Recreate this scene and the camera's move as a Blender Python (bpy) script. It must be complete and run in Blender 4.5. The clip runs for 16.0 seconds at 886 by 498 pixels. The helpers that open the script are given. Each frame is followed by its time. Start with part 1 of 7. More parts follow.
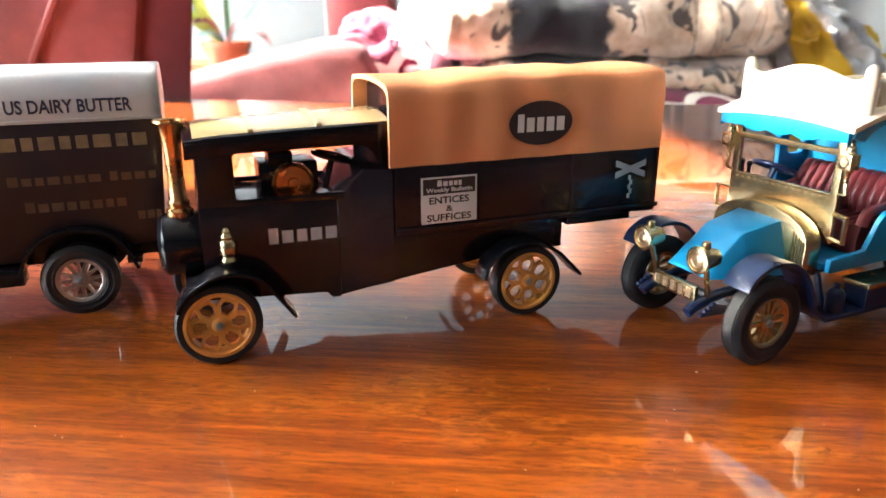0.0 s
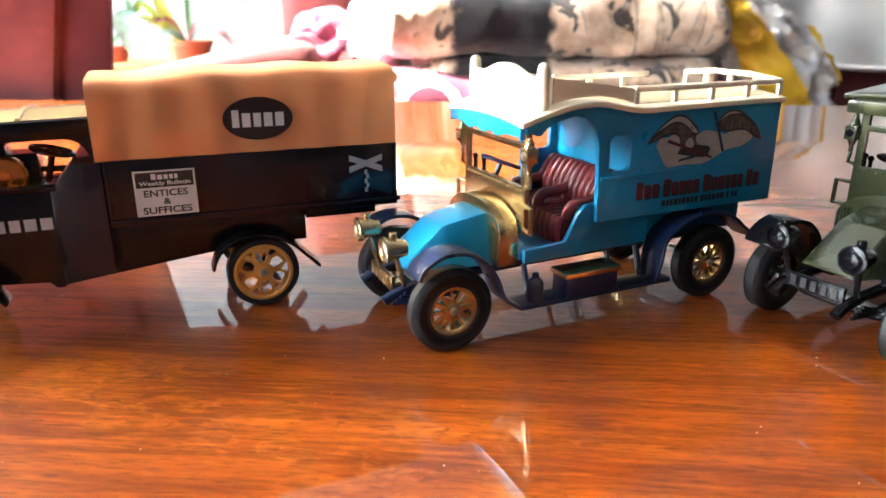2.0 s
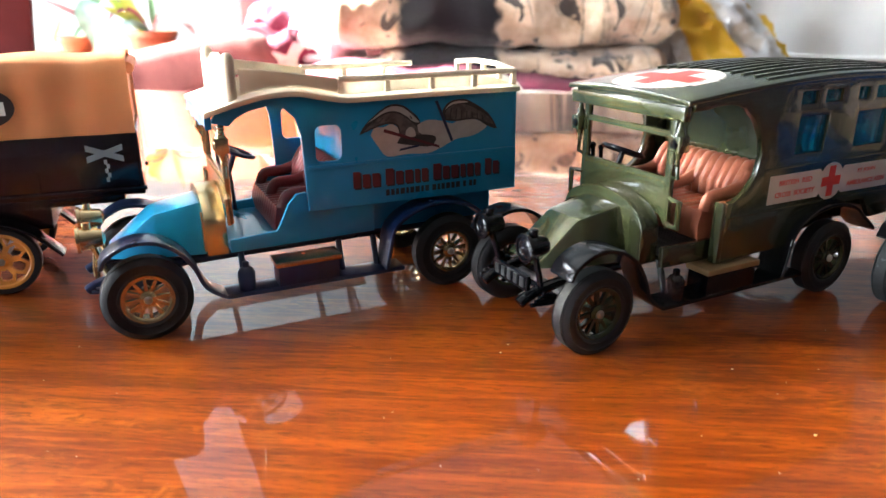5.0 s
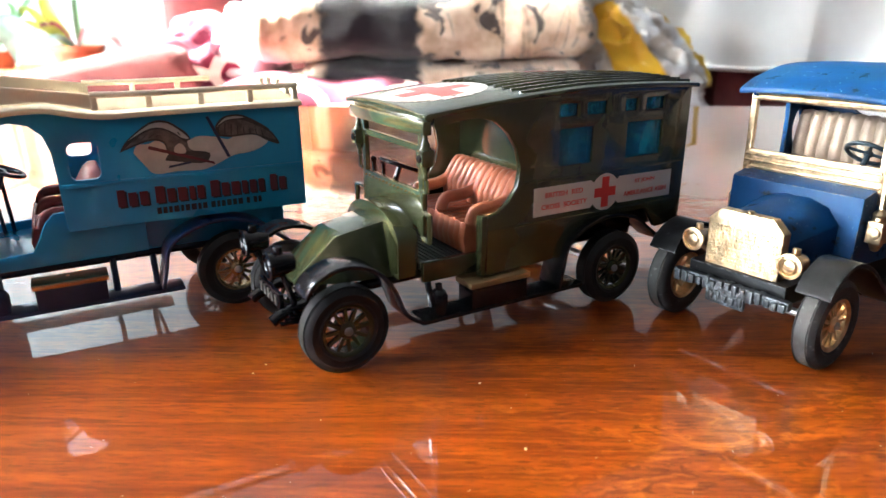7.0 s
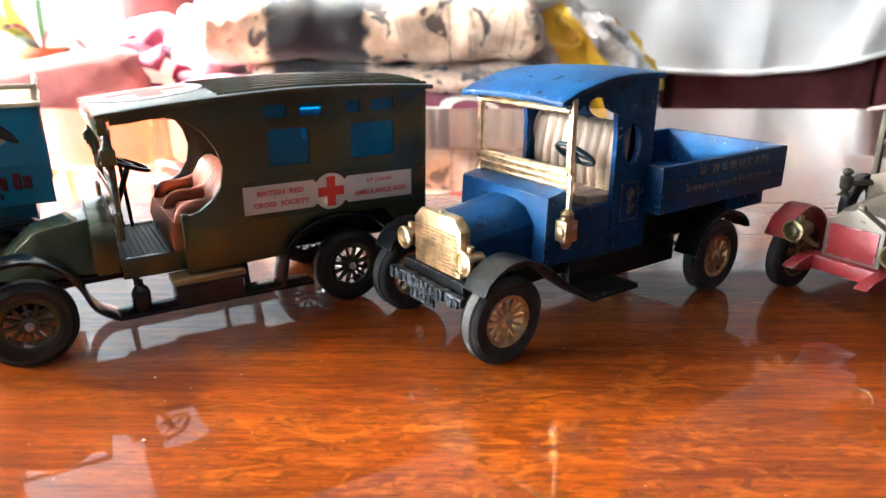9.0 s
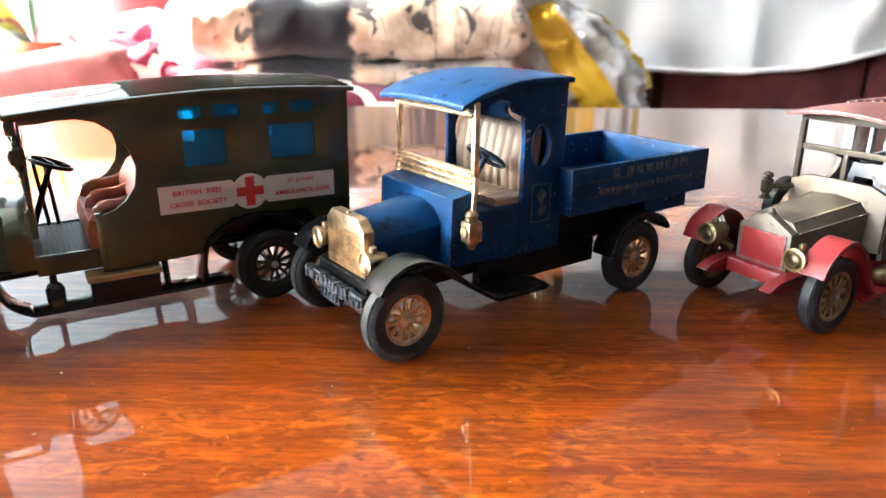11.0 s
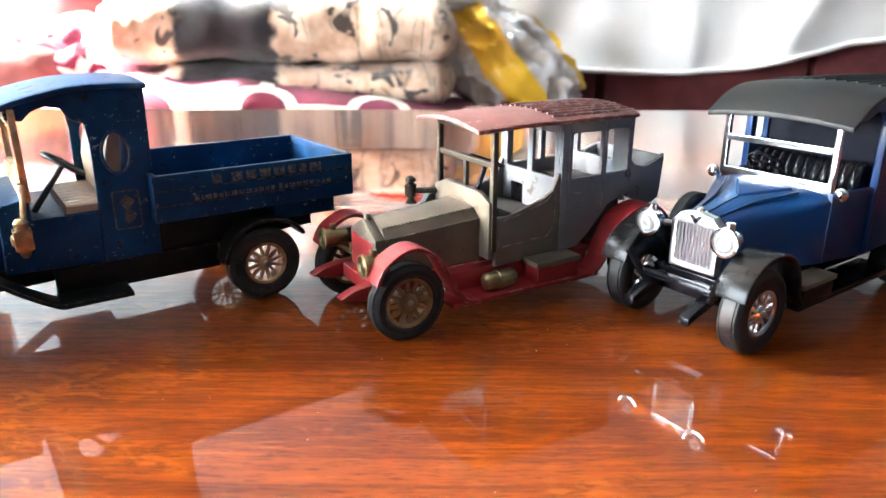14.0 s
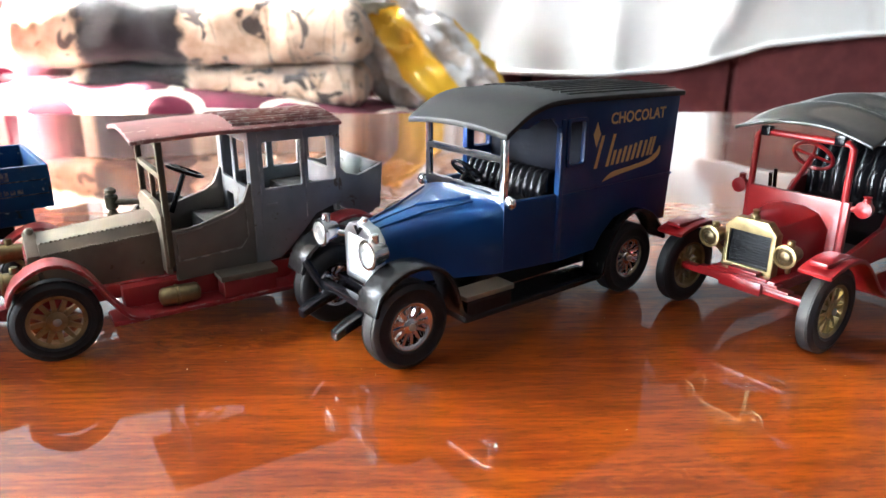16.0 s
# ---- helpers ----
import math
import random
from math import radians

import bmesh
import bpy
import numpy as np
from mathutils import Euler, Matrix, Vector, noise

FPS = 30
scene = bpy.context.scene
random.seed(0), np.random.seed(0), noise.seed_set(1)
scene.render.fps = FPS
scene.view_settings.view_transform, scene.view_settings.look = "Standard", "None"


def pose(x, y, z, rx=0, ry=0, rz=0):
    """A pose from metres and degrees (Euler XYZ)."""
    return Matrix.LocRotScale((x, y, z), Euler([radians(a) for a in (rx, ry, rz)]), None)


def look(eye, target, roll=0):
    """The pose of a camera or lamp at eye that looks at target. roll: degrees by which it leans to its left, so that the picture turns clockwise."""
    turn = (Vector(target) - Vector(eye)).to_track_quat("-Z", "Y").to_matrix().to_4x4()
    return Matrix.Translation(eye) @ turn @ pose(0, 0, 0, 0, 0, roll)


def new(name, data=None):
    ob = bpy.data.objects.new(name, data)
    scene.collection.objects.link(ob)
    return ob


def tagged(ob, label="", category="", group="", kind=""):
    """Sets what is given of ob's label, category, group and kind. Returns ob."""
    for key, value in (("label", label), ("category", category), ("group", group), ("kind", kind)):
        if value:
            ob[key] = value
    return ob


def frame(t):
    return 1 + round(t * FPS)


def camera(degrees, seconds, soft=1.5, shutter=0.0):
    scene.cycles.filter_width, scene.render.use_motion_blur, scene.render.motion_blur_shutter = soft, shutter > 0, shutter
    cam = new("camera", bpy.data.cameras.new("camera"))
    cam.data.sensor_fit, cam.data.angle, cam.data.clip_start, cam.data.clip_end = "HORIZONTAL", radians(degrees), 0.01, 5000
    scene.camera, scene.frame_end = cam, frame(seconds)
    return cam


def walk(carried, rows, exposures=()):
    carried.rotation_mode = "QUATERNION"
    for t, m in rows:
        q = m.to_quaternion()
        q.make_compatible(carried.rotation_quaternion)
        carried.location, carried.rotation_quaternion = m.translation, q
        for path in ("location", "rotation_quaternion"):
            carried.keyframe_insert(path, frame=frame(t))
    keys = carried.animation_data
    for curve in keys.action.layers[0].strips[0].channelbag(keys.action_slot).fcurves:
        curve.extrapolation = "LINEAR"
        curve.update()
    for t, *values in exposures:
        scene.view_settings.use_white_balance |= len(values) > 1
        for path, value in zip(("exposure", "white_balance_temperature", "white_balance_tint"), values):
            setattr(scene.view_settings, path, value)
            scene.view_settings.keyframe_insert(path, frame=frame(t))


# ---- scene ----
cam = camera(65.0, 16.0)
cam.data.dof.use_dof = True
cam.data.dof.focus_distance = 0.185
cam.data.dof.aperture_fstop = 24.0
PATH = [
    (0, (0.0306, 0.0218, 0.0742), (-0.0212, 1.9145, -0.5700), -0.08),
    (0.5, (0.0431, 0.0203, 0.0744), (-0.0017, 1.9130, -0.5704), 0.00),
    (1, (0.0590, 0.0189, 0.0744), (0.0212, 1.9126, -0.5680), -0.03),
    (1.5, (0.0749, 0.0174, 0.0743), (0.0402, 1.9112, -0.5678), 0.02),
    (2, (0.0976, 0.0174, 0.0741), (0.0672, 1.9102, -0.5713), 0.06),
    (2.5, (0.1105, 0.0166, 0.0741), (0.0756, 1.9103, -0.5683), 0.03),
    (3, (0.1176, 0.0167, 0.0740), (0.0879, 1.9084, -0.5746), 0.05),
    (3.5, (0.1180, 0.0164, 0.0740), (0.0928, 1.9100, -0.5694), 0.01),
    (4, (0.1192, 0.0168, 0.0738), (0.1023, 1.9083, -0.5759), 0.02),
    (4.5, (0.1422, 0.0165, 0.0740), (0.1256, 1.9014, -0.5946), -0.02),
    (4.7, (0.1538, 0.0166, 0.0741), (0.1295, 1.9001, -0.5979), -0.08),
    (6.8, (0.2051, 0.0179, 0.0742), (0.2709, 1.9126, -0.5626), -0.06),
    (7, (0.2129, 0.0185, 0.0742), (0.3056, 1.9119, -0.5631), -0.12),
    (7.5, (0.2296, 0.0175, 0.0741), (0.3316, 1.9115, -0.5603), -0.14),
    (8, (0.2435, 0.0153, 0.0741), (0.3463, 1.9109, -0.5553), -0.14),
    (8.5, (0.2600, 0.0134, 0.0740), (0.3683, 1.9104, -0.5503), -0.10),
    (9, (0.2824, 0.0111, 0.0742), (0.3834, 1.9065, -0.5560), 0.01),
    (9.2, (0.2926, 0.0101, 0.0744), (0.3831, 1.9027, -0.5658), 0.04),
    (11.3, (0.3100, 0.0069, 0.0762), (0.4112, 1.8991, -0.5636), 0.43),
    (11.5, (0.3196, 0.0064, 0.0762), (0.4251, 1.8963, -0.5696), 0.37),
    (12, (0.3601, 0.0026, 0.0769), (0.4386, 1.8906, -0.5784), 0.20),
    (12.5, (0.3864, 0.0011, 0.0772), (0.4568, 1.8894, -0.5781), 0.10),
    (13, (0.4047, 0.0010, 0.0773), (0.4643, 1.8933, -0.5673), 0.08),
    (13.5, (0.4087, 0.0032, 0.0773), (0.4899, 1.8961, -0.5633), 0.03),
    (14, (0.4103, 0.0037, 0.0774), (0.5097, 1.8970, -0.5594), 0.09),
    (14.5, (0.4362, 0.0042, 0.0777), (0.5669, 1.8998, -0.5464), 0.12),
    (15, (0.4669, 0.0032, 0.0781), (0.6254, 1.8983, -0.5413), 0.14),
    (15.5, (0.4839, 0.0034, 0.0783), (0.6592, 1.8939, -0.5504), 0.07),
    (16, (0.4864, 0.0041, 0.0785), (0.6714, 1.8921, -0.5549), 0.07),
]
EXPOSURES = [(0.0, 4.28), (2.0, 4.47), (4.5, 4.6), (7.0, 4.67), (9.0, 4.84), (12.0, 5.0), (16.0, 5.22)]
walk(cam, [(t, look(eye, target, roll)) for t, eye, target, roll in PATH], EXPOSURES)

# ---- light: a sunny window in the wall at -x, an added low window, one sun, sky ----
SUN_DIR = Vector((-1.0, 0.06, 0.8)).normalized()   # towards the sun
world = bpy.data.worlds.new("sky")
scene.world = world
world.use_nodes = True
sky = world.node_tree.nodes.new("ShaderNodeTexSky")
sky.sky_type = "NISHITA"
sky.sun_disc = False
sky.sun_elevation = math.asin(SUN_DIR.z)
sky.sun_rotation = math.atan2(SUN_DIR.x, SUN_DIR.y)
world.node_tree.links.new(sky.outputs[0], world.node_tree.nodes["Background"].inputs[0])
world.node_tree.nodes["Background"].inputs[1].default_value = 0.018

sun_data = bpy.data.lights.new("sun", "SUN")
sun_data.energy = 5.0
sun_data.angle = radians(0.5)
sun_data.color = (1.0, 0.93, 0.82)
sun = new("sun", sun_data)
sun.matrix_world = look(SUN_DIR * 5, (0, 0, 0))

WIN_X, WIN_Y0, WIN_Y1, WIN_Z0, WIN_Z1 = -1.5, 0.37, 1.58, 0.25, 1.44
LOW_Y0, LOW_Y1, LOW_Z0, LOW_Z1 = -0.88, 0.22, 0.05, 0.75


def window_light(name, eye, target, sx, sy, power, color):
    data = bpy.data.lights.new(name, "AREA")
    data.shape, data.size, data.size_y = "RECTANGLE", sx, sy
    data.energy, data.color = power, color
    ob = new(name, data)
    ob.matrix_world = look(eye, target)
    return ob


window_light("window_daylight", (WIN_X + 0.03, 1.17, 0.80), (0, 1.17, 0.80), 0.78, 1.0, 7.4, (0.79, 0.90, 1.0))
# unseen low window, added with its lamp to light the cars' fronts
window_light("low_fill_light", (WIN_X + 0.03, -0.33, 0.4), (0, -0.33, 0.4), 1.05, 0.66, 2.3, (0.79, 0.90, 1.0))


# ---- materials ----
def nodes_of(name):
    m = bpy.data.materials.new(name)
    m.use_nodes = True
    nt = m.node_tree
    return m, nt, nt.nodes["Principled BSDF"]


def add(nt, kind, **values):
    n = nt.nodes.new("ShaderNode" + kind)
    for key, v in values.items():
        if key in ("operation", "blend_type", "data_type", "wave_type", "bands_direction", "noise_dimensions", "feature"):
            setattr(n, key, v)
        else:
            n.inputs[key].default_value = v
    return n


def maths(nt, op, a, b=None, c=None, clamp=False):
    n = nt.nodes.new("ShaderNodeMath")
    n.operation = op
    n.use_clamp = clamp
    for i, v in enumerate((a, b, c)):
        if v is None:
            continue
        if isinstance(v, (int, float)):
            n.inputs[i].default_value = v
        else:
            nt.links.new(v, n.inputs[i])
    return n.outputs[0]


def blend(nt, fac, a, b):
    n = nt.nodes.new("ShaderNodeMix")
    n.data_type = "RGBA"
    for sock, v in ((n.inputs[0], fac), (n.inputs[6], a), (n.inputs[7], b)):
        if isinstance(v, (int, float)):
            sock.default_value = v
        elif isinstance(v, tuple):
            sock.default_value = (*v, 1)
        else:
            nt.links.new(v, sock)
    return n.outputs[2]


def coords(nt, scale=(1, 1, 1), turn=(0, 0, 0)):
    tc = nt.nodes.new("ShaderNodeTexCoord")
    mp = nt.nodes.new("ShaderNodeMapping")
    mp.inputs["Scale"].default_value = scale
    mp.inputs["Rotation"].default_value = turn
    nt.links.new(tc.outputs["Object"], mp.inputs[0])
    return mp.outputs[0]


def noise_of(nt, vec, scale, detail=4.0, rough=0.55, distort=0.0):
    n = nt.nodes.new("ShaderNodeTexNoise")
    n.inputs["Scale"].default_value = scale
    n.inputs["Detail"].default_value = detail
    n.inputs["Roughness"].default_value = rough
    n.inputs["Distortion"].default_value = distort
    nt.links.new(vec, n.inputs["Vector"])
    return n.outputs["Fac"]


def ramp_of(nt, fac, lo, hi):
    n = nt.nodes.new("ShaderNodeMapRange")
    n.interpolation_type = "SMOOTHSTEP"
    n.inputs["From Min"].default_value = lo
    n.inputs["From Max"].default_value = hi
    nt.links.new(fac, n.inputs["Value"])
    return n.outputs["Result"]


def bump_of(nt, height, strength, distance):
    n = nt.nodes.new("ShaderNodeBump")
    n.inputs["Strength"].default_value = strength
    n.inputs["Distance"].default_value = distance
    nt.links.new(height, n.inputs["Height"])
    return n.outputs[0]


def surface(name, color, rough=0.4, metal=0.0, coat=0.0, var=0.15, size=0.02, grain=0.0008, bump=0.15, wear=None, wear_at=0.62, edge=None, spec=0.5, chip=None):
    """A painted, moulded or metal surface: colour drift at two scales, fine relief, and chips or rubbed edges where given."""
    m, nt, p = nodes_of(name)
    vec = coords(nt)
    big = noise_of(nt, vec, 1 / size, 3)
    fine = noise_of(nt, vec, 1 / grain, 2)
    dark = tuple(c * (1 - var) for c in color)
    light = tuple(min(1, c * (1 + var)) for c in color)
    col = blend(nt, ramp_of(nt, big, 0.3, 0.7), dark, light)
    r = maths(nt, "MULTIPLY_ADD", big, 0.25 * rough + 0.04, rough * 0.85)
    if wear:
        mask = ramp_of(nt, noise_of(nt, vec, 1 / (size * 0.35), 6, 0.7), wear_at, wear_at + 0.05)
        col = blend(nt, mask, col, wear)
        r = maths(nt, "MULTIPLY_ADD", mask, 0.25, r)
    if chip:
        fleck = ramp_of(nt, noise_of(nt, coords(nt, (800, 1300, 1000)), 1.0, 3, 0.6), 0.64, 0.69)
        near = ramp_of(nt, noise_of(nt, vec, 1 / (size * 0.8), 3), 0.46, 0.62)
        col = blend(nt, maths(nt, "MULTIPLY", fleck, near), col, chip)
    if edge:
        geo = nt.nodes.new("ShaderNodeNewGeometry")
        soft = nt.nodes.new("ShaderNodeBevel")
        soft.samples = 4
        soft.inputs["Radius"].default_value = 0.0006
        dot = nt.nodes.new("ShaderNodeVectorMath")
        dot.operation = "DOT_PRODUCT"
        nt.links.new(soft.outputs[0], dot.inputs[0])
        nt.links.new(geo.outputs["Normal"], dot.inputs[1])
        worn = maths(nt, "MULTIPLY", ramp_of(nt, maths(nt, "SUBTRACT", 1.0, dot.outputs["Value"]), 0.01, 0.06), ramp_of(nt, noise_of(nt, vec, 1 / (size * 0.25), 5), 0.46, 0.6))
        col = blend(nt, worn, col, edge)
    nt.links.new(col, p.inputs["Base Color"])
    nt.links.new(r, p.inputs["Roughness"])
    p.inputs["Metallic"].default_value = metal
    p.inputs["Coat Weight"].default_value = coat
    p.inputs["Coat Roughness"].default_value = 0.08
    p.inputs["Specular IOR Level"].default_value = spec
    if bump:
        nt.links.new(bump_of(nt, fine, bump, grain * 0.2), p.inputs["Normal"])
    return m


def cloth(name, color, other=None, size=0.03, weave=0.0012, var=0.2, sheen=0.3):
    m, nt, p = nodes_of(name)
    vec = coords(nt)
    big = noise_of(nt, vec, 1 / size, 4)
    fine = noise_of(nt, vec, 1 / weave, 3)
    other = other or tuple(c * (1 + var) for c in color)
    col = blend(nt, ramp_of(nt, big, 0.35, 0.7), tuple(c * (1 - var) for c in color), other)
    nt.links.new(col, p.inputs["Base Color"])
    p.inputs["Roughness"].default_value = 0.9
    p.inputs["Sheen Weight"].default_value = sheen
    p.inputs["Specular IOR Level"].default_value = 0.2
    nt.links.new(bump_of(nt, fine, 0.5, weave * 0.6), p.inputs["Normal"])
    return m


def polished_wood():
    m, nt, p = nodes_of("polished_mahogany")
    turn = (0, 0, radians(4))
    broad = noise_of(nt, coords(nt, (3.0, 12, 1), turn), 1.6, 5, 0.6, 0.6)
    streak = noise_of(nt, coords(nt, (12, 170, 14), turn), 1.0, 8, 0.72, 0.9)
    grain = noise_of(nt, coords(nt, (55, 900, 60), turn), 1.0, 5, 0.7, 0.5)
    fig = noise_of(nt, coords(nt, (95, 230, 40), turn), 1.0, 5, 0.65, 1.4)
    ripple = noise_of(nt, coords(nt, (230, 420, 40), turn), 1.0, 3, 0.6, 0.8)
    pores = noise_of(nt, coords(nt, (170, 2600, 260), turn), 1.0, 2, 0.6)
    col = blend(nt, ramp_of(nt, streak, 0.38, 0.62), (0.124, 0.0195, 0.002), (0.250, 0.053, 0.0046))
    col = blend(nt, maths(nt, "MULTIPLY", ramp_of(nt, grain, 0.48, 0.30), 0.6), col, (0.058, 0.0075, 0.0015))
    col = blend(nt, maths(nt, "MULTIPLY", ramp_of(nt, grain, 0.53, 0.70), 0.6), col, (0.35, 0.090, 0.009))
    col = blend(nt, maths(nt, "MULTIPLY", ramp_of(nt, broad, 0.48, 0.72), 0.42), col, (0.086, 0.0135, 0.002))
    gold = maths(nt, "MULTIPLY", ramp_of(nt, fig, 0.48, 0.66), maths(nt, "MULTIPLY", ramp_of(nt, broad, 0.54, 0.36), 0.65))
    col = blend(nt, gold, col, (0.44, 0.128, 0.014))
    # a band of rippled figure with dark flecks
    band = maths(nt, "MULTIPLY", ramp_of(nt, streak, 0.40, 0.56), ramp_of(nt, broad, 0.52, 0.40))
    col = blend(nt, maths(nt, "MULTIPLY", maths(nt, "MULTIPLY", ramp_of(nt, ripple, 0.46, 0.36), band), 0.65), col, (0.062, 0.010, 0.002))
    col = blend(nt, maths(nt, "MULTIPLY", ramp_of(nt, pores, 0.56, 0.61), 0.55), col, (0.024, 0.005, 0.0015))
    along = nt.nodes.new("ShaderNodeSeparateXYZ")
    nt.links.new(coords(nt), along.inputs[0])
    east = maths(nt, "MULTIPLY_ADD", broad, 0.2, along.outputs[0])
    red = maths(nt, "MULTIPLY", ramp_of(nt, east, -0.25, 0.12), maths(nt, "MULTIPLY_ADD", ramp_of(nt, east, 0.42, 0.60), -0.75, 1.0))
    tone = nt.nodes.new("ShaderNodeMix")
    tone.data_type, tone.blend_type = "RGBA", "MULTIPLY"
    nt.links.new(red, tone.inputs[0])
    nt.links.new(col, tone.inputs[6])
    tone.inputs[7].default_value = (1.0, 0.86, 0.70, 1)
    nt.links.new(tone.outputs[2], p.inputs["Base Color"])
    p.inputs["Roughness"].default_value = 0.4
    p.inputs["Specular IOR Level"].default_value = 0.08
    p.inputs["Coat Weight"].default_value = 1.0
    p.inputs["Coat IOR"].default_value = 1.55
    # faint pale sheen: fine dust, and the far reflections' milky haze put in
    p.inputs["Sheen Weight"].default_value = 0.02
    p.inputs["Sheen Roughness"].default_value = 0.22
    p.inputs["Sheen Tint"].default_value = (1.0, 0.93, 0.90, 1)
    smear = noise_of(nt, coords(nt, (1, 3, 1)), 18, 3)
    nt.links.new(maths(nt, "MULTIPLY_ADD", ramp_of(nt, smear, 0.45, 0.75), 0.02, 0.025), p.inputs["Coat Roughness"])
    nt.links.new(bump_of(nt, noise_of(nt, coords(nt), 22, 2), 0.004, 0.002), p.inputs["Coat Normal"])
    return m


def lattice_cloth():
    """Burgundy cloth with a cream trellis of rings joined by bars."""
    m, nt, p = nodes_of("burgundy_trellis_cloth")
    tc = nt.nodes.new("ShaderNodeTexCoord")
    sep = nt.nodes.new("ShaderNodeSeparateXYZ")
    nt.links.new(tc.outputs["UV"], sep.inputs[0])
    u = maths(nt, "MULTIPLY", sep.outputs[0], 1 / 0.147)
    v = maths(nt, "MULTIPLY", sep.outputs[1], 1 / 0.147)

    def cell(x, shift):
        return maths(nt, "SUBTRACT", maths(nt, "FRACT", maths(nt, "ADD", x, shift)), 0.5)
    a, b = cell(u, 0.0), cell(v, 0.0)
    dist = maths(nt, "SQRT", maths(nt, "ADD", maths(nt, "MULTIPLY", a, a), maths(nt, "MULTIPLY", b, b)))
    ring = maths(nt, "LESS_THAN", maths(nt, "ABSOLUTE", maths(nt, "SUBTRACT", dist, 0.24)), 0.05)
    ax, bx_ = maths(nt, "ABSOLUTE", a), maths(nt, "ABSOLUTE", b)
    bar = maths(nt, "LESS_THAN", maths(nt, "MINIMUM", ax, bx_), 0.06)
    far = maths(nt, "GREATER_THAN", dist, 0.28)
    mask = maths(nt, "MAXIMUM", ring, maths(nt, "MULTIPLY", bar, far))
    vec = coords(nt)
    tone = ramp_of(nt, noise_of(nt, vec, 30, 4), 0.3, 0.7)
    col = blend(nt, mask, blend(nt, tone, (0.10, 0.006, 0.026), (0.17, 0.012, 0.045)), (0.72, 0.66, 0.58))
    nt.links.new(col, p.inputs["Base Color"])
    p.inputs["Roughness"].default_value = 0.85
    p.inputs["Sheen Weight"].default_value = 0.05
    nt.links.new(bump_of(nt, noise_of(nt, vec, 700, 3), 0.4, 0.0008), p.inputs["Normal"])
    return m


def fleece():
    """Tan fleece with soft dark blotches."""
    m, nt, p = nodes_of("blotched_fleece")
    vec = coords(nt)
    warp = noise_of(nt, vec, 60, 3)
    sep = nt.nodes.new("ShaderNodeSeparateXYZ")
    nt.links.new(vec, sep.inputs[0])
    x = maths(nt, "MULTIPLY_ADD", warp, 0.03, sep.outputs[0])
    band = maths(nt, "SUBTRACT", 1.0, ramp_of(nt, maths(nt, "ABSOLUTE", maths(nt, "SUBTRACT", x, 0.187)), 0.058, 0.07))
    band2 = maths(nt, "SUBTRACT", 1.0, ramp_of(nt, maths(nt, "ABSOLUTE", maths(nt, "SUBTRACT", x, 0.006)), 0.012, 0.022))
    spots = ramp_of(nt, noise_of(nt, vec, 26, 2, 0.5, 1.0), 0.57, 0.62)
    thin = maths(nt, "ABSOLUTE", maths(nt, "SUBTRACT", noise_of(nt, coords(nt, (14, 3, 3)), 1.3, 2, 0.5, 0.8), 0.5))
    lines = maths(nt, "MULTIPLY", maths(nt, "SUBTRACT", 1.0, ramp_of(nt, maths(nt, "MULTIPLY_ADD", noise_of(nt, vec, 120, 3), 0.05, thin), 0.02, 0.055)), maths(nt, "MULTIPLY", ramp_of(nt, sep.outputs[0], 0.24, 0.28), ramp_of(nt, noise_of(nt, vec, 24, 2), 0.42, 0.55)))
    spots = maths(nt, "MAXIMUM", spots, maths(nt, "MULTIPLY", lines, 0.7))
    mask = maths(nt, "MAXIMUM", maths(nt, "MAXIMUM", band, band2), maths(nt, "MULTIPLY", spots, 0.9))
    tone = ramp_of(nt, noise_of(nt, vec, 45, 4), 0.3, 0.7)
    tan = blend(nt, tone, (0.58, 0.38, 0.25), (0.82, 0.66, 0.52))
    col = blend(nt, mask, tan, (0.022, 0.02, 0.026))
    nt.links.new(col, p.inputs["Base Color"])
    p.inputs["Roughness"].default_value = 1.0
    p.inputs["Sheen Weight"].default_value = 0.6
    p.inputs["Sheen Roughness"].default_value = 0.5
    p.inputs["Specular IOR Level"].default_value = 0.1
    nt.links.new(bump_of(nt, noise_of(nt, vec, 260, 4, 0.7), 0.8, 0.003), p.inputs["Normal"])
    return m


def glass(name, color=(1, 1, 1), rough=0.02):
    m, nt, p = nodes_of(name)
    p.inputs["Base Color"].default_value = (*color, 1)
    p.inputs["Roughness"].default_value = rough
    p.inputs["Transmission Weight"].default_value = 1.0
    p.inputs["IOR"].default_value = 1.45
    return m


def thin_glass(name, color, clear=0.75):
    """A thin moulded pane: tinted where one looks through it, glossy on top."""
    m = bpy.data.materials.new(name)
    m.use_nodes = True
    nt = m.node_tree
    nt.nodes.remove(nt.nodes["Principled BSDF"])
    tint = add(nt, "BsdfTransparent", Color=(*color, 1))
    stain = add(nt, "BsdfDiffuse", Color=(color[0] * 0.5, color[1] * 0.55, color[2] * 0.9, 1))
    gloss = add(nt, "BsdfGlossy", Roughness=0.05)
    body = nt.nodes.new("ShaderNodeMixShader")
    body.inputs[0].default_value = 1 - clear
    nt.links.new(tint.outputs[0], body.inputs[1])
    nt.links.new(stain.outputs[0], body.inputs[2])
    mix = nt.nodes.new("ShaderNodeMixShader")
    nt.links.new(add(nt, "Fresnel", IOR=1.45).outputs[0], mix.inputs[0])
    nt.links.new(body.outputs[0], mix.inputs[1])
    nt.links.new(gloss.outputs[0], mix.inputs[2])
    nt.links.new(mix.outputs[0], nt.nodes["Material Output"].inputs[0])
    return m


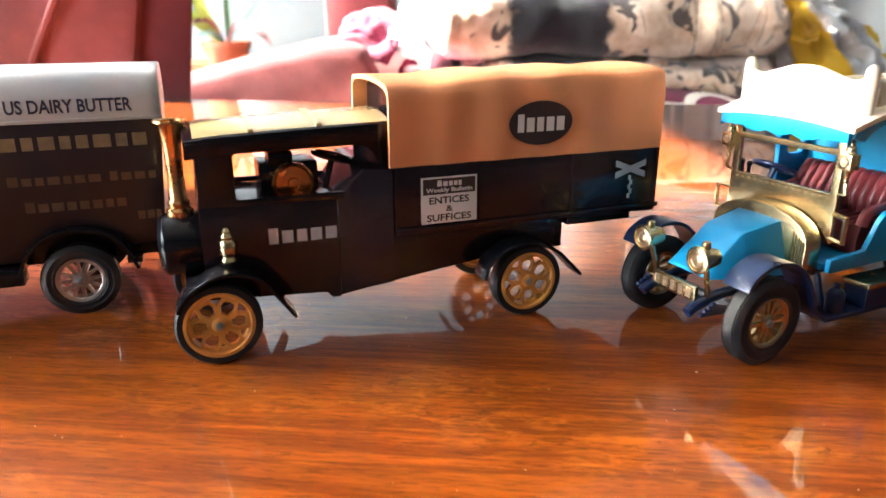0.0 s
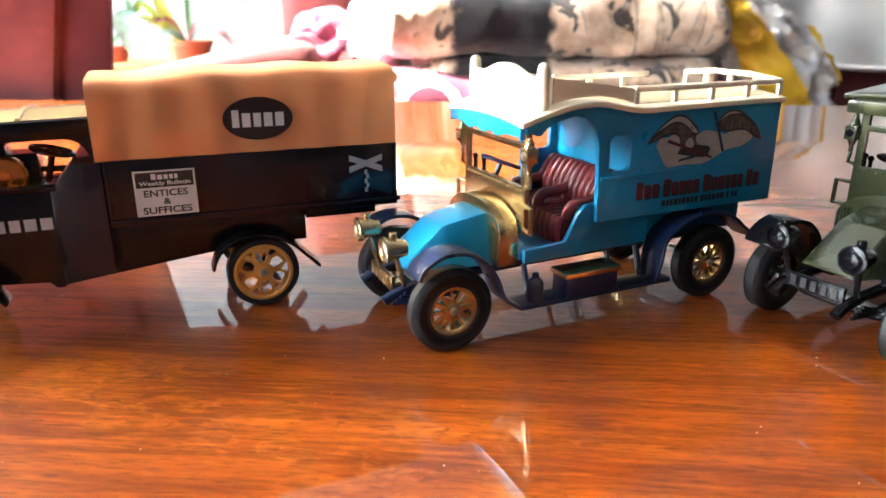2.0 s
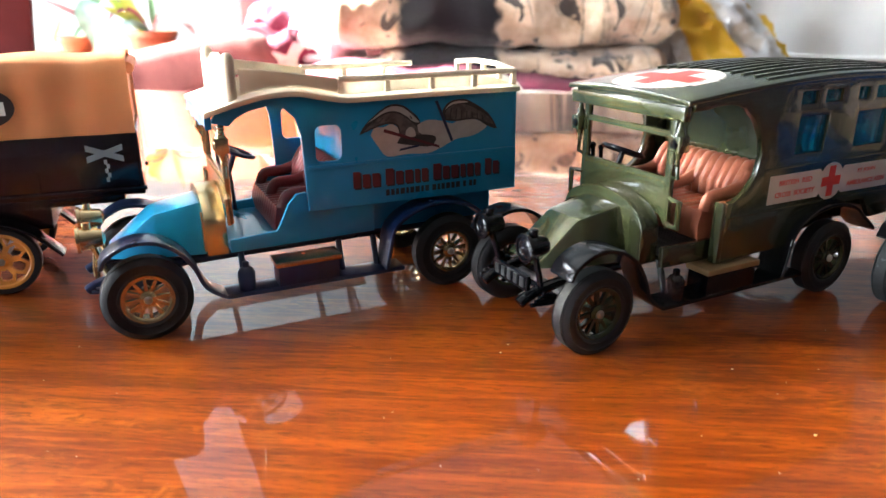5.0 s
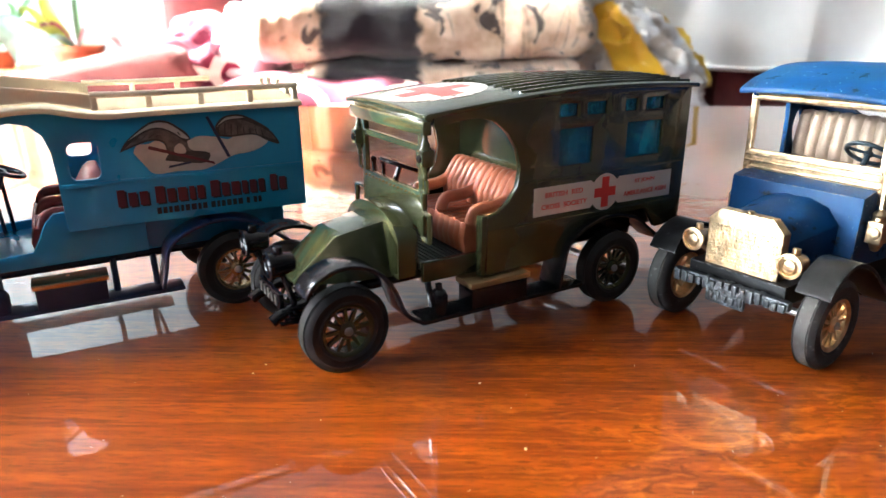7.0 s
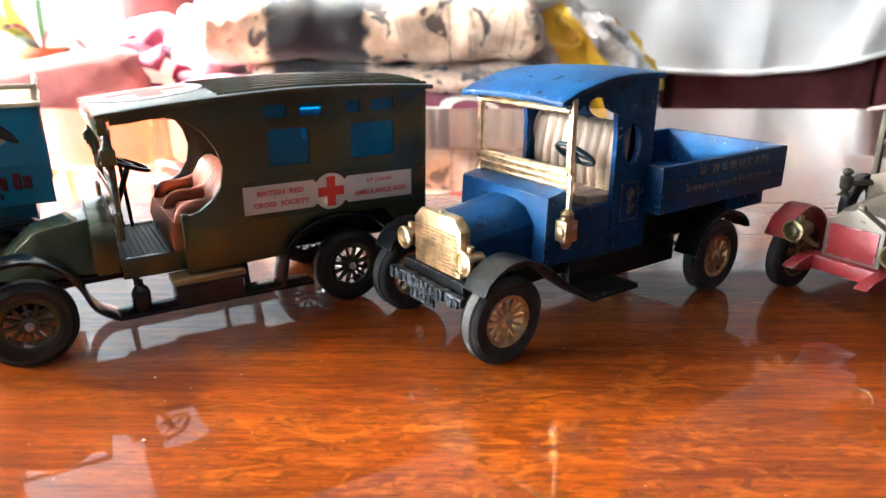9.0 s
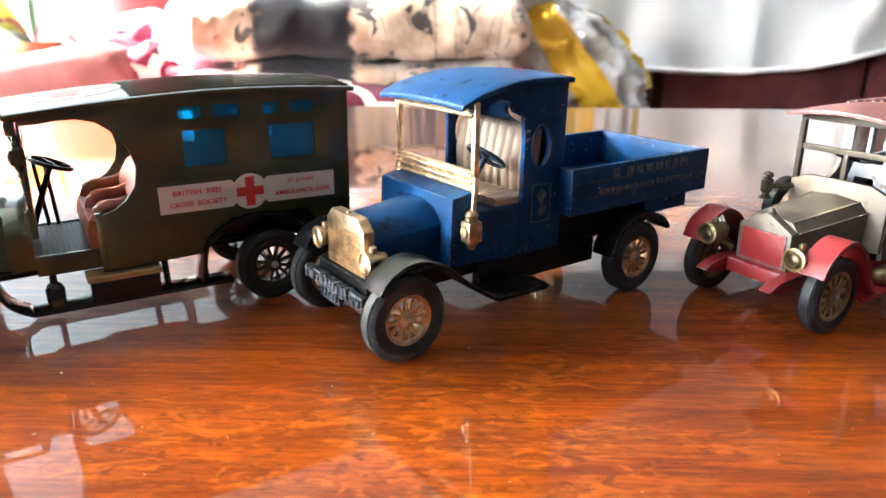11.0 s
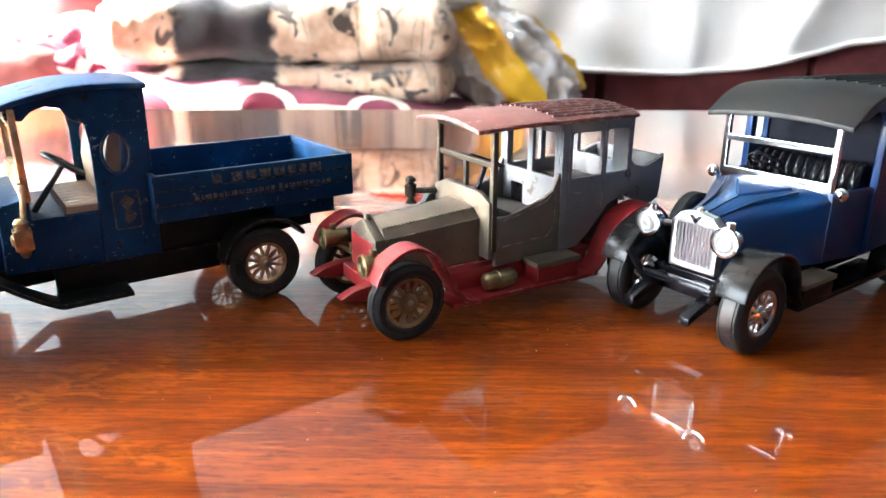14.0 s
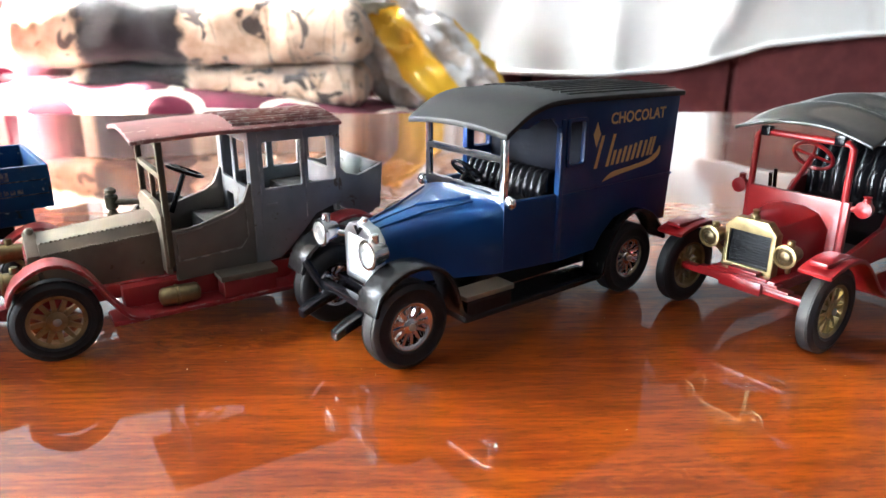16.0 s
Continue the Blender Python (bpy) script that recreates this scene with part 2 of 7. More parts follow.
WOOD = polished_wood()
TRELLIS = lattice_cloth()
FLEECE = fleece()
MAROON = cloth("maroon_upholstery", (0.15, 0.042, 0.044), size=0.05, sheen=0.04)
# same upholstery darkened: shade on the armchair's side put into the colour
MAROON_SHADED = cloth("shaded_maroon_upholstery", (0.085, 0.018, 0.022), size=0.05, sheen=0.02)
WHITE_THROW = cloth("white_cotton_throw", (0.72, 0.74, 0.74), (0.80, 0.81, 0.80), size=0.2, var=0.04)
PLASTER = surface("pale_plaster", (0.205, 0.228, 0.23), 0.85, var=0.05, size=0.4, grain=0.004, bump=0.2)
CEILING = surface("cream_ceiling_paint", (0.34, 0.33, 0.31), 0.9, var=0.03, size=0.5, grain=0.004)
WALLPAPER = surface("grey_wallpaper", (0.10, 0.098, 0.105), 0.8, var=0.12, size=0.2, grain=0.004, bump=0.2)
CARPET = cloth("brown_carpet", (0.13, 0.10, 0.09), size=0.2, weave=0.004)
FRAME_WHITE = surface("white_gloss_paint", (0.8, 0.8, 0.78), 0.3, var=0.03, size=0.2)
TERRACOTTA = surface("terracotta", (0.36, 0.12, 0.06), 0.8, var=0.2, size=0.03, grain=0.002)
SOIL = surface("potting_soil", (0.05, 0.035, 0.025), 1.0, var=0.4, size=0.006, grain=0.002, bump=0.8)
LEAF = surface("green_leaf", (0.05, 0.14, 0.05), 0.35, var=0.35, size=0.03, grain=0.003)
LEAF_GREY = surface("grey_green_leaf", (0.14, 0.28, 0.22), 0.45, var=0.25, size=0.03, grain=0.003)
LEAF_RED = surface("red_green_leaf", (0.16, 0.06, 0.06), 0.4, var=0.5, size=0.02, grain=0.003)
STOOL_WOOD = surface("orange_wood", (0.40, 0.14, 0.05), 0.45, var=0.25, size=0.04, grain=0.002)
CLEAR = glass("clear_glass")


# ---- mesh helpers (millimetres unless said) ----
def put(axis, a, b, c):
    return {"x": (c, a, b), "y": (a, c, b), "z": (a, b, c)}[axis]


def plate(bm, outer, lo, hi, axis="y", holes=()):
    """A flat piece of that outline, from lo to hi along axis, with holes through it."""
    edges = []
    for loop in (outer, *holes):
        vs = [bm.verts.new(put(axis, a, b, lo)) for a, b in loop]
        edges += [bm.edges.new((v, w)) for v, w in zip(vs, vs[1:] + vs[:1])]
    made = bmesh.ops.triangle_fill(bm, use_beauty=True, use_dissolve=False, edges=edges)["geom"]
    faces = [g for g in made if isinstance(g, bmesh.types.BMFace)]
    out = bmesh.ops.extrude_face_region(bm, geom=faces)["geom"]
    shift = Vector(put(axis, 0, 0, hi - lo))
    for g in out:
        if isinstance(g, bmesh.types.BMVert):
            g.co += shift
    return bm


def box(bm, x0, x1, y0, y1, z0, z1):
    v = [bm.verts.new((x, y, z)) for x in (x0, x1) for y in (y0, y1) for z in (z0, z1)]
    for f in ((0, 1, 3, 2), (4, 6, 7, 5), (0, 4, 5, 1), (2, 3, 7, 6), (0, 2, 6, 4), (1, 5, 7, 3)):
        bm.faces.new([v[i] for i in f])
    return bm


def loft(bm, rings, cap=True, closed=True):
    rows = [[bm.verts.new(p) for p in r] for r in rings]
    n = len(rows[0])
    for r, s in zip(rows, rows[1:]):
        for i in range(n if closed else n - 1):
            j = (i + 1) % n
            bm.faces.new((r[i], r[j], s[j], s[i]))
    if cap:
        bm.faces.new(rows[0][::-1])
        bm.faces.new(rows[-1])
    return bm


def lathe(bm, profile, m=Matrix(), seg=24):
    """Turns (radius, height) pairs round local z; the ends are capped where their radius is not 0."""
    rows = []
    for r, h in profile:
        if r <= 1e-6:
            rows.append([bm.verts.new(m @ Vector((0, 0, h)))])
        else:
            rows.append([bm.verts.new(m @ Vector((r * math.cos(2 * math.pi * k / seg), r * math.sin(2 * math.pi * k / seg), h))) for k in range(seg)])
    for a, b in zip(rows, rows[1:]):
        for k in range(seg):
            j = (k + 1) % seg
            if len(a) == 1 and len(b) == 1:
                continue
            if len(a) == 1:
                bm.faces.new((a[0], b[j], b[k]))
            elif len(b) == 1:
                bm.faces.new((a[k], a[j], b[0]))
            else:
                bm.faces.new((a[k], a[j], b[j], b[k]))
    if len(rows[0]) > 1:
        bm.faces.new(rows[0][::-1])
    if len(rows[-1]) > 1:
        bm.faces.new(rows[-1])
    return bm


def axis_to(p0, p1):
    d = Vector(p1) - Vector(p0)
    return Matrix.Translation(p0) @ d.to_track_quat("Z", "Y").to_matrix().to_4x4(), d.length


def rod(bm, p0, p1, r0, r1=None, seg=10):
    m, n = axis_to(p0, p1)
    return lathe(bm, [(r0, 0), (r1 or r0, n)], m, seg)


def tube(bm, pts, r, seg=8, closed=False):
    pts = [Vector(p) for p in pts]
    rings, n = [], len(pts)
    side = None
    for i, p in enumerate(pts):
        a = pts[i - 1] if (i or closed) else p
        b = pts[(i + 1) % n] if (i < n - 1 or closed) else p
        d = (b - a).normalized()
        if side is None:
            side = d.orthogonal().normalized()
        side = (side - d * side.dot(d)).normalized()
        up = d.cross(side)
        rings.append([p + (side * math.cos(2 * math.pi * k / seg) + up * math.sin(2 * math.pi * k / seg)) * r for k in range(seg)])
    if closed:
        rings.append(rings[0])
    return loft(bm, rings, cap=not closed)


def ball(bm, centre, rx, ry=None, rz=None, seg=14):
    m = Matrix.LocRotScale(centre, None, (rx, ry or rx, rz or rx))
    bmesh.ops.create_uvsphere(bm, u_segments=seg, v_segments=max(6, seg // 2 + 2), radius=1.0, matrix=m)
    return bm


def arc(cx, cz, r, a0, a1, n=12, rz=None):
    return [(cx + r * math.cos(radians(a0 + (a1 - a0) * k / n)), cz + (rz or r) * math.sin(radians(a0 + (a1 - a0) * k / n))) for k in range(n + 1)]


def oval(cx, cz, rx, rz, n=28):
    return arc(cx, cz, rx, 0, 360, n, rz)[:-1]


def rrect(x0, x1, z0, z1, r=1.0, n=4):
    return (arc(x1 - r, z0 + r, r, -90, 0, n) + arc(x1 - r, z1 - r, r, 0, 90, n) + arc(x0 + r, z1 - r, r, 90, 180, n) + arc(x0 + r, z0 + r, r, 180, 270, n))


def sheet(pts, th):
    """The outline of a bent sheet of that thickness whose upper line is pts."""
    low = []
    for i, p in enumerate(pts):
        a, b = pts[max(0, i - 1)], pts[min(len(pts) - 1, i + 1)]
        d = Vector((b[0] - a[0], b[1] - a[1])).normalized()
        low.append((p[0] + d.y * th, p[1] - d.x * th))
    return pts + low[::-1]


def smooth_line(pts, n=4):
    """A Catmull-Rom line through the points."""
    out = []
    for i in range(len(pts) - 1):
        p0, p1, p2, p3 = pts[max(0, i - 1)], pts[i], pts[i + 1], pts[min(len(pts) - 1, i + 2)]
        for k in range(n):
            t = k / n
            out.append(tuple(0.5 * (2 * b + (c - a) * t + (2 * a - 5 * b + 4 * c - d) * t * t + (3 * b - a - 3 * c + d) * t ** 3) for a, b, c, d in zip(p0, p1, p2, p3)))
    return out + [tuple(pts[-1])]


def link_mesh(name, bm, material, unit, bevel=0.0, sharp=40.0, flat=False):
    bmesh.ops.remove_doubles(bm, verts=bm.verts, dist=1e-4 if unit < 0.1 else 1e-6)
    bmesh.ops.recalc_face_normals(bm, faces=bm.faces)
    if bevel:
        edges = [e for e in bm.edges if len(e.link_faces) == 2 and e.calc_face_angle(0) > radians(34)]
        bmesh.ops.bevel(bm, geom=edges, offset=bevel, segments=2, profile=0.6, affect="EDGES", clamp_overlap=True)
    bmesh.ops.scale(bm, vec=(unit, unit, unit), verts=bm.verts)
    me = bpy.data.meshes.new(name)
    bm.to_mesh(me)
    bm.free()
    me.materials.append(material)
    if not flat:
        me.shade_smooth()
        me.set_sharp_from_angle(angle=radians(sharp))
    return new(name, me)


def part(name, bm, material, parent, label="", bevel=0.0, unit=0.001, sharp=40.0):
    ob = link_mesh(name, bm, material, unit, bevel, sharp)
    ob.parent = parent
    return tagged(ob, label)


def whole(name, bm, material, label, category="", kind="", group="", bevel=0.0, sharp=40.0):
    """A thing or piece of the setting that is one mesh, in metres."""
    return tagged(link_mesh(name, bm, material, 1.0, bevel, sharp), label, category, group, kind)


def thing(name, m, label, category, group=""):
    ob = new(name)
    ob.empty_display_size = 0.02
    ob.matrix_world = m
    return tagged(ob, label, category, group)


def wobble(bm, size, amount, seed=0.0):
    for v in bm.verts:
        v.co += noise.noise_vector(v.co / size + Vector((seed, seed * 1.7, -seed))) * amount


def B():
    return bmesh.new()


# ---- the room (metres; the table's top is z = 0) ----
FLOOR_Z, CEIL_Z, X0, X1, Y0, Y1 = -0.46, 1.95, -1.5, 4.2, -3.6, 1.75
whole("floor", box(B(), X0 - 0.1, X1 + 0.1, Y0 - 0.1, Y1 + 0.1, FLOOR_Z - 0.1, FLOOR_Z), CARPET, "brown carpeted floor of the living room", "floor", "structure")
whole("ceiling", box(B(), X0 - 0.1, X1 + 0.1, Y0 - 0.1, Y1 + 0.1, CEIL_Z, CEIL_Z + 0.1), CEILING, "cream painted ceiling", "ceiling", "structure")
whole("wall_north", box(B(), X0 - 0.1, X1 + 0.1, Y1, Y1 + 0.1, FLOOR_Z, CEIL_Z), PLASTER, "pale plastered wall behind the sofa", "wall", "structure")
whole("wall_east", box(B(), X1, X1 + 0.1, Y0, Y1, FLOOR_Z, CEIL_Z), WALLPAPER, "grey papered side wall", "wall", "structure")
whole("wall_south", box(B(), X0 - 0.1, X1 + 0.1, Y0 - 0.1, Y0, FLOOR_Z, CEIL_Z), WALLPAPER, "grey papered wall at the far end of the room", "wall", "structure")
whole("wall_west", plate(B(), [(Y0, FLOOR_Z), (Y1, FLOOR_Z), (Y1, CEIL_Z), (Y0, CEIL_Z)], X0 - 0.1, X0, "x",
      [[(WIN_Y0, WIN_Z0), (WIN_Y1, WIN_Z0), (WIN_Y1, WIN_Z1), (WIN_Y0, WIN_Z1)], [(LOW_Y0, LOW_Z0), (LOW_Y1, LOW_Z0), (LOW_Y1, LOW_Z1), (LOW_Y0, LOW_Z1)]]), PLASTER, "pale plastered wall with a sunny window and an added low window", "wall", "structure")


def window_unit(name, axis, a0, a1, z0, z1, depth):
    w = tagged(new(name), "white painted window in the wall, out of view", "window", "", "structure")
    bm = plate(B(), [(a0, z0), (a1, z0), (a1, z1), (a0, z1)], depth - 0.03, depth + 0.03, axis, [[(a0 + 0.04, z0 + 0.04), (a1 - 0.04, z0 + 0.04), (a1 - 0.04, z1 - 0.04), (a0 + 0.04, z1 - 0.04)]])
    part("window_frame", bm, FRAME_WHITE, w, unit=1.0, bevel=0.004)
    pane = part("pane", plate(B(), [(a0 + 0.04, z0 + 0.04), (a1 - 0.04, z0 + 0.04), (a1 - 0.04, z1 - 0.04), (a0 + 0.04, z1 - 0.04)], depth - 0.002, depth + 0.002, axis), CLEAR, w, unit=1.0)
    pane.visible_shadow = False


window_unit("window_1", "x", WIN_Y0, WIN_Y1, WIN_Z0, WIN_Z1, X0 - 0.06)
# added opening for the low fill lamp, never in view
window_unit("added_window", "x", LOW_Y0, LOW_Y1, LOW_Z0, LOW_Z1, X0 - 0.06)

# ---- the table ----
TURN = radians(-3.6)
table = thing("coffee_table", Matrix.Translation((0.3, 0.622, 0)) @ Matrix.Rotation(TURN, 4, "Z"), "polished mahogany coffee table with a mirror-like lacquered top", "table")
bm = plate(B(), [(-0.72, -0.98), (0.98, -0.98), (0.98, 0), (-0.72, 0)], -0.028, 0, "z")
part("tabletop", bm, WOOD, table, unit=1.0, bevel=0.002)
part("apron", plate(B(), [(-0.66, -0.92), (0.92, -0.92), (0.92, -0.06), (-0.66, -0.06)], -0.10, -0.028, "z", [[(-0.64, -0.90), (0.90, -0.90), (0.90, -0.08), (-0.64, -0.08)]]), WOOD, table, unit=1.0)
for lx in (-0.66, 0.86):
    for ly in (-0.92, -0.12):
        part("leg", box(B(), lx, lx + 0.06, ly, ly + 0.06, FLOOR_Z, -0.0285), WOOD, table, unit=1.0, bevel=0.004)

# ---- behind the table ----
sofa = thing("sofa", Matrix(), "maroon upholstered sofa with low rounded arm and separate back cushions", "sofa")
part("base", box(B(), -0.44, 2.0, 0.90, 1.62, FLOOR_Z, -0.16), MAROON, sofa, unit=1.0, bevel=0.03)
bm = B()
arm = smooth_line([(-0.455, -0.16), (-0.45, -0.07), (-0.41, -0.030), (-0.35, -0.008), (-0.30, 0.003), (-0.22, 0.021), (-0.16, 0.032), (-0.10, 0.030), (-0.07, -0.02), (-0.07, -0.16)], 5)
loft(bm, [[(x, y, z + d if z > -0.15 else z) for x, z in arm] for y, d in ((1.0, -0.022), (1.003, -0.011), (1.010, -0.004), (1.022, -0.001), (1.05, 0.0), (1.40, 0.008))])
part("arm", bm, MAROON, sofa, "maroon rounded arm, its top in sunlight", unit=1.0, sharp=70)
part("back_wing", box(B(), -0.195, -0.075, 1.27, 1.40, 0.0, 0.30), MAROON, sofa, unit=1.0, bevel=0.03)
for k, (a, b) in enumerate(((0.0, 0.40), (0.41, 0.74), (0.75, 1.116), (1.124, 1.50), (1.508, 1.95))):
    lift = (0.0, 0.0, 0.0, 0.02, 0.035)[k]
    part("back_cushion", box(B(), a, b, 1.225, 1.42, -0.159, 0.22 + lift), MAROON, sofa, unit=1.0, bevel=0.02)


def throw_edge(x):
    pts = [(-0.1, 0.03), (0.2, 0.02), (0.6, -0.005), (0.787, -0.016), (0.875, -0.017), (0.984, -0.010), (1.101, 0.015), (1.122, 0.020), (1.16, 0.031), (1.347, 0.048), (1.9, 0.08)]
    return float(np.interp(x, [p[0] for p in pts], [p[1] for p in pts]))


bm = B()
cols, rows = 150, 26
grid = []
for i in range(cols + 1):
    x = 0.02 + 1.83 * i / cols
    col = []
    for j in range(rows + 1):
        k = j / rows
        z0 = throw_edge(x)
        z = z0 + (0.34 - z0) * k
        fold = 0.005 * math.sin(x * 23 + 3 * k) * (0.3 + 0.7 * (x > 0.9)) + 0.012 * noise.noise(Vector((x * 9, z * 3, 0.3)))
        slope = 0.013 * math.exp(-((x - 1.05 - 0.35 * (z - 0.0)) / 0.035) ** 2)
        col.append(bm.verts.new((x, 1.203 - abs(fold) - slope + 0.06 * max(0, k - 0.6), z)))
    grid.append(col)
for a, b in zip(grid, grid[1:]):
    for j in range(rows):
        bm.faces.new((a[j], b[j], b[j + 1], a[j + 1]))
bmesh.ops.solidify(bm, geom=bm.faces[:], thickness=0.004)
throw = thing("throw", Matrix(), "white cotton throw draped over the sofa back", "blanket")
part("cloth", bm, WHITE_THROW, throw, unit=1.0, sharp=80)
hem = []
for k in range(cols + 1):
    x = 0.02 + 1.83 * k / cols
    fold = 0.005 * math.sin(x * 23) * (0.3 + 0.7 * (x > 0.9)) + 0.012 * noise.noise(Vector((x * 9, throw_edge(x) * 3, 0.3)))
    hem.append((x, 1.201 - abs(fold) - 0.013 * math.exp(-((x - 1.05 - 0.35 * throw_edge(x)) / 0.035) ** 2), throw_edge(x) + 0.002))
part("hem", tube(B(), hem, 0.0045, 8), WHITE_THROW, throw, "rolled white hem", unit=1.0, sharp=80)


def uv_by_place(ob, fu, fv):
    me = ob.data
    layer = me.uv_layers.new(name="uv")
    for lp in me.loops:
        co = me.vertices[lp.vertex_index].co
        layer.data[lp.index].uv = (fu(co), fv(co))


def soft_slab(name, x0, x1, y0, y1, ztop, zbot, material, label, category, rough=0.012, seed=0.0, nx=60, parent=None):
    bm = B()
    rings = []
    for i in range(nx + 1):
        x = x0 + (x1 - x0) * i / nx
        zt = ztop(x)
        e = min(1.0, 6 * min(i, nx - i) / nx + 0.35)
        zm, zh, ym, yh = (zt + zbot) / 2, (zt - zbot) / 2 * e, (y0 + y1) / 2, (y1 - y0) / 2
        ring = []
        for k in range(28):
            a = 2 * math.pi * k / 28
            c, s = math.cos(a), math.sin(a)
            ring.append((x, ym + yh * math.copysign(abs(c) ** 0.5, c), zm + zh * math.copysign(abs(s) ** 0.55, s)))
        rings.append(ring)
    loft(bm, rings)
    wobble(bm, 0.07, rough, seed)
    wobble(bm, 0.02, rough * 0.25, seed + 3)
    ob = part(name, bm, material, parent, label, unit=1.0, sharp=80) if parent else whole(name, bm, material, label, category, sharp=80)
    uv_by_place(ob, lambda c: c.x - 0.0035, lambda c: c.z + 0.6 * c.y - 0.44)
    return ob


cover = thing("bed_cover", Matrix(), "folded burgundy cover with a cream trellis pattern, under the rolled blanket", "blanket")
soft_slab("upper_layer", -0.10, 0.62, 0.92, 1.2, lambda x: np.interp(x, [-0.1, 0.1, 0.19, 0.33, 0.5, 0.62], [-0.012, 0.003, 0.002, -0.018, -0.045, -0.07]), -0.125, TRELLIS, "", "", 0.008, 2.0, parent=cover)
soft_slab("lower_layer", -0.11, 0.63, 0.915, 1.2, lambda x: -0.118, -0.158, TRELLIS, "", "", 0.004, 5.0, parent=cover)


def crumple(name, c, r, material, label, category, seed, squash=0.8, rough=0.5):
    bm = B()
    bmesh.ops.create_icosphere(bm, subdivisions=5, radius=1.0)
    for v in bm.verts:
        n = v.co.normalized()
        d = 1 + rough * (0.5 - abs(noise.noise(n * 1.5 + Vector((seed, 0, seed))))) + 0.22 * rough * noise.noise(n * 3.4 + Vector((0, seed, 0)))
        v.co = Vector((c[0] + n.x * r[0] * d, c[1] + n.y * r[1] * d, c[2] + n.z * r[2] * d))
    ob = whole(name, bm, material, label, category, sharp=80)
    uv_by_place(ob, lambda q: 0.8 * q.x + 0.5 * q.y, lambda q: q.z + 0.5 * q.y)
    return ob


crumple("cushion", (-0.083, 1.15, 0.040), (0.055, 0.05, 0.034), TRELLIS, "burgundy and cream trellis cushion in sunlight on the sofa", "cushion", 1.3)
crumple("crumpled_cover", (-0.10, 1.08, -0.018), (0.08, 0.05, 0.046), TRELLIS, "crumpled burgundy and cream cover beside the cushion", "blanket", 4.1, rough=0.8)
crumple("white_cloth", (-0.012, 1.12, 0.012), (0.045, 0.06, 0.066), WHITE_THROW, "crumpled white cloth in sunlight beside the rolled blanket", "cloth", 7.7, rough=0.7)


def fold_roll(bm, x0, x1, yc, zc, ry, rz, seed, n=70, bend=0.0):
    rings = []
    for i in range(n + 1):
        t = i / n
        x = x0 + (x1 - x0) * t
        e = min(1.0, (1 - abs(2 * t - 1)) * 9) ** 0.45 * 0.85 + 0.15
        ring = []
        for k in range(32):
            a = 2 * math.pi * k / 32
            c, s = math.cos(a), math.sin(a)
            ring.append((x, yc + ry * e * math.copysign(abs(c) ** 0.7, c), zc + bend * math.sin(math.pi * t) + rz * e * math.copysign(abs(s) ** 0.7, s)))
        rings.append(ring)
    loft(bm, rings)
    return bm


roll = thing("rolled_blanket", Matrix(), "thick tan and black fleece blanket, folded and rolled, on the sofa", "blanket")
bm = fold_roll(B(), -0.006, 0.48, 1.045, 0.060, 0.085, 0.045, 1.0)
wobble(bm, 0.06, 0.010, 5.0)
wobble(bm, 0.012, 0.003, 2.0)
part("upper_fold", bm, FLEECE, roll, unit=1.0, sharp=80)
bm = fold_roll(B(), 0.07, 0.475, 1.04, -0.012, 0.075, 0.029, 2.0)
wobble(bm, 0.06, 0.009, 8.0)
wobble(bm, 0.012, 0.003, 4.0)
part("lower_fold", bm, FLEECE, roll, unit=1.0, sharp=80)


def bag_plastic():
    m, nt, p = nodes_of("printed_plastic_film")
    vec = coords(nt)
    sep = nt.nodes.new("ShaderNodeSeparateXYZ")
    nt.links.new(vec, sep.inputs[0])
    s = maths(nt, "ADD", sep.outputs[0], maths(nt, "MULTIPLY", sep.outputs[2], 0.75))
    s = maths(nt, "MULTIPLY_ADD", noise_of(nt, vec, 22, 2), 0.035, s)
    yellow = maths(nt, "MULTIPLY", ramp_of(nt, s, 0.535, 0.543), maths(nt, "SUBTRACT", 1.0, ramp_of(nt, s, 0.60, 0.61)))
    edge = maths(nt, "MULTIPLY", ramp_of(nt, s, 0.668, 0.672), maths(nt, "SUBTRACT", 1.0, ramp_of(nt, s, 0.69, 0.695)))
    silver = blend(nt, ramp_of(nt, noise_of(nt, vec, 35, 4), 0.4, 0.6), (0.60, 0.54, 0.48), (0.82, 0.83, 0.84))
    col = blend(nt, yellow, silver, (0.86, 0.50, 0.04))
    col = blend(nt, edge, col, (0.75, 0.5, 0.08))
    nt.links.new(col, p.inputs["Base Color"])
    p.inputs["Roughness"].default_value = 0.25
    nt.links.new(bump_of(nt, noise_of(nt, vec, 70, 3), 0.5, 0.004), p.inputs["Normal"])
    return m


RED_FILM = surface("red_plastic_film", (0.75, 0.04, 0.03), 0.3, var=0.15, size=0.03)
PALE_FILM = surface("pale_plastic_film", (0.75, 0.72, 0.66), 0.3, var=0.15, size=0.03)
bag = thing("plastic_bag", Matrix(), "crumpled yellow, red and silver plastic bag leaning on the rolled blanket", "bag")


def crumpled_film(bm, c, r, seed, rough=0.5, lean=0.0):
    bmesh.ops.create_icosphere(bm, subdivisions=5, radius=1.0)
    for v in bm.verts:
        n = v.co.normalized()
        d = 1 + rough * (0.35 - abs(noise.noise(n * 2.6 + Vector((seed, 0, seed))))) + 0.3 * rough * (0.3 - abs(noise.noise(n * 7 + Vector((0, seed, 0)))))
        v.co = Vector((c[0] + n.x * r[0] * d + lean * n.z * r[2] * d, c[1] + n.y * r[1] * d, c[2] + n.z * r[2] * d))
    return bm


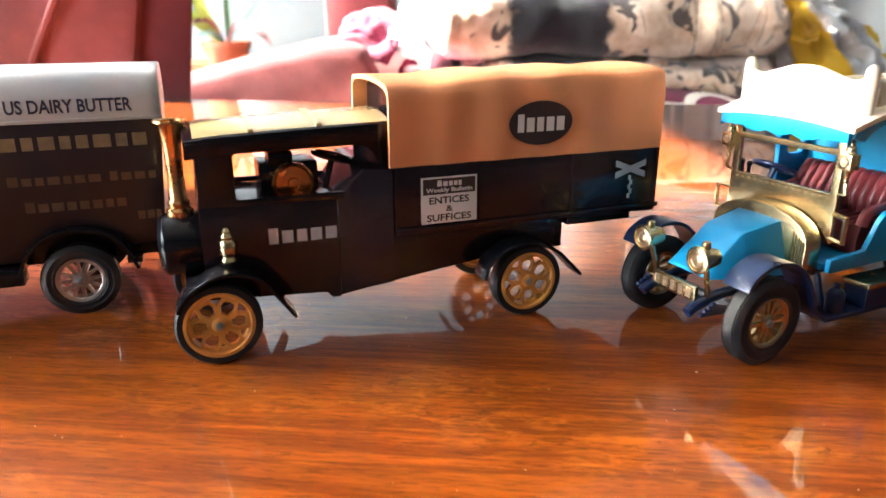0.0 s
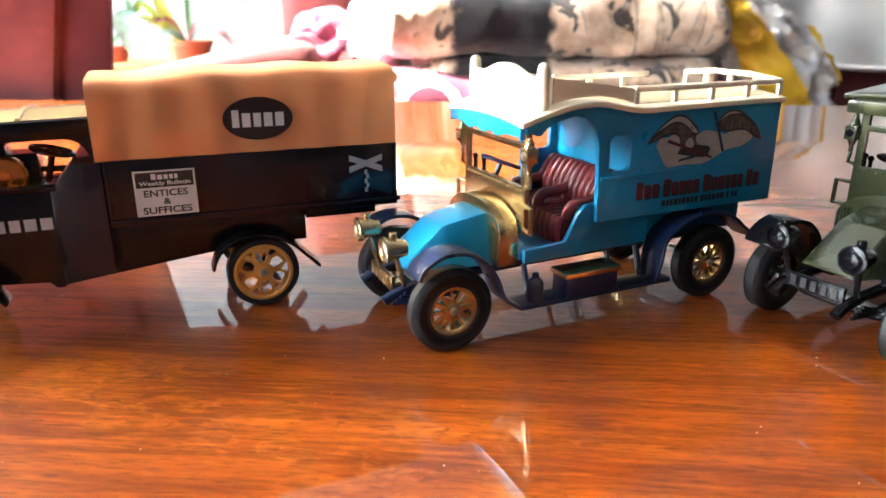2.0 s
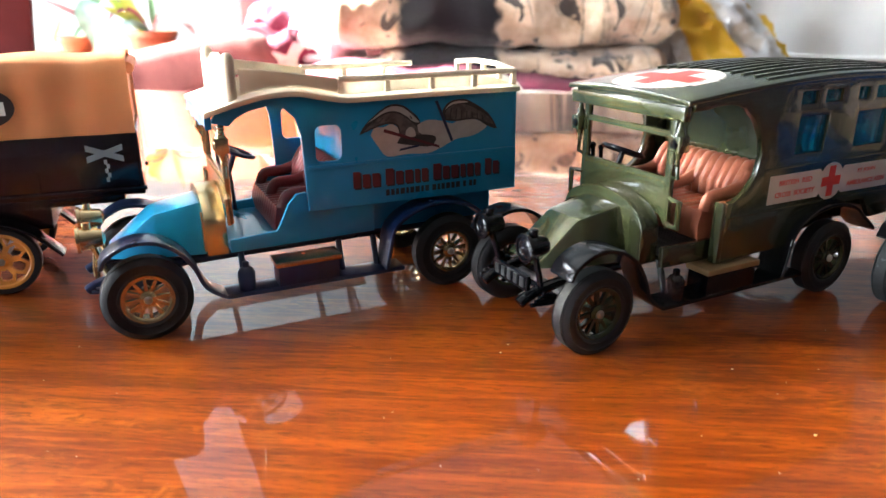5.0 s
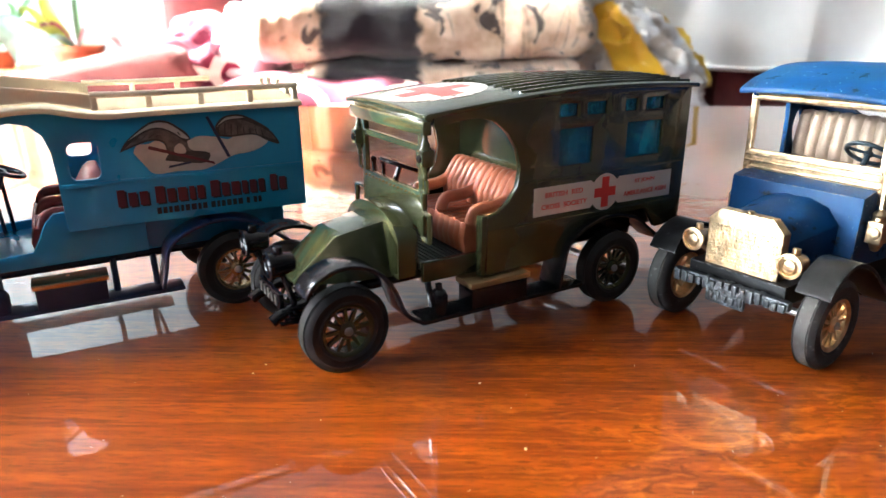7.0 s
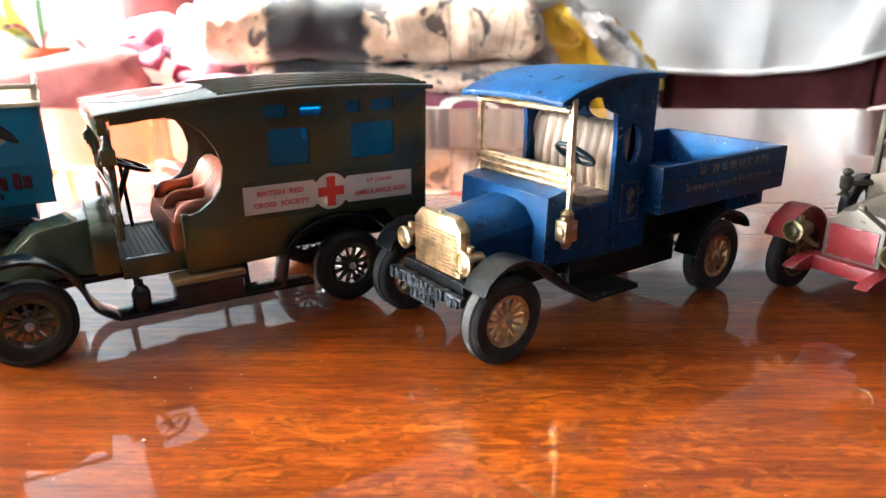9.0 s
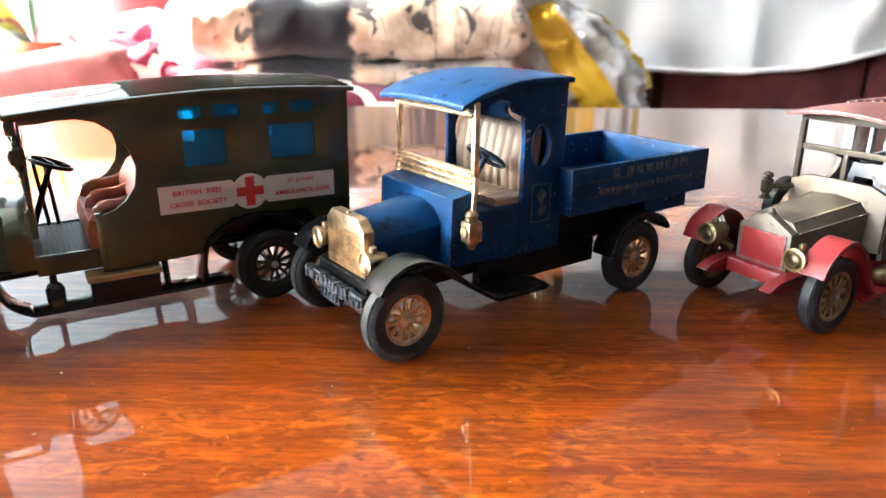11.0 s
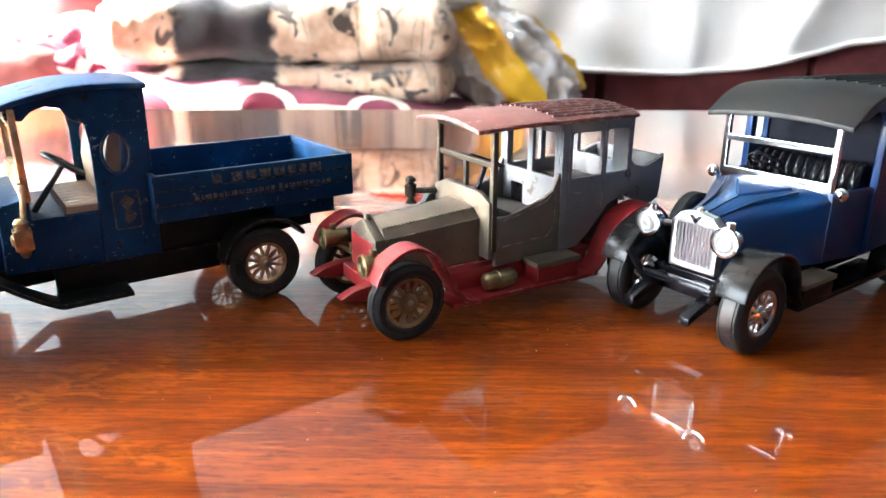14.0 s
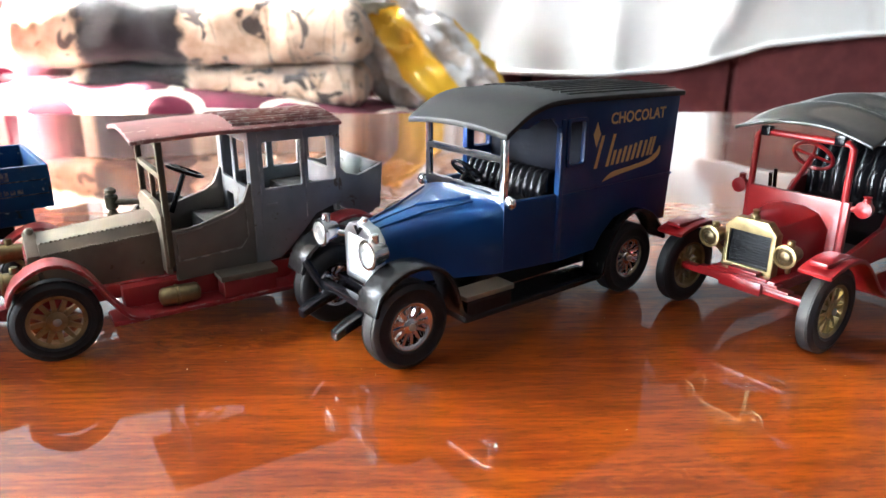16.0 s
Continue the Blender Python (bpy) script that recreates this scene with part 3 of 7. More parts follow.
part("film", crumpled_film(B(), (0.565, 1.09, 0.0), (0.09, 0.05, 0.09), 3.3, 0.55, -0.55), bag_plastic(), bag, unit=1.0, sharp=60)
part("red_panel", crumpled_film(B(), (0.40, 1.085, 0.112), (0.05, 0.03, 0.018), 6.1, 0.6, 0.8), RED_FILM, bag, "red printed end of the bag", unit=1.0, sharp=60)
part("pale_panel", crumpled_film(B(), (0.475, 1.10, 0.100), (0.045, 0.035, 0.026), 9.4, 0.7), PALE_FILM, bag, "pale printed film", unit=1.0, sharp=60)

# armchair beside the sofa
chair = thing("armchair", Matrix.Translation((-0.008, 0, 0)), "maroon upholstered armchair beside the end of the table", "armchair")
bm = B()
loft(bm, [[(-0.80, 0.665, z), (-0.256 - 0.02 * k, 0.665, z), (-0.256 - 0.02 * k, 0.74, z), (-0.80, 0.74, z)] for z, k in ((-0.2, 1.6), (0.0, 0.4), (0.09, -0.5), (0.5, -1.6))])
part("front_panel", bm, MAROON, chair, unit=1.0, bevel=0.012)
bm = B()
loft(bm, [[(-0.78, 0.675, z), (-0.212 + k, 0.675, z), (-0.25 + k, 0.74, z), (-0.33 + k, 0.86, z), (-0.78, 0.86, z)] for z, k in ((FLOOR_Z + 0.02, -0.03), (0.0, 0.0), (0.09, 0.012), (0.6, 0.05))])
part("side_panel", bm, MAROON_SHADED, chair, unit=1.0, bevel=0.012)
seam = smooth_line([(-0.37, 0.662, -0.01), (-0.352, 0.662, 0.028), (-0.338, 0.661, 0.053), (-0.320, 0.66, 0.083), (-0.30, 0.66, 0.12), (-0.285, 0.66, 0.17)], 4)
part("piping", tube(B(), seam, 0.004, 8), MAROON, chair, unit=1.0)
for px, py in ((-0.72, 0.70), (-0.34, 0.70), (-0.72, 0.83), (-0.36, 0.83)):
    part("leg", rod(B(), (px, py, FLOOR_Z), (px, py, -0.18), 0.02, 0.025, 12), STOOL_WOOD, chair, unit=1.0)

# plants on a low wooden stand behind the sofa arm
stand = thing("plant_stand", Matrix(), "orange wooden plant stand behind the sofa arm", "stand")
part("top", plate(B(), rrect(-0.76, -0.34, 1.43, 1.62, 0.02), -0.045, -0.025, "z"), STOOL_WOOD, stand, unit=1.0, bevel=0.004)
for px, py in ((-0.72, 1.46), (-0.38, 1.46), (-0.72, 1.59), (-0.38, 1.59)):
    part("leg", rod(B(), (px, py, FLOOR_Z), (px, py, -0.045), 0.012, 0.016, 10), STOOL_WOOD, stand, unit=1.0)


def leaf(bm, line, width, peak=0.45, n=5):
    """A ribbon leaf along a line of points, widest at peak of its length, folded a little along the middle."""
    pts = [Vector(q) for q in smooth_line(line, n)]
    rows = []
    last = len(pts) - 1
    for i, c in enumerate(pts):
        t = i / last
        d = (pts[min(last, i + 1)] - pts[max(0, i - 1)]).normalized()
        side = d.cross(Vector((0.15, -1, 0.3))).normalized()
        w = width * max(0.06, math.sin(math.pi * t ** (math.log(0.5) / math.log(peak))) ** 0.8)
        up = side.cross(d) * (0.3 * w)
        rows.append([bm.verts.new(c + side * w + up), bm.verts.new(c), bm.verts.new(c - side * w + up)])
    for a, b in zip(rows, rows[1:]):
        bm.faces.new((a[0], b[0], b[1], a[1]))
        bm.faces.new((a[1], b[1], b[2], a[2]))
    return bm


def pot_plant(x, y, z, r, h, label, leaves):
    p = thing("potted_plant", Matrix.Translation((x, y, z)), label, "plant", "plants on the stand")
    part("pot", lathe(B(), [(r * 0.80, 0), (r * 0.96, h * 0.74), (r * 1.03, h * 0.74), (r * 1.04, h), (r * 0.96, h), (r * 0.92, h * 0.86)], seg=32), TERRACOTTA, p, unit=1.0, sharp=30)
    part("soil", lathe(B(), [(r * 0.93, h * 0.82), (r * 0.9, h * 0.88), (0, h * 0.9)], seg=24), SOIL, p, unit=1.0)
    for line, width, material, peak in leaves:
        bm = leaf(B(), line, width, peak)
        bmesh.ops.solidify(bm, geom=bm.faces[:], thickness=0.0012)
        part("leaf", bm, material, p, unit=1.0, sharp=70)


LEAF_BRIGHT = surface("bright_green_leaf", (0.22, 0.34, 0.05), 0.4, var=0.25, size=0.03, grain=0.003)
pot_plant(-0.44, 1.50, -0.025, 0.048, 0.043, "potted plant with long red-green arching leaves in a terracotta pot", [
    (((0.0, 0, 0.035), (0.024, -0.01, 0.074), (0.060, -0.02, 0.072), (0.087, -0.03, 0.056), (0.102, -0.03, 0.036)), 0.007, LEAF_RED, 0.5),
    (((0.0, 0, 0.035), (-0.02, -0.01, 0.075), (-0.036, -0.02, 0.085), (-0.065, -0.02, 0.076), (-0.077, -0.02, 0.058)), 0.004, LEAF_RED, 0.5),
    (((0.0, 0, 0.035), (-0.02, -0.03, 0.060), (-0.06, -0.04, 0.049)), 0.006, LEAF_GREY, 0.5),
    (((0.0, 0, 0.035), (0.054, 0.01, 0.10), (0.096, 0.01, 0.13), (0.145, 0.0, 0.10)), 0.0045, LEAF_GREY, 0.5),
    (((0.006, 0, 0.035), (0.008, 0, 0.11), (0.012, 0, 0.19)), 0.0055, LEAF, 0.4),
    (((-0.01, 0, 0.035), (-0.06, -0.01, 0.09), (-0.09, -0.02, 0.115)), 0.012, LEAF_BRIGHT, 0.6),
    (((-0.01, 0, 0.035), (-0.045, 0.01, 0.10), (-0.06, 0.01, 0.14)), 0.012, LEAF_BRIGHT, 0.6),
    (((-0.01, 0, 0.06), (-0.036, -0.02, 0.10), (-0.03, -0.02, 0.15)), 0.010, LEAF_BRIGHT, 0.5),
    (((-0.01, 0, 0.05), (-0.075, -0.03, 0.098), (-0.05, -0.04, 0.088)), 0.010, LEAF_BRIGHT, 0.5)])
pot_plant(-0.60, 1.50, -0.025, 0.034, 0.032, "potted plant with broad grey-green leaves in a terracotta pot", [
    (((0.055, -0.03, 0.004), (0.052, -0.035, 0.045), (0.058, -0.04, 0.078), (0.068, -0.03, 0.098)), 0.025, LEAF_GREY, 0.68),
    (((0.03, 0, 0.02), (0.036, -0.01, 0.062), (-0.006, -0.02, 0.090), (-0.048, -0.02, 0.105)), 0.005, LEAF_RED, 0.5),
    (((-0.025, 0, 0.025), (-0.031, -0.02, 0.027), (-0.015, -0.02, 0.06), (-0.008, -0.02, 0.086)), 0.003, LEAF_BRIGHT, 0.5),
    (((0.02, 0, 0.02), (0.045, 0.01, 0.105), (0.03, 0.01, 0.125)), 0.006, LEAF, 0.5),
    (((-0.01, 0, 0.02), (0.06, 0.02, 0.11), (0.09, 0.02, 0.15)), 0.008, LEAF, 0.5)])

# the sofa and what lies on it stand a little deeper in the room
AWAY = Matrix.Translation((0.335, 0.012, 0.066)) @ Matrix.Scale(1.053, 4) @ Matrix.Translation((-0.335, -0.012, -0.066))
for ob in [o for o in scene.objects if o.parent is None and o.name.split(".")[0] in ("sofa", "throw", "bed_cover", "cushion", "crumpled_cover", "white_cloth", "rolled_blanket", "plastic_bag", "plant_stand", "potted_plant")]:
    ob.matrix_world = AWAY @ ob.matrix_world

# ---- model cars: x runs backwards from the front axle, y to the far side, z up, in millimetres ----
BLACK = surface("black_gloss_plastic", (0.007, 0.007, 0.009), 0.14, var=0.3, size=0.01, spec=0.4, bump=0.3)
RUBBER = surface("black_rubber", (0.012, 0.012, 0.014), 0.5, var=0.25, size=0.004, grain=0.0005, bump=0.3)
RUBBER_WORN = surface("dusty_rubber", (0.03, 0.032, 0.034), 0.65, var=0.35, size=0.004, grain=0.0005, bump=0.4, wear=(0.11, 0.12, 0.12), wear_at=0.6)
STEEL = surface("axle_steel", (0.42, 0.42, 0.42), 0.35, metal=0.9, var=0.2, size=0.003)
GOLD = surface("gold_plating", (0.70, 0.55, 0.31), 0.24, metal=1.0, var=0.12, size=0.005, grain=0.0006, bump=0.25)
GOLD_ROUGH = surface("worn_gold_plating", (0.74, 0.55, 0.34), 0.33, metal=1.0, var=0.3, size=0.003, grain=0.0011, bump=1.0)
BRASS_DARK = surface("dark_brass_lens", (0.13, 0.10, 0.055), 0.3, metal=0.8, var=0.3, size=0.002, grain=0.0007, bump=0.6)
BRASS = surface("dull_brass_plating", (0.33, 0.26, 0.135), 0.38, metal=0.9, var=0.3, size=0.005, wear=(0.12, 0.08, 0.03), wear_at=0.66)
BRONZE = surface("dull_bronze_plating", (0.30, 0.20, 0.10), 0.45, metal=0.7, var=0.3, size=0.004, wear=(0.05, 0.03, 0.02), wear_at=0.64)
CHROME = surface("chrome_plating", (0.82, 0.84, 0.86), 0.12, metal=1.0, var=0.05, size=0.006)
LENS = surface("lamp_lens", (0.36, 0.36, 0.35), 0.28, metal=0.5, var=0.1, size=0.002, grain=0.0007, bump=0.5)

UNIT = [0.001]
DROP = [0.0]   # how far a body sits down on its wheels, in its own units
SPOKES = {}


def bit(name, bm, material, parent, label="", bevel=0.25, sharp=40.0):
    return part(name, bm, material, parent, label, bevel, UNIT[0], sharp)


def car_at(name, origin, degrees, label, category="model car", half=17.0, group="model cars in a row on the table"):
    a = radians(degrees)
    h = half * 0.001
    m = Matrix.Translation((origin[0] - h * math.sin(a), origin[1] + h * math.cos(a), -DROP[0] * UNIT[0])) @ Matrix.Rotation(a, 4, "Z")
    return thing(name, m, label, category, group)


def ring(bm, profile, m, seg=48, notch=()):
    """A closed ring turned from a closed profile of (radius, height); every second step dips at the notch rows."""
    rings = []
    for k in range(seg):
        a = 2 * math.pi * k / seg
        rings.append([m @ Vector(((r - (0.22 if i in notch and k % 2 else 0)) * math.cos(a), (r - (0.22 if i in notch and k % 2 else 0)) * math.sin(a), h)) for i, (r, h) in enumerate(profile)])
    rings.append(rings[0])
    return loft(bm, rings, cap=False)


def wheel_frame(x, y, r, side):
    return Matrix.Translation((x, y, r + DROP[0])) @ Matrix.Rotation(radians(-90 * side), 4, "X") @ Matrix.Rotation(0.3 * x + side, 4, "Z")


def tyre_mesh(m, r, w, rr, notch):
    h = w / 2
    g = 0.22
    prof = [(rr, -h + 0.5), (rr + 0.9, -h), (r - 1.5, -h), (r - 0.35, -h + 0.55), (r, -h + 1.0)]
    for c in (-0.28, 0.28):
        prof += [(r, w * c - 0.22), (r - g, w * c - 0.12), (r - g, w * c + 0.12), (r, w * c + 0.22)]
    prof += [(r, h - 1.0), (r - 0.35, h - 0.55), (r - 1.5, h), (r - 1.7, h - 0.12), (rr + 1.0, h - 0.12), (rr + 0.9, h), (rr, h - 0.5)]
    rows = (3, 4, 13, 14) if notch else ()
    return ring(B(), prof, m, 96 if notch else 56, rows)


def wheel(car, x, y, r, side, rim_r, spokes, material, w=5.0, tyre=None, notch=False, hub_r=1.9, fat=0.75):
    """One wheel: the hub, with spokes, rim, tyre and axle end as its pieces. side: -1 faces the near side, +1 the far side."""
    m = wheel_frame(x, y, r, side)
    h = w / 2
    u = UNIT[0]
    wh = bit("wheel", lathe(B(), [(hub_r * 0.8, -h), (hub_r, h - 1.6), (hub_r, h - 0.7), (hub_r * 0.6, h - 0.3), (0, h - 0.25)], m, 20), material, car, bevel=0)
    key = (rim_r, hub_r, fat, w, material.name, u)
    for k in range(spokes):
        place = Matrix.Translation(m.translation * u) @ m.to_3x3().to_4x4() @ Matrix.Rotation(2 * math.pi * k / spokes, 4, "Z")
        if key in SPOKES:
            sp = new("spoke", SPOKES[key])
            sp.parent = wh
        else:
            a, b = fat * 0.62, fat * 0.42
            sp = bit("spoke", loft(B(), [[(d, s * q, h - 1.2 + e) for s, e in ((-1, -0.7), (1, -0.7), (1, 0.25), (-1, 0.25))] for d, q in ((hub_r * 0.8, a), (rim_r - 0.2, b))]), material, wh, bevel=0)
            SPOKES[key] = sp.data
        sp.matrix_local = place
    bit("rim", ring(B(), [(rim_r - 0.75, h - 0.75), (rim_r - 0.3, h - 0.35), (rim_r + 0.25, h - 0.3), (rim_r + 0.25, -h + 0.3), (rim_r - 0.5, -h + 0.5), (rim_r - 0.6, h - 1.2)], m, 48), material, wh, bevel=0)
    bit("tyre", tyre_mesh(m, r, w, rim_r, notch), tyre or RUBBER, wh, bevel=0, sharp=50)
    bit("axle_end", lathe(B(), [(0.95, h - 0.4), (0.9, h + 0.1), (0.5, h + 0.35), (0, h + 0.42)], m, 16), STEEL, wh, bevel=0)
    return wh


def four_wheels(car, wb, r, rim_r, spokes, material, y=17.0, w=5.0, **more):
    for x in (0, wb):
        for side in (-1, 1):
            wheel(car, x, side * y, r, side, rim_r, spokes, material, w, **more)
        bit("axle", rod(B(), (x, -y + 1, r + DROP[0]), (x, y - 1, r + DROP[0]), 0.9, seg=10), STEEL, car, bevel=0)


def crown_roof(bm, line, half, crown, th, n=14):
    """A roof sheet along (x, edge height), arched across by crown."""
    rings = []
    for x, z in line:
        top = [(x, -half + 2 * half * k / n, z + crown * (1 - (2 * k / n - 1) ** 2)) for k in range(n + 1)]
        low = [(x, p[1], p[2] - th) for p in top[::-1]]
        rings.append(top + low)
    return loft(bm, rings)


def roof_ribs(bm, line, ys, half, crown, w=0.28, h=0.35):
    for y in ys:
        c = crown * (1 - (y / half) ** 2)
        loft(bm, [[(x, y - w, z + c - 0.1), (x, y + w, z + c - 0.1), (x, y + w * 0.6, z + c + h), (x, y - w * 0.6, z + c + h)] for x, z in line])
    return bm


def sub_line(line, a, b):
    xs, zs = [p[0] for p in line], [p[1] for p in line]
    return [(a, float(np.interp(a, xs, zs)))] + [p for p in line if a < p[0] < b] + [(b, float(np.interp(b, xs, zs)))]


def drum_lamp(car, x, y, z, r, length, material, lens=None, stalk=None, name="headlamp"):
    m = Matrix.Translation((x, y, z)) @ Matrix.Rotation(radians(-90), 4, "Y")
    lamp = bit(name, lathe(B(), [(r * 0.25, -length), (r * 0.62, -length * 0.9), (r * 0.8, -length * 0.45), (r * 0.86, -0.8), (r, -0.7), (r, 0.0), (r * 0.82, 0.12), (r * 0.8, -0.35), (0, -0.3)], m, 28), material, car, bevel=0)
    bit("lens", lathe(B(), [(r * 0.78, -0.25), (r * 0.6, -0.1), (r * 0.52, 0.12), (r * 0.44, -0.05), (r * 0.2, 0.1), (0, 0.25)], m, 24), lens or LENS, lamp, bevel=0)
    bit("lamp_cap", lathe(B(), [(r * 0.32, 0), (r * 0.3, r * 0.5), (0, r * 0.55)], Matrix.Translation((x + length * 0.4, y, z + r * 0.75)), 12), material, lamp, bevel=0)
    if stalk is not None:
        bit("lamp_stalk", rod(B(), (x + length * 0.5, y, z - r * 0.6), stalk, r * 0.22, seg=8), material, lamp, bevel=0)
    return lamp


def lantern(car, x, y, z, k, material, face=None):
    """A square carriage lamp with a pointed chimney."""
    bm = box(B(), x - 1.6 * k, x + 1.6 * k, y - 1.5 * k, y + 1.5 * k, z - 2 * k, z + 1.6 * k)
    lathe(bm, [(1.5 * k, 1.6 * k), (1.0 * k, 2.4 * k), (1.1 * k, 2.8 * k), (0.6 * k, 3.6 * k), (0.7 * k, 4.0 * k), (0.3 * k, 5.0 * k), (0, 5.3 * k)], Matrix.Translation((x, y, z)), 14)
    lathe(bm, [(0.4 * k, -5.2 * k), (0.7 * k, -4.8 * k), (0.5 * k, -3.8 * k), (1.0 * k, -2.6 * k), (1.3 * k, -2.0 * k)], Matrix.Translation((x, y, z)), 12)
    lan = bit("side_lamp", bm, material, car, bevel=0.2)
    bit("lens", lathe(B(), [(1.1 * k, 0), (0.9 * k, 0.35 * k), (0, 0.45 * k)], Matrix.Translation((x - 1.6 * k, y, z - 0.2 * k)) @ Matrix.Rotation(radians(-90), 4, "Y"), 16), face or LENS, lan, bevel=0)
    return lan


def steering(car, centre, foot, r, material, tilt=55):
    m, n = axis_to(foot, centre)
    up = Matrix.Translation(centre) @ (Vector(centre) - Vector(foot)).to_track_quat("Z", "Y").to_matrix().to_4x4()
    bm = B()
    tube(bm, [up @ Vector((r * math.cos(2 * math.pi * k / 24), r * math.sin(2 * math.pi * k / 24), 0)) for k in range(24)], 0.55, 8, True)
    for k in range(4):
        rod(bm, up @ Vector((0, 0, 0)), up @ Vector((r * math.cos(math.pi * k / 2 + 0.4), r * math.sin(math.pi * k / 2 + 0.4), 0)), 0.4, seg=6)
    lathe(bm, [(1.0, -0.6), (1.0, 0.4), (0, 0.6)], up, 10)
    st = bit("steering_wheel", bm, material, car, bevel=0)
    bit("column", rod(B(), foot, centre, 0.75, seg=8), material, st, bevel=0)


def tufted_back(bm, x0, x1, y0, y1, z0, z1, rolls, lean=2.0):
    """An upright cushion of vertical rolls."""
    n = rolls * 6
    rings = []
    for k in range(n + 1):
        y = y0 + (y1 - y0) * k / n
        f = 0.9 * abs(math.sin(math.pi * rolls * k / n)) ** 0.6
        top = z1 + 0.5 * f
        rings.append([(x0 - f, y, z0), (x0 - f - 0.3, y, (z0 + z1) / 2), (x0 + lean - f, y, top - 1.2), (x0 + lean + 0.8, y, top), (x1 + lean - 0.6, y, top), (x1 + lean, y, top - 1), (x1, y, z0)])
    return loft(bm, rings)


def tufted_base(bm, x0, x1, y0, y1, z0, z1, rolls):
    n = rolls * 6
    rings = []
    for k in range(n + 1):
        y = y0 + (y1 - y0) * k / n
        f = 0.6 * abs(math.sin(math.pi * rolls * k / n)) ** 0.6
        rings.append([(x0, y, z0), (x0 - 0.4 - f * 0.6, y, (z0 + z1) / 2), (x0 + 0.3, y, z1 + f * 0.6), (x1, y, z1 + f), (x1, y, z0)])
    return loft(bm, rings)


def lettering(car, body, x0, x1, z0, z1, y, material, name="lettering", font_shear=0.0, spacing=1.0):
    """Words on the near side of a car, fitted into x0..x1, z0..z1 at depth y."""
    cu = bpy.data.curves.new("words", "FONT")
    cu.body, cu.shear, cu.space_character, cu.offset = body, font_shear, spacing, 0.022
    cu.extrude, cu.resolution_u = 0.01, 3
    ob = bpy.data.objects.new("words", cu)
    scene.collection.objects.link(ob)
    bpy.context.view_layer.update()
    me = bpy.data.meshes.new_from_object(ob.evaluated_get(bpy.context.evaluated_depsgraph_get()))
    bpy.data.objects.remove(ob)
    bm = B()
    bm.from_mesh(me)
    bpy.data.meshes.remove(me)
    xs, zs = [v.co.x for v in bm.verts], [v.co.y for v in bm.verts]
    ax, az = (x1 - x0) / (max(xs) - min(xs)), (z1 - z0) / (max(zs) - min(zs))
    mx, mz = min(xs), min(zs)
    for v in bm.verts:
        v.co = Vector((x0 + (v.co.x - mx) * ax, y - v.co.z * 4, z0 + (v.co.y - mz) * az))
    return bit(name, bm, material, car, bevel=0)


def bars(car, counts, x0, x1, z0, z1, y, material, name="letter_bar", tall_first=True, seed=1, th=0.05):
    """A line of plain upright bars, word by word, in place of lettering."""
    rnd = random.Random(seed)
    widths = [[rnd.uniform(0.7, 1.2) for _ in range(c)] for c in counts]
    gap, space = 0.35, 0.9
    total = sum(sum(w) + gap * (len(w) - 1) for w in widths) + space * (len(counts) - 1)
    k = (x1 - x0) / total
    x = x0
    for w in widths:
        for i, v in enumerate(w):
            top = z1 if (i == 0 or not tall_first) else z0 + (z1 - z0) * 0.8
            bit(name, box(B(), x, x + v * k, y - th, y, z0, top), material, car, bevel=0)
            x += (v + gap) * k
        x += (space - gap) * k


def decal(car, name, outline, y, material, th=0.04, holes=(), label=""):
    return bit(name, plate(B(), outline, y - th, y, "y", holes), material, car, label, bevel=0)


# -- the two French vans: one casting, two finishes --
E_ROOF = smooth_line([(16.6, 51.5), (23, 53.4), (30.4, 55.0), (37.8, 55.2), (43.0, 54.2), (50.0, 53.1), (60, 53.2), (80, 53.4), (97.5, 53.4)], 4)
A_ROOF = smooth_line([(18.2, 53.0), (22.0, 53.5), (37.5, 55.0), (60.2, 56.4), (80, 56.4), (98.5, 55.6)], 4)


def bonnet_ring(x, zb, zt, w, f=0.6, drop=4.5):
    d = min(drop, (zt - zb) * 0.5)
    return [(x, -w, zb), (x, -w, zt - d), (x, -w * f, zt - 0.3), (x, -w * f * 0.5, zt), (x, w * f * 0.5, zt), (x, w * f, zt - 0.3), (x, w, zt - d), (x, w, zb)]


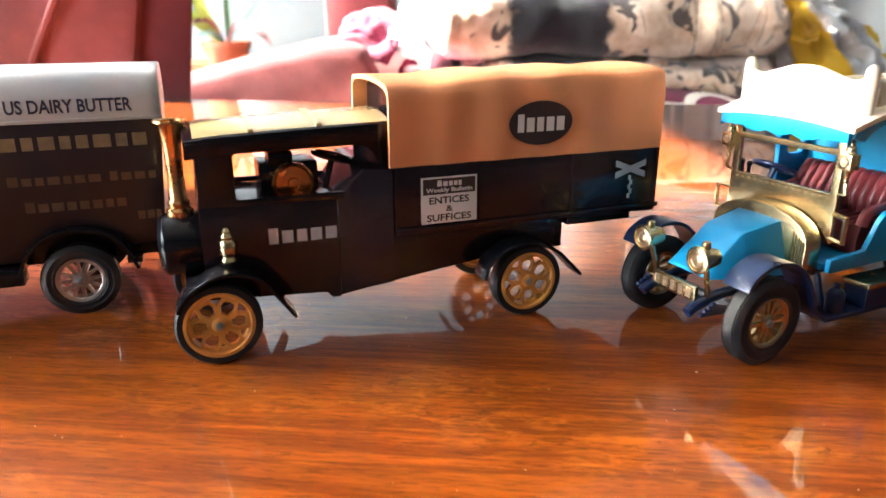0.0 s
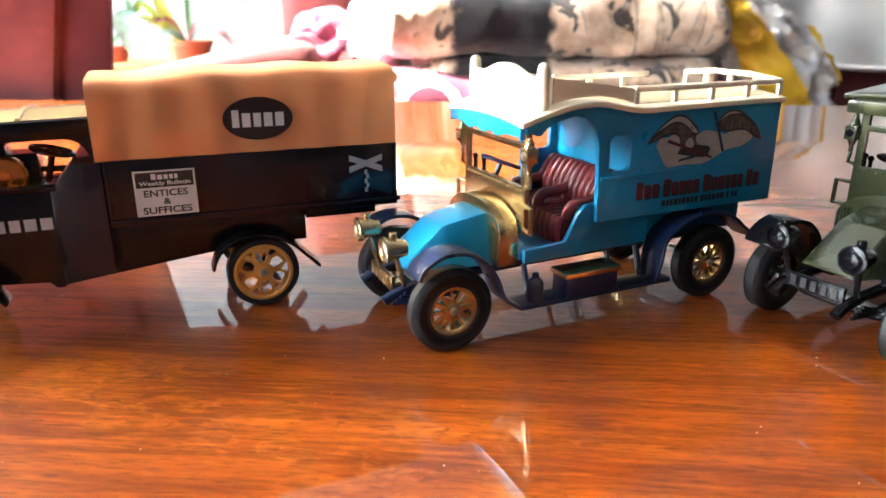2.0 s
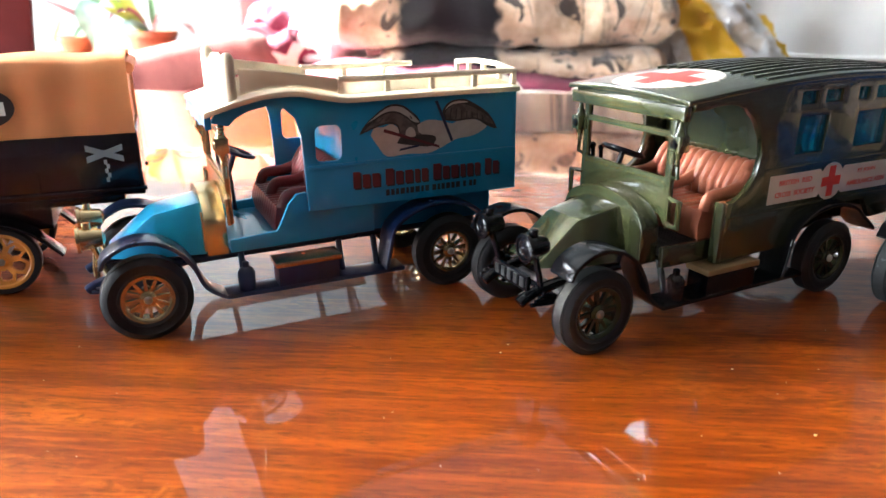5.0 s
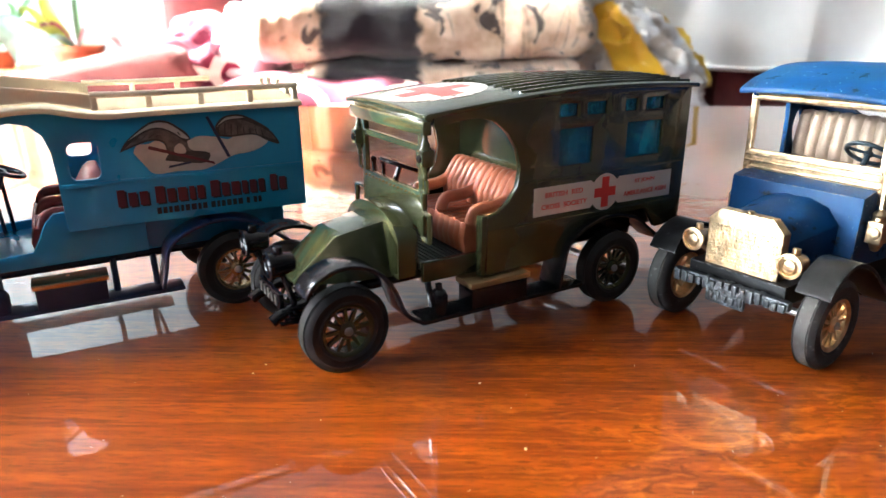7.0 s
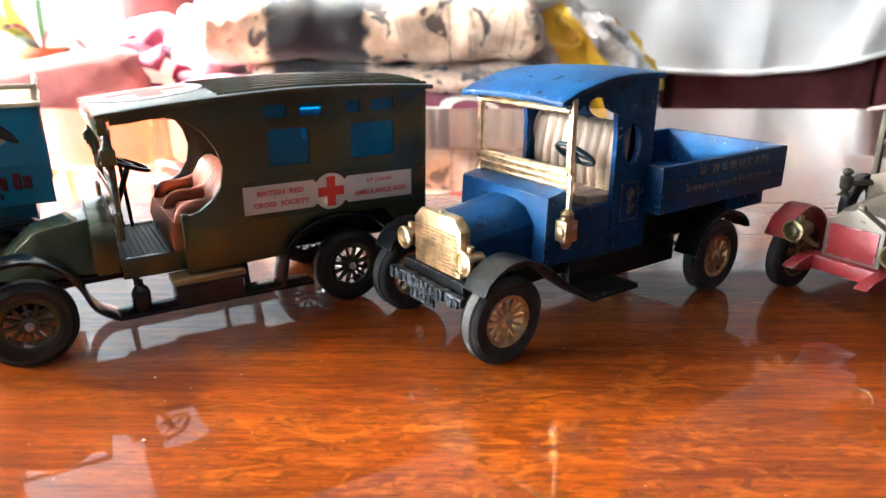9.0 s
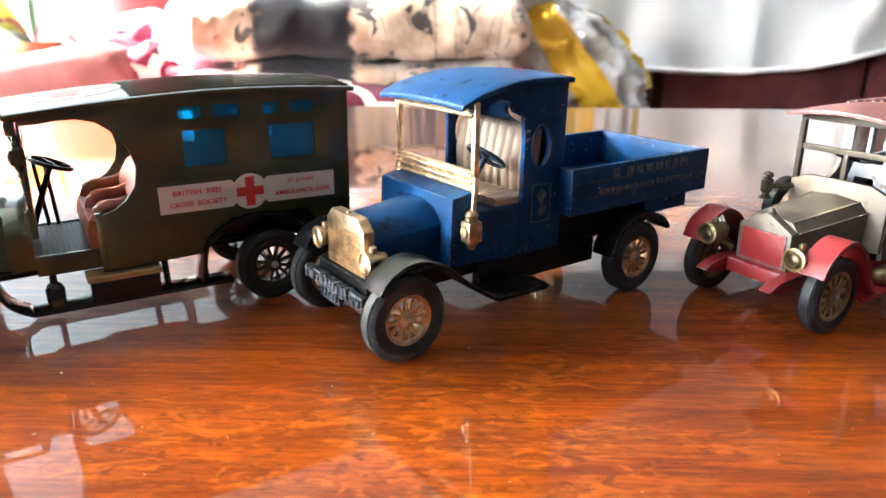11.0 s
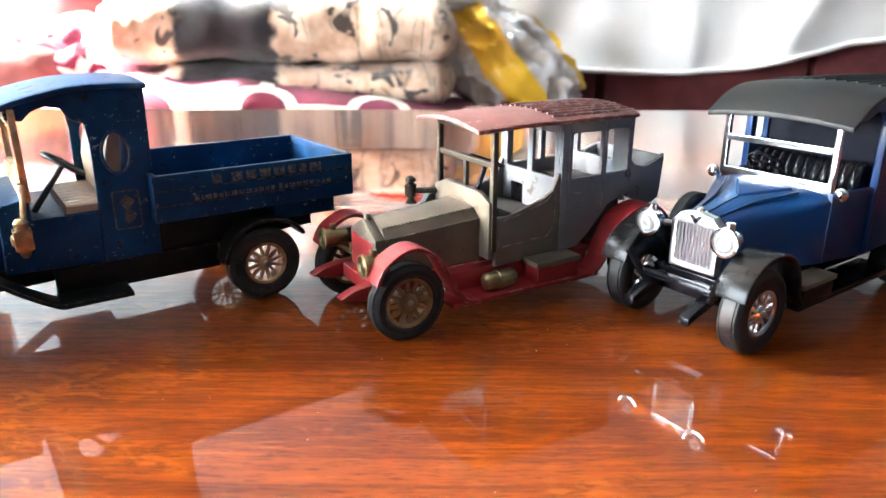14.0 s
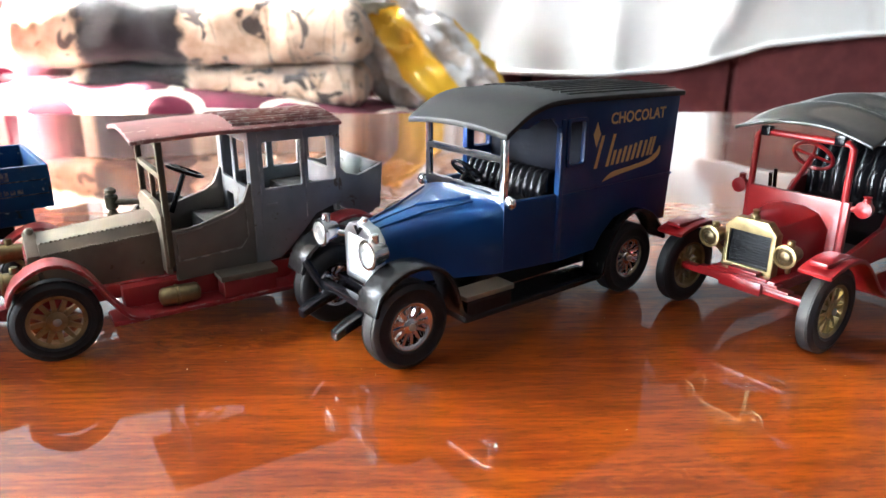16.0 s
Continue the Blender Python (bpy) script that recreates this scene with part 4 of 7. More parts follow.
def french_van(car, wb, r, c):
    """The parts that both vans share; c names the finishes."""
    paint, trim, metal = c["paint"], c["trim"], c["metal"]
    four_wheels(car, wb, r, 5.6, 12, c["wheel"], tyre=RUBBER, notch=c.get("notch", False))
    bm = B()
    for s in (-1, 1):
        tube(bm, smooth_line([(-12.5, 7.5 * s, 10.5), (-9, 7.5 * s, 12.2), (0, 7.5 * s, 13.8), (20, 7.5 * s, 14.8), (88, 7.5 * s, 15.6)], 4), 1.3, 8)
    box(bm, 12, 90, -8, 8, 14.2, 16.2)
    bit("chassis", bm, trim, car, bevel=0.2)
    for s in (-1, 1):
        bm = B()
        for k in range(4):
            tube(bm, smooth_line([(-11.5 + k, 10.5 * s, 11 + 0.7 * k), (-3, 10.8 * s, 12.2 + 0.3 * k - 1.4), (8 - k, 10.5 * s, 11.4 + 0.7 * k)], 3), 0.5, 6)
        bit("leaf_spring", bm, trim, car, bevel=0)
        bit("front_wing", plate(B(), sheet(smooth_line([(-9.2, 19.4), (-7.4, 22.2), (-2.5, 24.6), (3.5, 24.2), (8.2, 21.2), (11.2, 16.8), (13.4, 11.6), (17.6, 8.6)], 4), 1.0), s * 20.4, s * 13.2), trim, car, bevel=0.4)
        bit("running_board", plate(B(), sheet([(17.2, 8.6), (63, 8.6)], 1.1), s * 20, s * 13.2), trim, car, bevel=0.25)
        bit("rear_wing", plate(B(), sheet(smooth_line([(wb - 19.5, 8.7), (wb - 18.5, 13), (wb - 16.8, 19.5), (wb - 11, 23.6), (wb - 3, 25.2), (wb + 5, 23.6), (wb + 10, 20.2), (wb + 15, 16.4)], 4), 1.0), s * 20.6, s * 12.8), trim, car, bevel=0.4)
        for px in (22.5, 47.5, 57):
            bit("board_bracket", rod(B(), (px, 15 * s, 8), (px, 12 * s, 16), 0.8, seg=8), trim, car, bevel=0)
        if s < 0:
            bx_ = bit("tool_box", box(B(), 29.8, 45.2, -20.2, -14.2, 8.6, 13.6), trim, car, bevel=0.3)
            bit("lid", box(B(), 29.2, 45.8, -20.7, -13.8, 13.6, 15.0), c["lid"], bx_, bevel=0.3)
            bit("gas_bottle", lathe(B(), [(2.0, 8.6), (2.1, 12.8), (1.5, 14.0), (0.8, 14.4), (0.8, 15.6), (0, 15.8)], Matrix.Translation((22.5, -17.6, 0)), 18), trim, car, bevel=0)
        # lamps, brackets beside the screen
        drum_lamp(car, -12.8, 8.9 * s, 23.6, 3.1, 6.0, c["lamp"], c["lens"], (-7.5, 8.2 * s, 14))
        lantern(car, 20.0, 16.6 * s, 44.0, 0.95, c["lantern"], c["lens"])
        bm = B()
        tube(bm, [(20.2, 16.6 * s, 39), (20.2, 16.9 * s, 36.5), (20.2, 15 * s, 36.2)], 0.5, 6)
        tube(bm, [(20.4, 14.8 * s, 31.6), (19.8, 18.6 * s, 31.6), (19.8, 18.6 * s, 25.8), (20.4, 14.8 * s, 25.8)], 0.65, 6)
        bit("lamp_bracket", bm, metal, car, bevel=0)
    bit("front_axle", tube(B(), [(0, -14, 9.5), (0, -8, 8.4), (0, 8, 8.4), (0, 14, 9.5)], 1.0, 8), trim, car, bevel=0)
    bit("number_plate", box(B(), -10.4, -9.4, -7.2, 6.6, 12.6, 16.2), c["plate"], car, bevel=0.15)
    for k in range(5):
        bit("plate_bar", box(B(), -10.7, -10.35, -6.0 + 2.5 * k, -4.6 + 2.5 * k, 13.3, 15.5), c["plate_bar"], car, bevel=0)
    # sloping bonnet, radiator behind it
    rows = [(-6.6, 17.2, 17.9, 6.6, 5.6), (3.4, 16.6, 26.2, 9.0, 5.5), (4.6, 16.6, 26.6, 9.1, 5.6), (15.2, 16.2, 28.6, 10.2, 6.4)]
    bit("bonnet", loft(B(), [[(x, -w, zb), (x, -t, zt), (x, 0, zt + 0.25), (x, t, zt), (x, w, zb)] for x, zb, zt, w, t in rows]), paint, car, bevel=0.55, sharp=28)
    arch = [(-13.8, 16.8), (13.8, 16.8), (13.8, 24.5)] + arc(0, 24.5, 13.8, 10, 170, 14, 7.0) + [(-13.8, 24.5)]
    rad = bit("radiator", plate(B(), arch, 14.6, 19.6, "x"), metal, car, bevel=0.5)
    for s in (-1, 1):
        for k in range(5):
            bit("fin", box(B(), 14.2, 14.8, s * (10.2 + 0.75 * k) - 0.2, s * (10.2 + 0.75 * k) + 0.2, 18, 27.0 - 0.45 * k), metal, rad, bevel=0)
    frame_out = [(-15.2, 24.5), (-15.2, 49.6), (15.2, 49.6), (15.2, 24.5), (12.5, 27.5), (0, 30.5), (-12.5, 27.5)]
    ws = bit("windscreen_frame", plate(B(), frame_out, 20.0, 21.3, "x", [[(-13.3, 36), (13.3, 36), (13.3, 44.6), (-13.3, 44.6)], [(-13.3, 46), (13.3, 46), (13.3, 48.6), (-13.3, 48.6)]]), metal, car, bevel=0.25)
    bm = B()
    for k in range(15):
        ball(bm, (19.95, -13 + 26 * k / 14, 34.9), 0.32, seg=6)
    bit("rivet", bm, metal, ws, bevel=0)
    # cab floor, seat, controls
    bit("cab_floor", box(B(), 19.6, 50, -14.8, 14.8, 18.2, 19.8), c.get("floor", paint), car, bevel=0.2)
    if "floor" in c:
        for k in range(9):
            bit("floor_rib", box(B(), 21.4 + 1.2 * k, 22.0 + 1.2 * k, -14.4, 14.4, 19.8, 20.1), c["floor"], car, bevel=0)
    seat = bit("seat", tufted_base(B(), 31.5, 45, -14.2, 14.2, 20, 26.8, 12), c["seat"], car, bevel=0)
    bit("seat_back", tufted_back(B(), 43.2, 46.4, -14.2, 14.2, 26, 36.6, 12, 2.4), c["seat"], seat, bevel=0)
    for y in (-13.4, 0.0, 13.4):
        bm = tube(B(), smooth_line([(33.5, y, 26.6), (35, y, 29.6), (40, y, 30.0), (44, y, 31.4), (46, y, 34.5)], 4), 1.5, 10)
        bit("arm_rest", bm, c["seat"], seat, bevel=0)
    steering(car, (26.5, 7.5, 37.5), (20.5, 7.5, 22), 5.0, c["control"])
    bm = B()
    for k in (0, 1):
        rod(bm, (24 + 2.2 * k, 14.2, 19), (22.6 + 2.6 * k, 14.2, 38 - k), 0.55, seg=6)
        ball(bm, (22.6 + 2.6 * k, 14.2, 38.2 - k), 0.8, seg=8)
    bit("brake_lever", bm, c["control"], car, bevel=0)


CYAN = surface("sky_blue_enamel", (0.004, 0.26, 0.52), 0.28, coat=0.4, var=0.06, size=0.02)
NAVY = surface("navy_plastic", (0.007, 0.018, 0.06), 0.28, coat=0.3, var=0.15, size=0.01)
CREAM = surface("cream_plastic", (0.82, 0.72, 0.56), 0.42, var=0.05, size=0.02)
RED_SEAT = surface("dark_red_plastic", (0.19, 0.026, 0.03), 0.38, coat=0.3, var=0.15, size=0.01)
INK_RED = surface("dark_red_print", (0.10, 0.013, 0.022), 0.4, var=0.1)
INK_BLACK = surface("black_print", (0.015, 0.015, 0.02), 0.4, var=0.1)
INK_SIGN = surface("pale_gold_print", (0.40, 0.29, 0.17), 0.4, var=0.1)
INK_CLOUD = surface("pale_grey_print", (0.46, 0.43, 0.41), 0.4, var=0.1, size=0.004)
INK_BROWN = surface("grey_brown_print", (0.10, 0.085, 0.08), 0.4, var=0.4, size=0.002)

UNIT[0], DROP[0] = 0.001 * 1, 0.4
van = car_at("pencil_delivery_van", (0.0968, 0.1636), 26.2, "sky-blue toy delivery van, cream railed roof, gold lamps, navy wings", "toy van")
french_van(van, 76.9, 10.0, dict(paint=CYAN, trim=NAVY, metal=GOLD, wheel=GOLD, lid=GOLD, lamp=GOLD, lantern=GOLD, plate=GOLD, plate_bar=GOLD_ROUGH, seat=RED_SEAT, control=NAVY, lens=GOLD_ROUGH))
for s in (-1, 1):
    y0, y1 = sorted((s * 18.0, s * 16.6))
    low = [(19.6, 18.0), (56, 18.6), (56, 26.4), (39, 26.4), (38.8, 30.8), (36.4, 30.6), (34.2, 28.4), (32.6, 25), (31.0, 22.0), (19.6, 21.2)]
    bit("sill_panel", plate(B(), low, *sorted((s * 17.0, s * 15.6))), CYAN, van, bevel=0.3)
    top = [(p[0], p[1] - 1.0) for p in E_ROOF if p[0] > 18][::-1]
    side = [(39.0, 26.2), (97.2, 25.8), (96.8, 52.4)] + top + [(18.0, 49.2), (21.8, 48.2), (23.5, 49.8), (26.5, 51.3), (31, 52.2), (34.5, 51.4), (37, 49.0), (38.2, 45), (38.6, 38)]
    bit("side_panel", plate(B(), side, y0, y1, "y", [rrect(41.4, 47.9, 38.0, 46.8, 1.6)]), CYAN, van, bevel=0.35)
    bit("moulding", box(B(), 39.2, 96.8, *sorted((s * 18.35, s * 17.9)), 36.4, 37.4), CYAN, van, bevel=0.12)
bit("bulkhead", plate(B(), [(-16.6, 19.8), (16.6, 19.8), (16.6, 52), (-16.6, 52)], 49.6, 50.8, "x"), CYAN, van, bevel=0.2)
bit("rear_door", box(B(), 95.4, 96.6, -16.6, 16.6, 26, 52.3), CYAN, van, bevel=0.2)
bit("van_floor", box(B(), 50.8, 92, -13, 13, 17.6, 26.2), CYAN, van, bevel=0.3)
roof = bit("roof", crown_roof(B(), E_ROOF, 18.9, 1.4, 1.3), CREAM, van, bevel=0.3)
bit("roof_rib", roof_ribs(B(), sub_line(E_ROOF, 25, 96), [-15 + 1.25 * k for k in range(25)], 18.9, 1.4, 0.22, 0.28), CREAM, roof, bevel=0)
bm = B()
scallop = [(-17.6, 51.4), (17.6, 51.4), (17.6, 47.6)] + [(17.6 - 35.2 * k / 40, 48.2 - (0.9 * abs(math.sin(math.pi * k / 8)) if 8 < k < 32 else 0)) for k in range(41)] + [(-17.6, 47.6)]
plate(bm, scallop, 16.8, 18.2, "x")
bit("fascia", bm, CYAN, van, bevel=0.2)
sign_line = [(-14.6, 61.2), (-12, 60.6), (-8, 61.6), (-3, 63.0), (3, 63.0), (8, 61.6), (12, 60.6), (14.6, 61.2)]
sign = bit("roof_sign", plate(B(), [(14.6, 54.0), (-14.6, 54.0)] + smooth_line(sign_line, 3), 22.6, 23.8, "x"), CREAM, roof, bevel=0.2)
for s in (-1, 1):
    bit("sign_post", lathe(B(), [(1.5, 52.8), (1.5, 62.0), (1.3, 63.2), (0.7, 63.9), (0, 64.1)], Matrix.Translation((23.2, 16 * s, 0)), 16), CREAM, roof, bevel=0)
rnd = random.Random(4)
for y0, y1 in ((-12.2, -1.4), (0.4, 12.4)):
    y = y0
    k = 0
    while y < y1 - 0.8:
        w = rnd.uniform(1.0, 1.5)
        bit("letter_bar", box(B(), 22.5, 22.6, y, min(y + w, y1), 56.8, 59.6 if k == 0 else 59.0), INK_SIGN, sign, bevel=0)
        y += w + 0.5
        k += 1
for s in (-1, 1):
    side_board = [(25.2, 55.2), (30.4, 56.2), (38, 56.4), (44, 55.2), (48.2, 54.2), (48.2, 57.5), (40, 58.8), (30, 60.2), (25.2, 60.6)]
    bit("side_board", plate(B(), side_board, *sorted((s * 17.4, s * 16.6))), CREAM, roof, bevel=0.2)
    end = 96.5 if s < 0 else 80
    rail = bit("rail", tube(B(), smooth_line([(48, 17.2 * s, 57.4), (60, 17.2 * s, 57.2), (80, 17.2 * s, 57.4), (end, 17.2 * s, 57.4)], 3), 0.75, 8), CREAM, roof, bevel=0)
    for px in (48.6, 60.5, 72.5, 84.5, 96.2):
        if px <= end:
            bit("post", box(B(), px - 0.7, px + 0.7, *sorted((s * 17.7, s * 16.7)), 53.8, 57.4), CREAM, roof, bevel=0.2)
bit("rail", tube(B(), [(96.5, -17.2, 57.4), (97, -6, 58.4), (97, 6, 58.4), (96.5, 17.2, 57.4)], 0.75, 8), CREAM, roof, bevel=0)
for y in (-9, 0, 9, 17):
    bit("post", box(B(), 96.0, 97.2, y - 0.7, y + 0.7, 54.0, 57.9), CREAM, roof, bevel=0.2)
bars(van, [3, 5, 6, 2], 50.8, 92.2, 30.2, 34.4, -18.06, INK_BLACK, "letter_bar", seed=5)
bars(van, [3, 5, 6, 2], 50.4, 91.8, 30.6, 34.8, -18.10, INK_RED, "letter_bar", seed=5)
bars(van, [9, 6, 1, 2], 59, 85, 27.8, 29.4, -18.05, INK_BLACK, "letter_bar", False, 9)


def print_shape(name, line, depth, material, n=3):
    decal(van, name, smooth_line(line + line[:1], n)[:-1], depth, material)


INK_LINE = surface("brown_black_print", (0.035, 0.03, 0.03), 0.4, var=0.3, size=0.002)
print_shape("cloud_print", [(55.4, 43.5), (56.5, 45.3), (58.9, 45.3), (61, 46), (63.3, 44.7), (66.2, 44.9), (71.3, 45.6), (74.4, 45.9), (77.8, 44.9), (80.1, 45.9), (84.1, 45.6), (87.9, 44),
                            (86.5, 42.4), (83.1, 41.2), (79, 40.8), (74.3, 38.8), (70.6, 37.8), (65.1, 38.1), (59.7, 37.9), (57.3, 40.6)], -18.04, INK_CLOUD)
print_shape("wing_print", [(52.4, 43.8), (54.4, 46.6), (59.6, 50.4), (63.4, 50.6), (66.2, 48.9), (68.6, 46.4), (69, 41.8), (65.5, 40.5), (63.3, 42.3), (62.5, 45.2), (60.2, 46.0), (57.4, 45.5)], -18.07, INK_LINE)
print_shape("wing_print", [(75.4, 45.9), (75, 48.4), (77, 50.5), (80, 51), (82.8, 50.4), (88.2, 47), (91, 42.8), (88.1, 43.6), (85, 45.4), (81.9, 45.6), (78.7, 45.4)], -18.07, INK_LINE)
print_shape("feather_print", [(53.6, 44.6), (57, 47.3), (60.7, 48.7), (63.8, 48), (66.4, 46), (68.2, 44.2), (68.4, 42), (65.5, 41), (63.5, 42.6), (62.8, 45.6), (60.2, 46.5), (57.4, 46)], -18.10, INK_BROWN)
print_shape("feather_print", [(76, 46.3), (76, 48.2), (78.5, 49.7), (82, 49.4), (85.4, 47.8), (88, 46.3), (90, 43.8), (85, 45.8), (81.9, 46), (78.7, 45.9)], -18.10, INK_BROWN)
print_shape("band_print", [(54.4, 46.4), (59.7, 49.9), (63.3, 50.1), (65.9, 48.5), (68.4, 46.0), (66.8, 46.2), (64.9, 47.7), (62.3, 49), (59.1, 48.8)], -18.10, INK_CLOUD)
print_shape("band_print", [(75.5, 48.4), (77.3, 50.1), (79.9, 50.6), (82.3, 50.1), (78, 49.8)], -18.13, INK_CLOUD)
for k in range(7):
    decal(van, "feather_line", [(55.6 + 1.7 * k, 46.2 + 0.25 * k), (55.9 + 1.7 * k, 46.2 + 0.25 * k), (57.6 + 1.5 * k, 47.7 - 0.1 * k * k / 4), (57.3 + 1.5 * k, 47.7 - 0.1 * k * k / 4)], -18.13, INK_LINE)
    decal(van, "feather_line", [(77.0 + 1.6 * k, 46.0 - 0.05 * k * k / 2), (77.3 + 1.6 * k, 46.0 - 0.05 * k * k / 2), (77.6 + 1.5 * k, 49.0 - 0.4 * k), (77.3 + 1.5 * k, 49.0 - 0.4 * k)], -18.13, INK_LINE)
print_shape("body_print", [(62.3, 41), (63.8, 42.7), (68.8, 42.8), (73, 41.9), (71.8, 39.6), (67.5, 40)], -18.13, INK_LINE)
print_shape("chest_print", [(67.9, 45.2), (70.1, 46.2), (72.7, 46.2), (74.7, 45.4), (73.2, 43.8), (70.5, 42.8), (68.4, 43.3)], -18.13, INK_CLOUD)
print_shape("head_print", [(64.8, 44.1), (66, 44.9), (67.1, 44.1), (67.3, 42.4), (64.8, 42.7)], -18.16, INK_CLOUD)
decal(van, "pencil_print", [(58.7, 44.1), (74.1, 38.9), (73.9, 39.6), (59.0, 44.9)], -18.16, INK_RED)
decal(van, "pencil_print", [(72.8, 50.9), (73.6, 51.0), (78.1, 40.5), (77.3, 40.4)], -18.16, NAVY)
decal(van, "pencil_print", [(62.8, 39.0), (68.3, 39.7), (68.3, 40.3), (63.1, 39.6)], -18.16, NAVY)

OLIVE = surface("olive_enamel", (0.036, 0.043, 0.018), 0.22, coat=0.9, var=0.1, size=0.02)
TAN_SEAT = surface("tan_plastic", (0.40, 0.125, 0.07), 0.36, coat=0.3, var=0.15, size=0.01)
INK_WHITE = surface("off_white_print", (0.62, 0.58, 0.56), 0.4, var=0.05)
INK_SCARLET = surface("red_print", (0.62, 0.035, 0.03), 0.4, var=0.08)
BLUE_PANE = thin_glass("blue_tinted_plastic", (0.05, 0.78, 1.0))
TAN_LID = surface("tan_lid", (0.34, 0.22, 0.10), 0.4, metal=0.3, var=0.2, size=0.008)

PLATE_GREY = surface("grey_plate_print", (0.03, 0.03, 0.03), 0.4, var=0.2, size=0.003)
UNIT[0], DROP[0] = 0.001 * 1.04, 0.6
amb = car_at("army_ambulance", (0.1979, 0.1578), 28.0, "olive-green toy ambulance with blue windows and red crosses", "toy ambulance")
french_van(amb, 74.0, 9.5, dict(paint=OLIVE, trim=BLACK, metal=OLIVE, wheel=OLIVE, lid=TAN_LID, lamp=BLACK, lantern=OLIVE, plate=BLACK, plate_bar=PLATE_GREY, seat=TAN_SEAT, control=BLACK, lens=BLACK, notch=True, floor=RUBBER))
A_TOP = [(p[0], p[1] - 0.9) for p in A_ROOF if p[0] > 20.5][::-1]
SMALL = [(53.7, 59.0), (62.0, 68.0), (74.0, 78.0), (81.0, 87.2)]
for s in (-1, 1):
    side = ([(34.0, 15.4), (56, 16.2), (60.5, 20), (64, 24.5), (84, 24.5), (88, 19), (96.4, 19.4), (96.8, 54.6)] + A_TOP + [(21.0, 52.2), (21.0, 50.6)]
            + [(24.6, 50.8), (28, 51.3), (32, 51.4), (36, 50.4), (39.6, 47.6), (42.2, 43.6), (43.2, 39.4), (42.4, 35), (40, 31.8), (37, 29.8), (34.6, 29.2)])
    holes = [rrect(54.2, 64.2, 38.6, 47.2, 0.4, 2), rrect(75.2, 87.2, 38.6, 47.2, 0.4, 2)] + [rrect(a, b, 50.0, 52.9, 0.3, 2) for a, b in SMALL]
    bit("side_panel", plate(B(), side, *sorted((s * 18.8, s * 17.4)), "y", holes), OLIVE, amb, bevel=0.3)
    for a, b, z0, z1 in [(54.0, 64.4, 38.4, 47.4), (75.0, 87.4, 38.4, 47.4)] + [(a - 0.2, b + 0.2, 49.8, 53.1) for a, b in SMALL]:
        bit("window_pane", box(B(), a, b, *sorted((s * 18.3, s * 17.2)), z0, z1), BLUE_PANE, amb, "blue tinted window pane", bevel=0.3).visible_shadow = False
    for z in (25.8, 35.6):
        bit("moulding", box(B(), 43.5 if z > 30 else 34.6, 96.4, *sorted((s * 19.05, s * 18.7)), z, z + 0.5), OLIVE, amb, bevel=0.08)
    bit("door_pillar", box(B(), 33.0, 34.6, *sorted((s * 18.9, s * 16.4)), 15.4, 29.6), OLIVE, amb, bevel=0.3)
    bit("sill", box(B(), 19.6, 34.4, *sorted((s * 15.8, s * 14.4)), 15.6, 20.4), OLIVE, amb, bevel=0.3)
bit("bulkhead", plate(B(), [(-17.4, 19.8), (17.4, 19.8), (17.4, 53), (-17.4, 53)], 49.6, 50.6, "x"), OLIVE, amb, bevel=0.2)
bit("rear_door", box(B(), 95.4, 96.6, -17.4, 17.4, 19.4, 54.6), OLIVE, amb, bevel=0.2)
bit("van_floor", box(B(), 50.6, 95.4, -12.8, 12.8, 18.0, 24.0), BLACK, amb, bevel=0.2)
roof = bit("roof", crown_roof(B(), A_ROOF, 19.8, 1.0, 1.1), OLIVE, amb, bevel=0.3)
bit("roof_rib", roof_ribs(B(), sub_line(A_ROOF, 44, 98), [-16.5 + 3.3 * k for k in range(11)], 19.8, 1.0, 0.4, 0.4), OLIVE, roof, bevel=0)
bit("fascia", box(B(), 18.4, 20.6, -18.6, 18.6, 48.6, 51.7), OLIVE, amb, bevel=0.5)
bit("fascia_shelf", box(B(), 19.6, 22.0, -18.0, 18.0, 51.4, 53.0), OLIVE, amb, bevel=0.2)


def on_roof(x, y):
    line = A_ROOF
    return float(np.interp(x, [p[0] for p in line], [p[1] for p in line])) + 1.0 * (1 - (y / 19.8) ** 2)


def roof_patch(name, cells, lift, material):
    """A print that follows the arched roof, made of small cells (x0, x1, y0, y1)."""
    bm = B()
    for x0, x1, y0, y1 in cells:
        nx, ny = max(1, round((x1 - x0) / 2)), max(1, round((y1 - y0) / 1.5))
        for i in range(nx):
            for j in range(ny):
                xa, xb = x0 + (x1 - x0) * i / nx, x0 + (x1 - x0) * (i + 1) / nx
                ya, yb = y0 + (y1 - y0) * j / ny, y0 + (y1 - y0) * (j + 1) / ny
                bm.faces.new([bm.verts.new((x, y, on_roof(x, y) + lift)) for x, y in ((xa, ya), (xb, ya), (xb, yb), (xa, yb))])
    bmesh.ops.remove_doubles(bm, verts=bm.verts, dist=1e-3)
    bmesh.ops.solidify(bm, geom=bm.faces[:], thickness=0.05)
    return bit(name, bm, material, roof, bevel=0)


def disc_cells(cx, cy, rad, n=16):
    out = []
    for k in range(n):
        y0, y1 = -rad + 2 * rad * k / n, -rad + 2 * rad * (k + 1) / n
        w = math.sqrt(max(0.01, rad * rad - ((y0 + y1) / 2) ** 2)) * 1.1
        out.append((cx - w, cx + w, cy + y0, cy + y1))
    return out


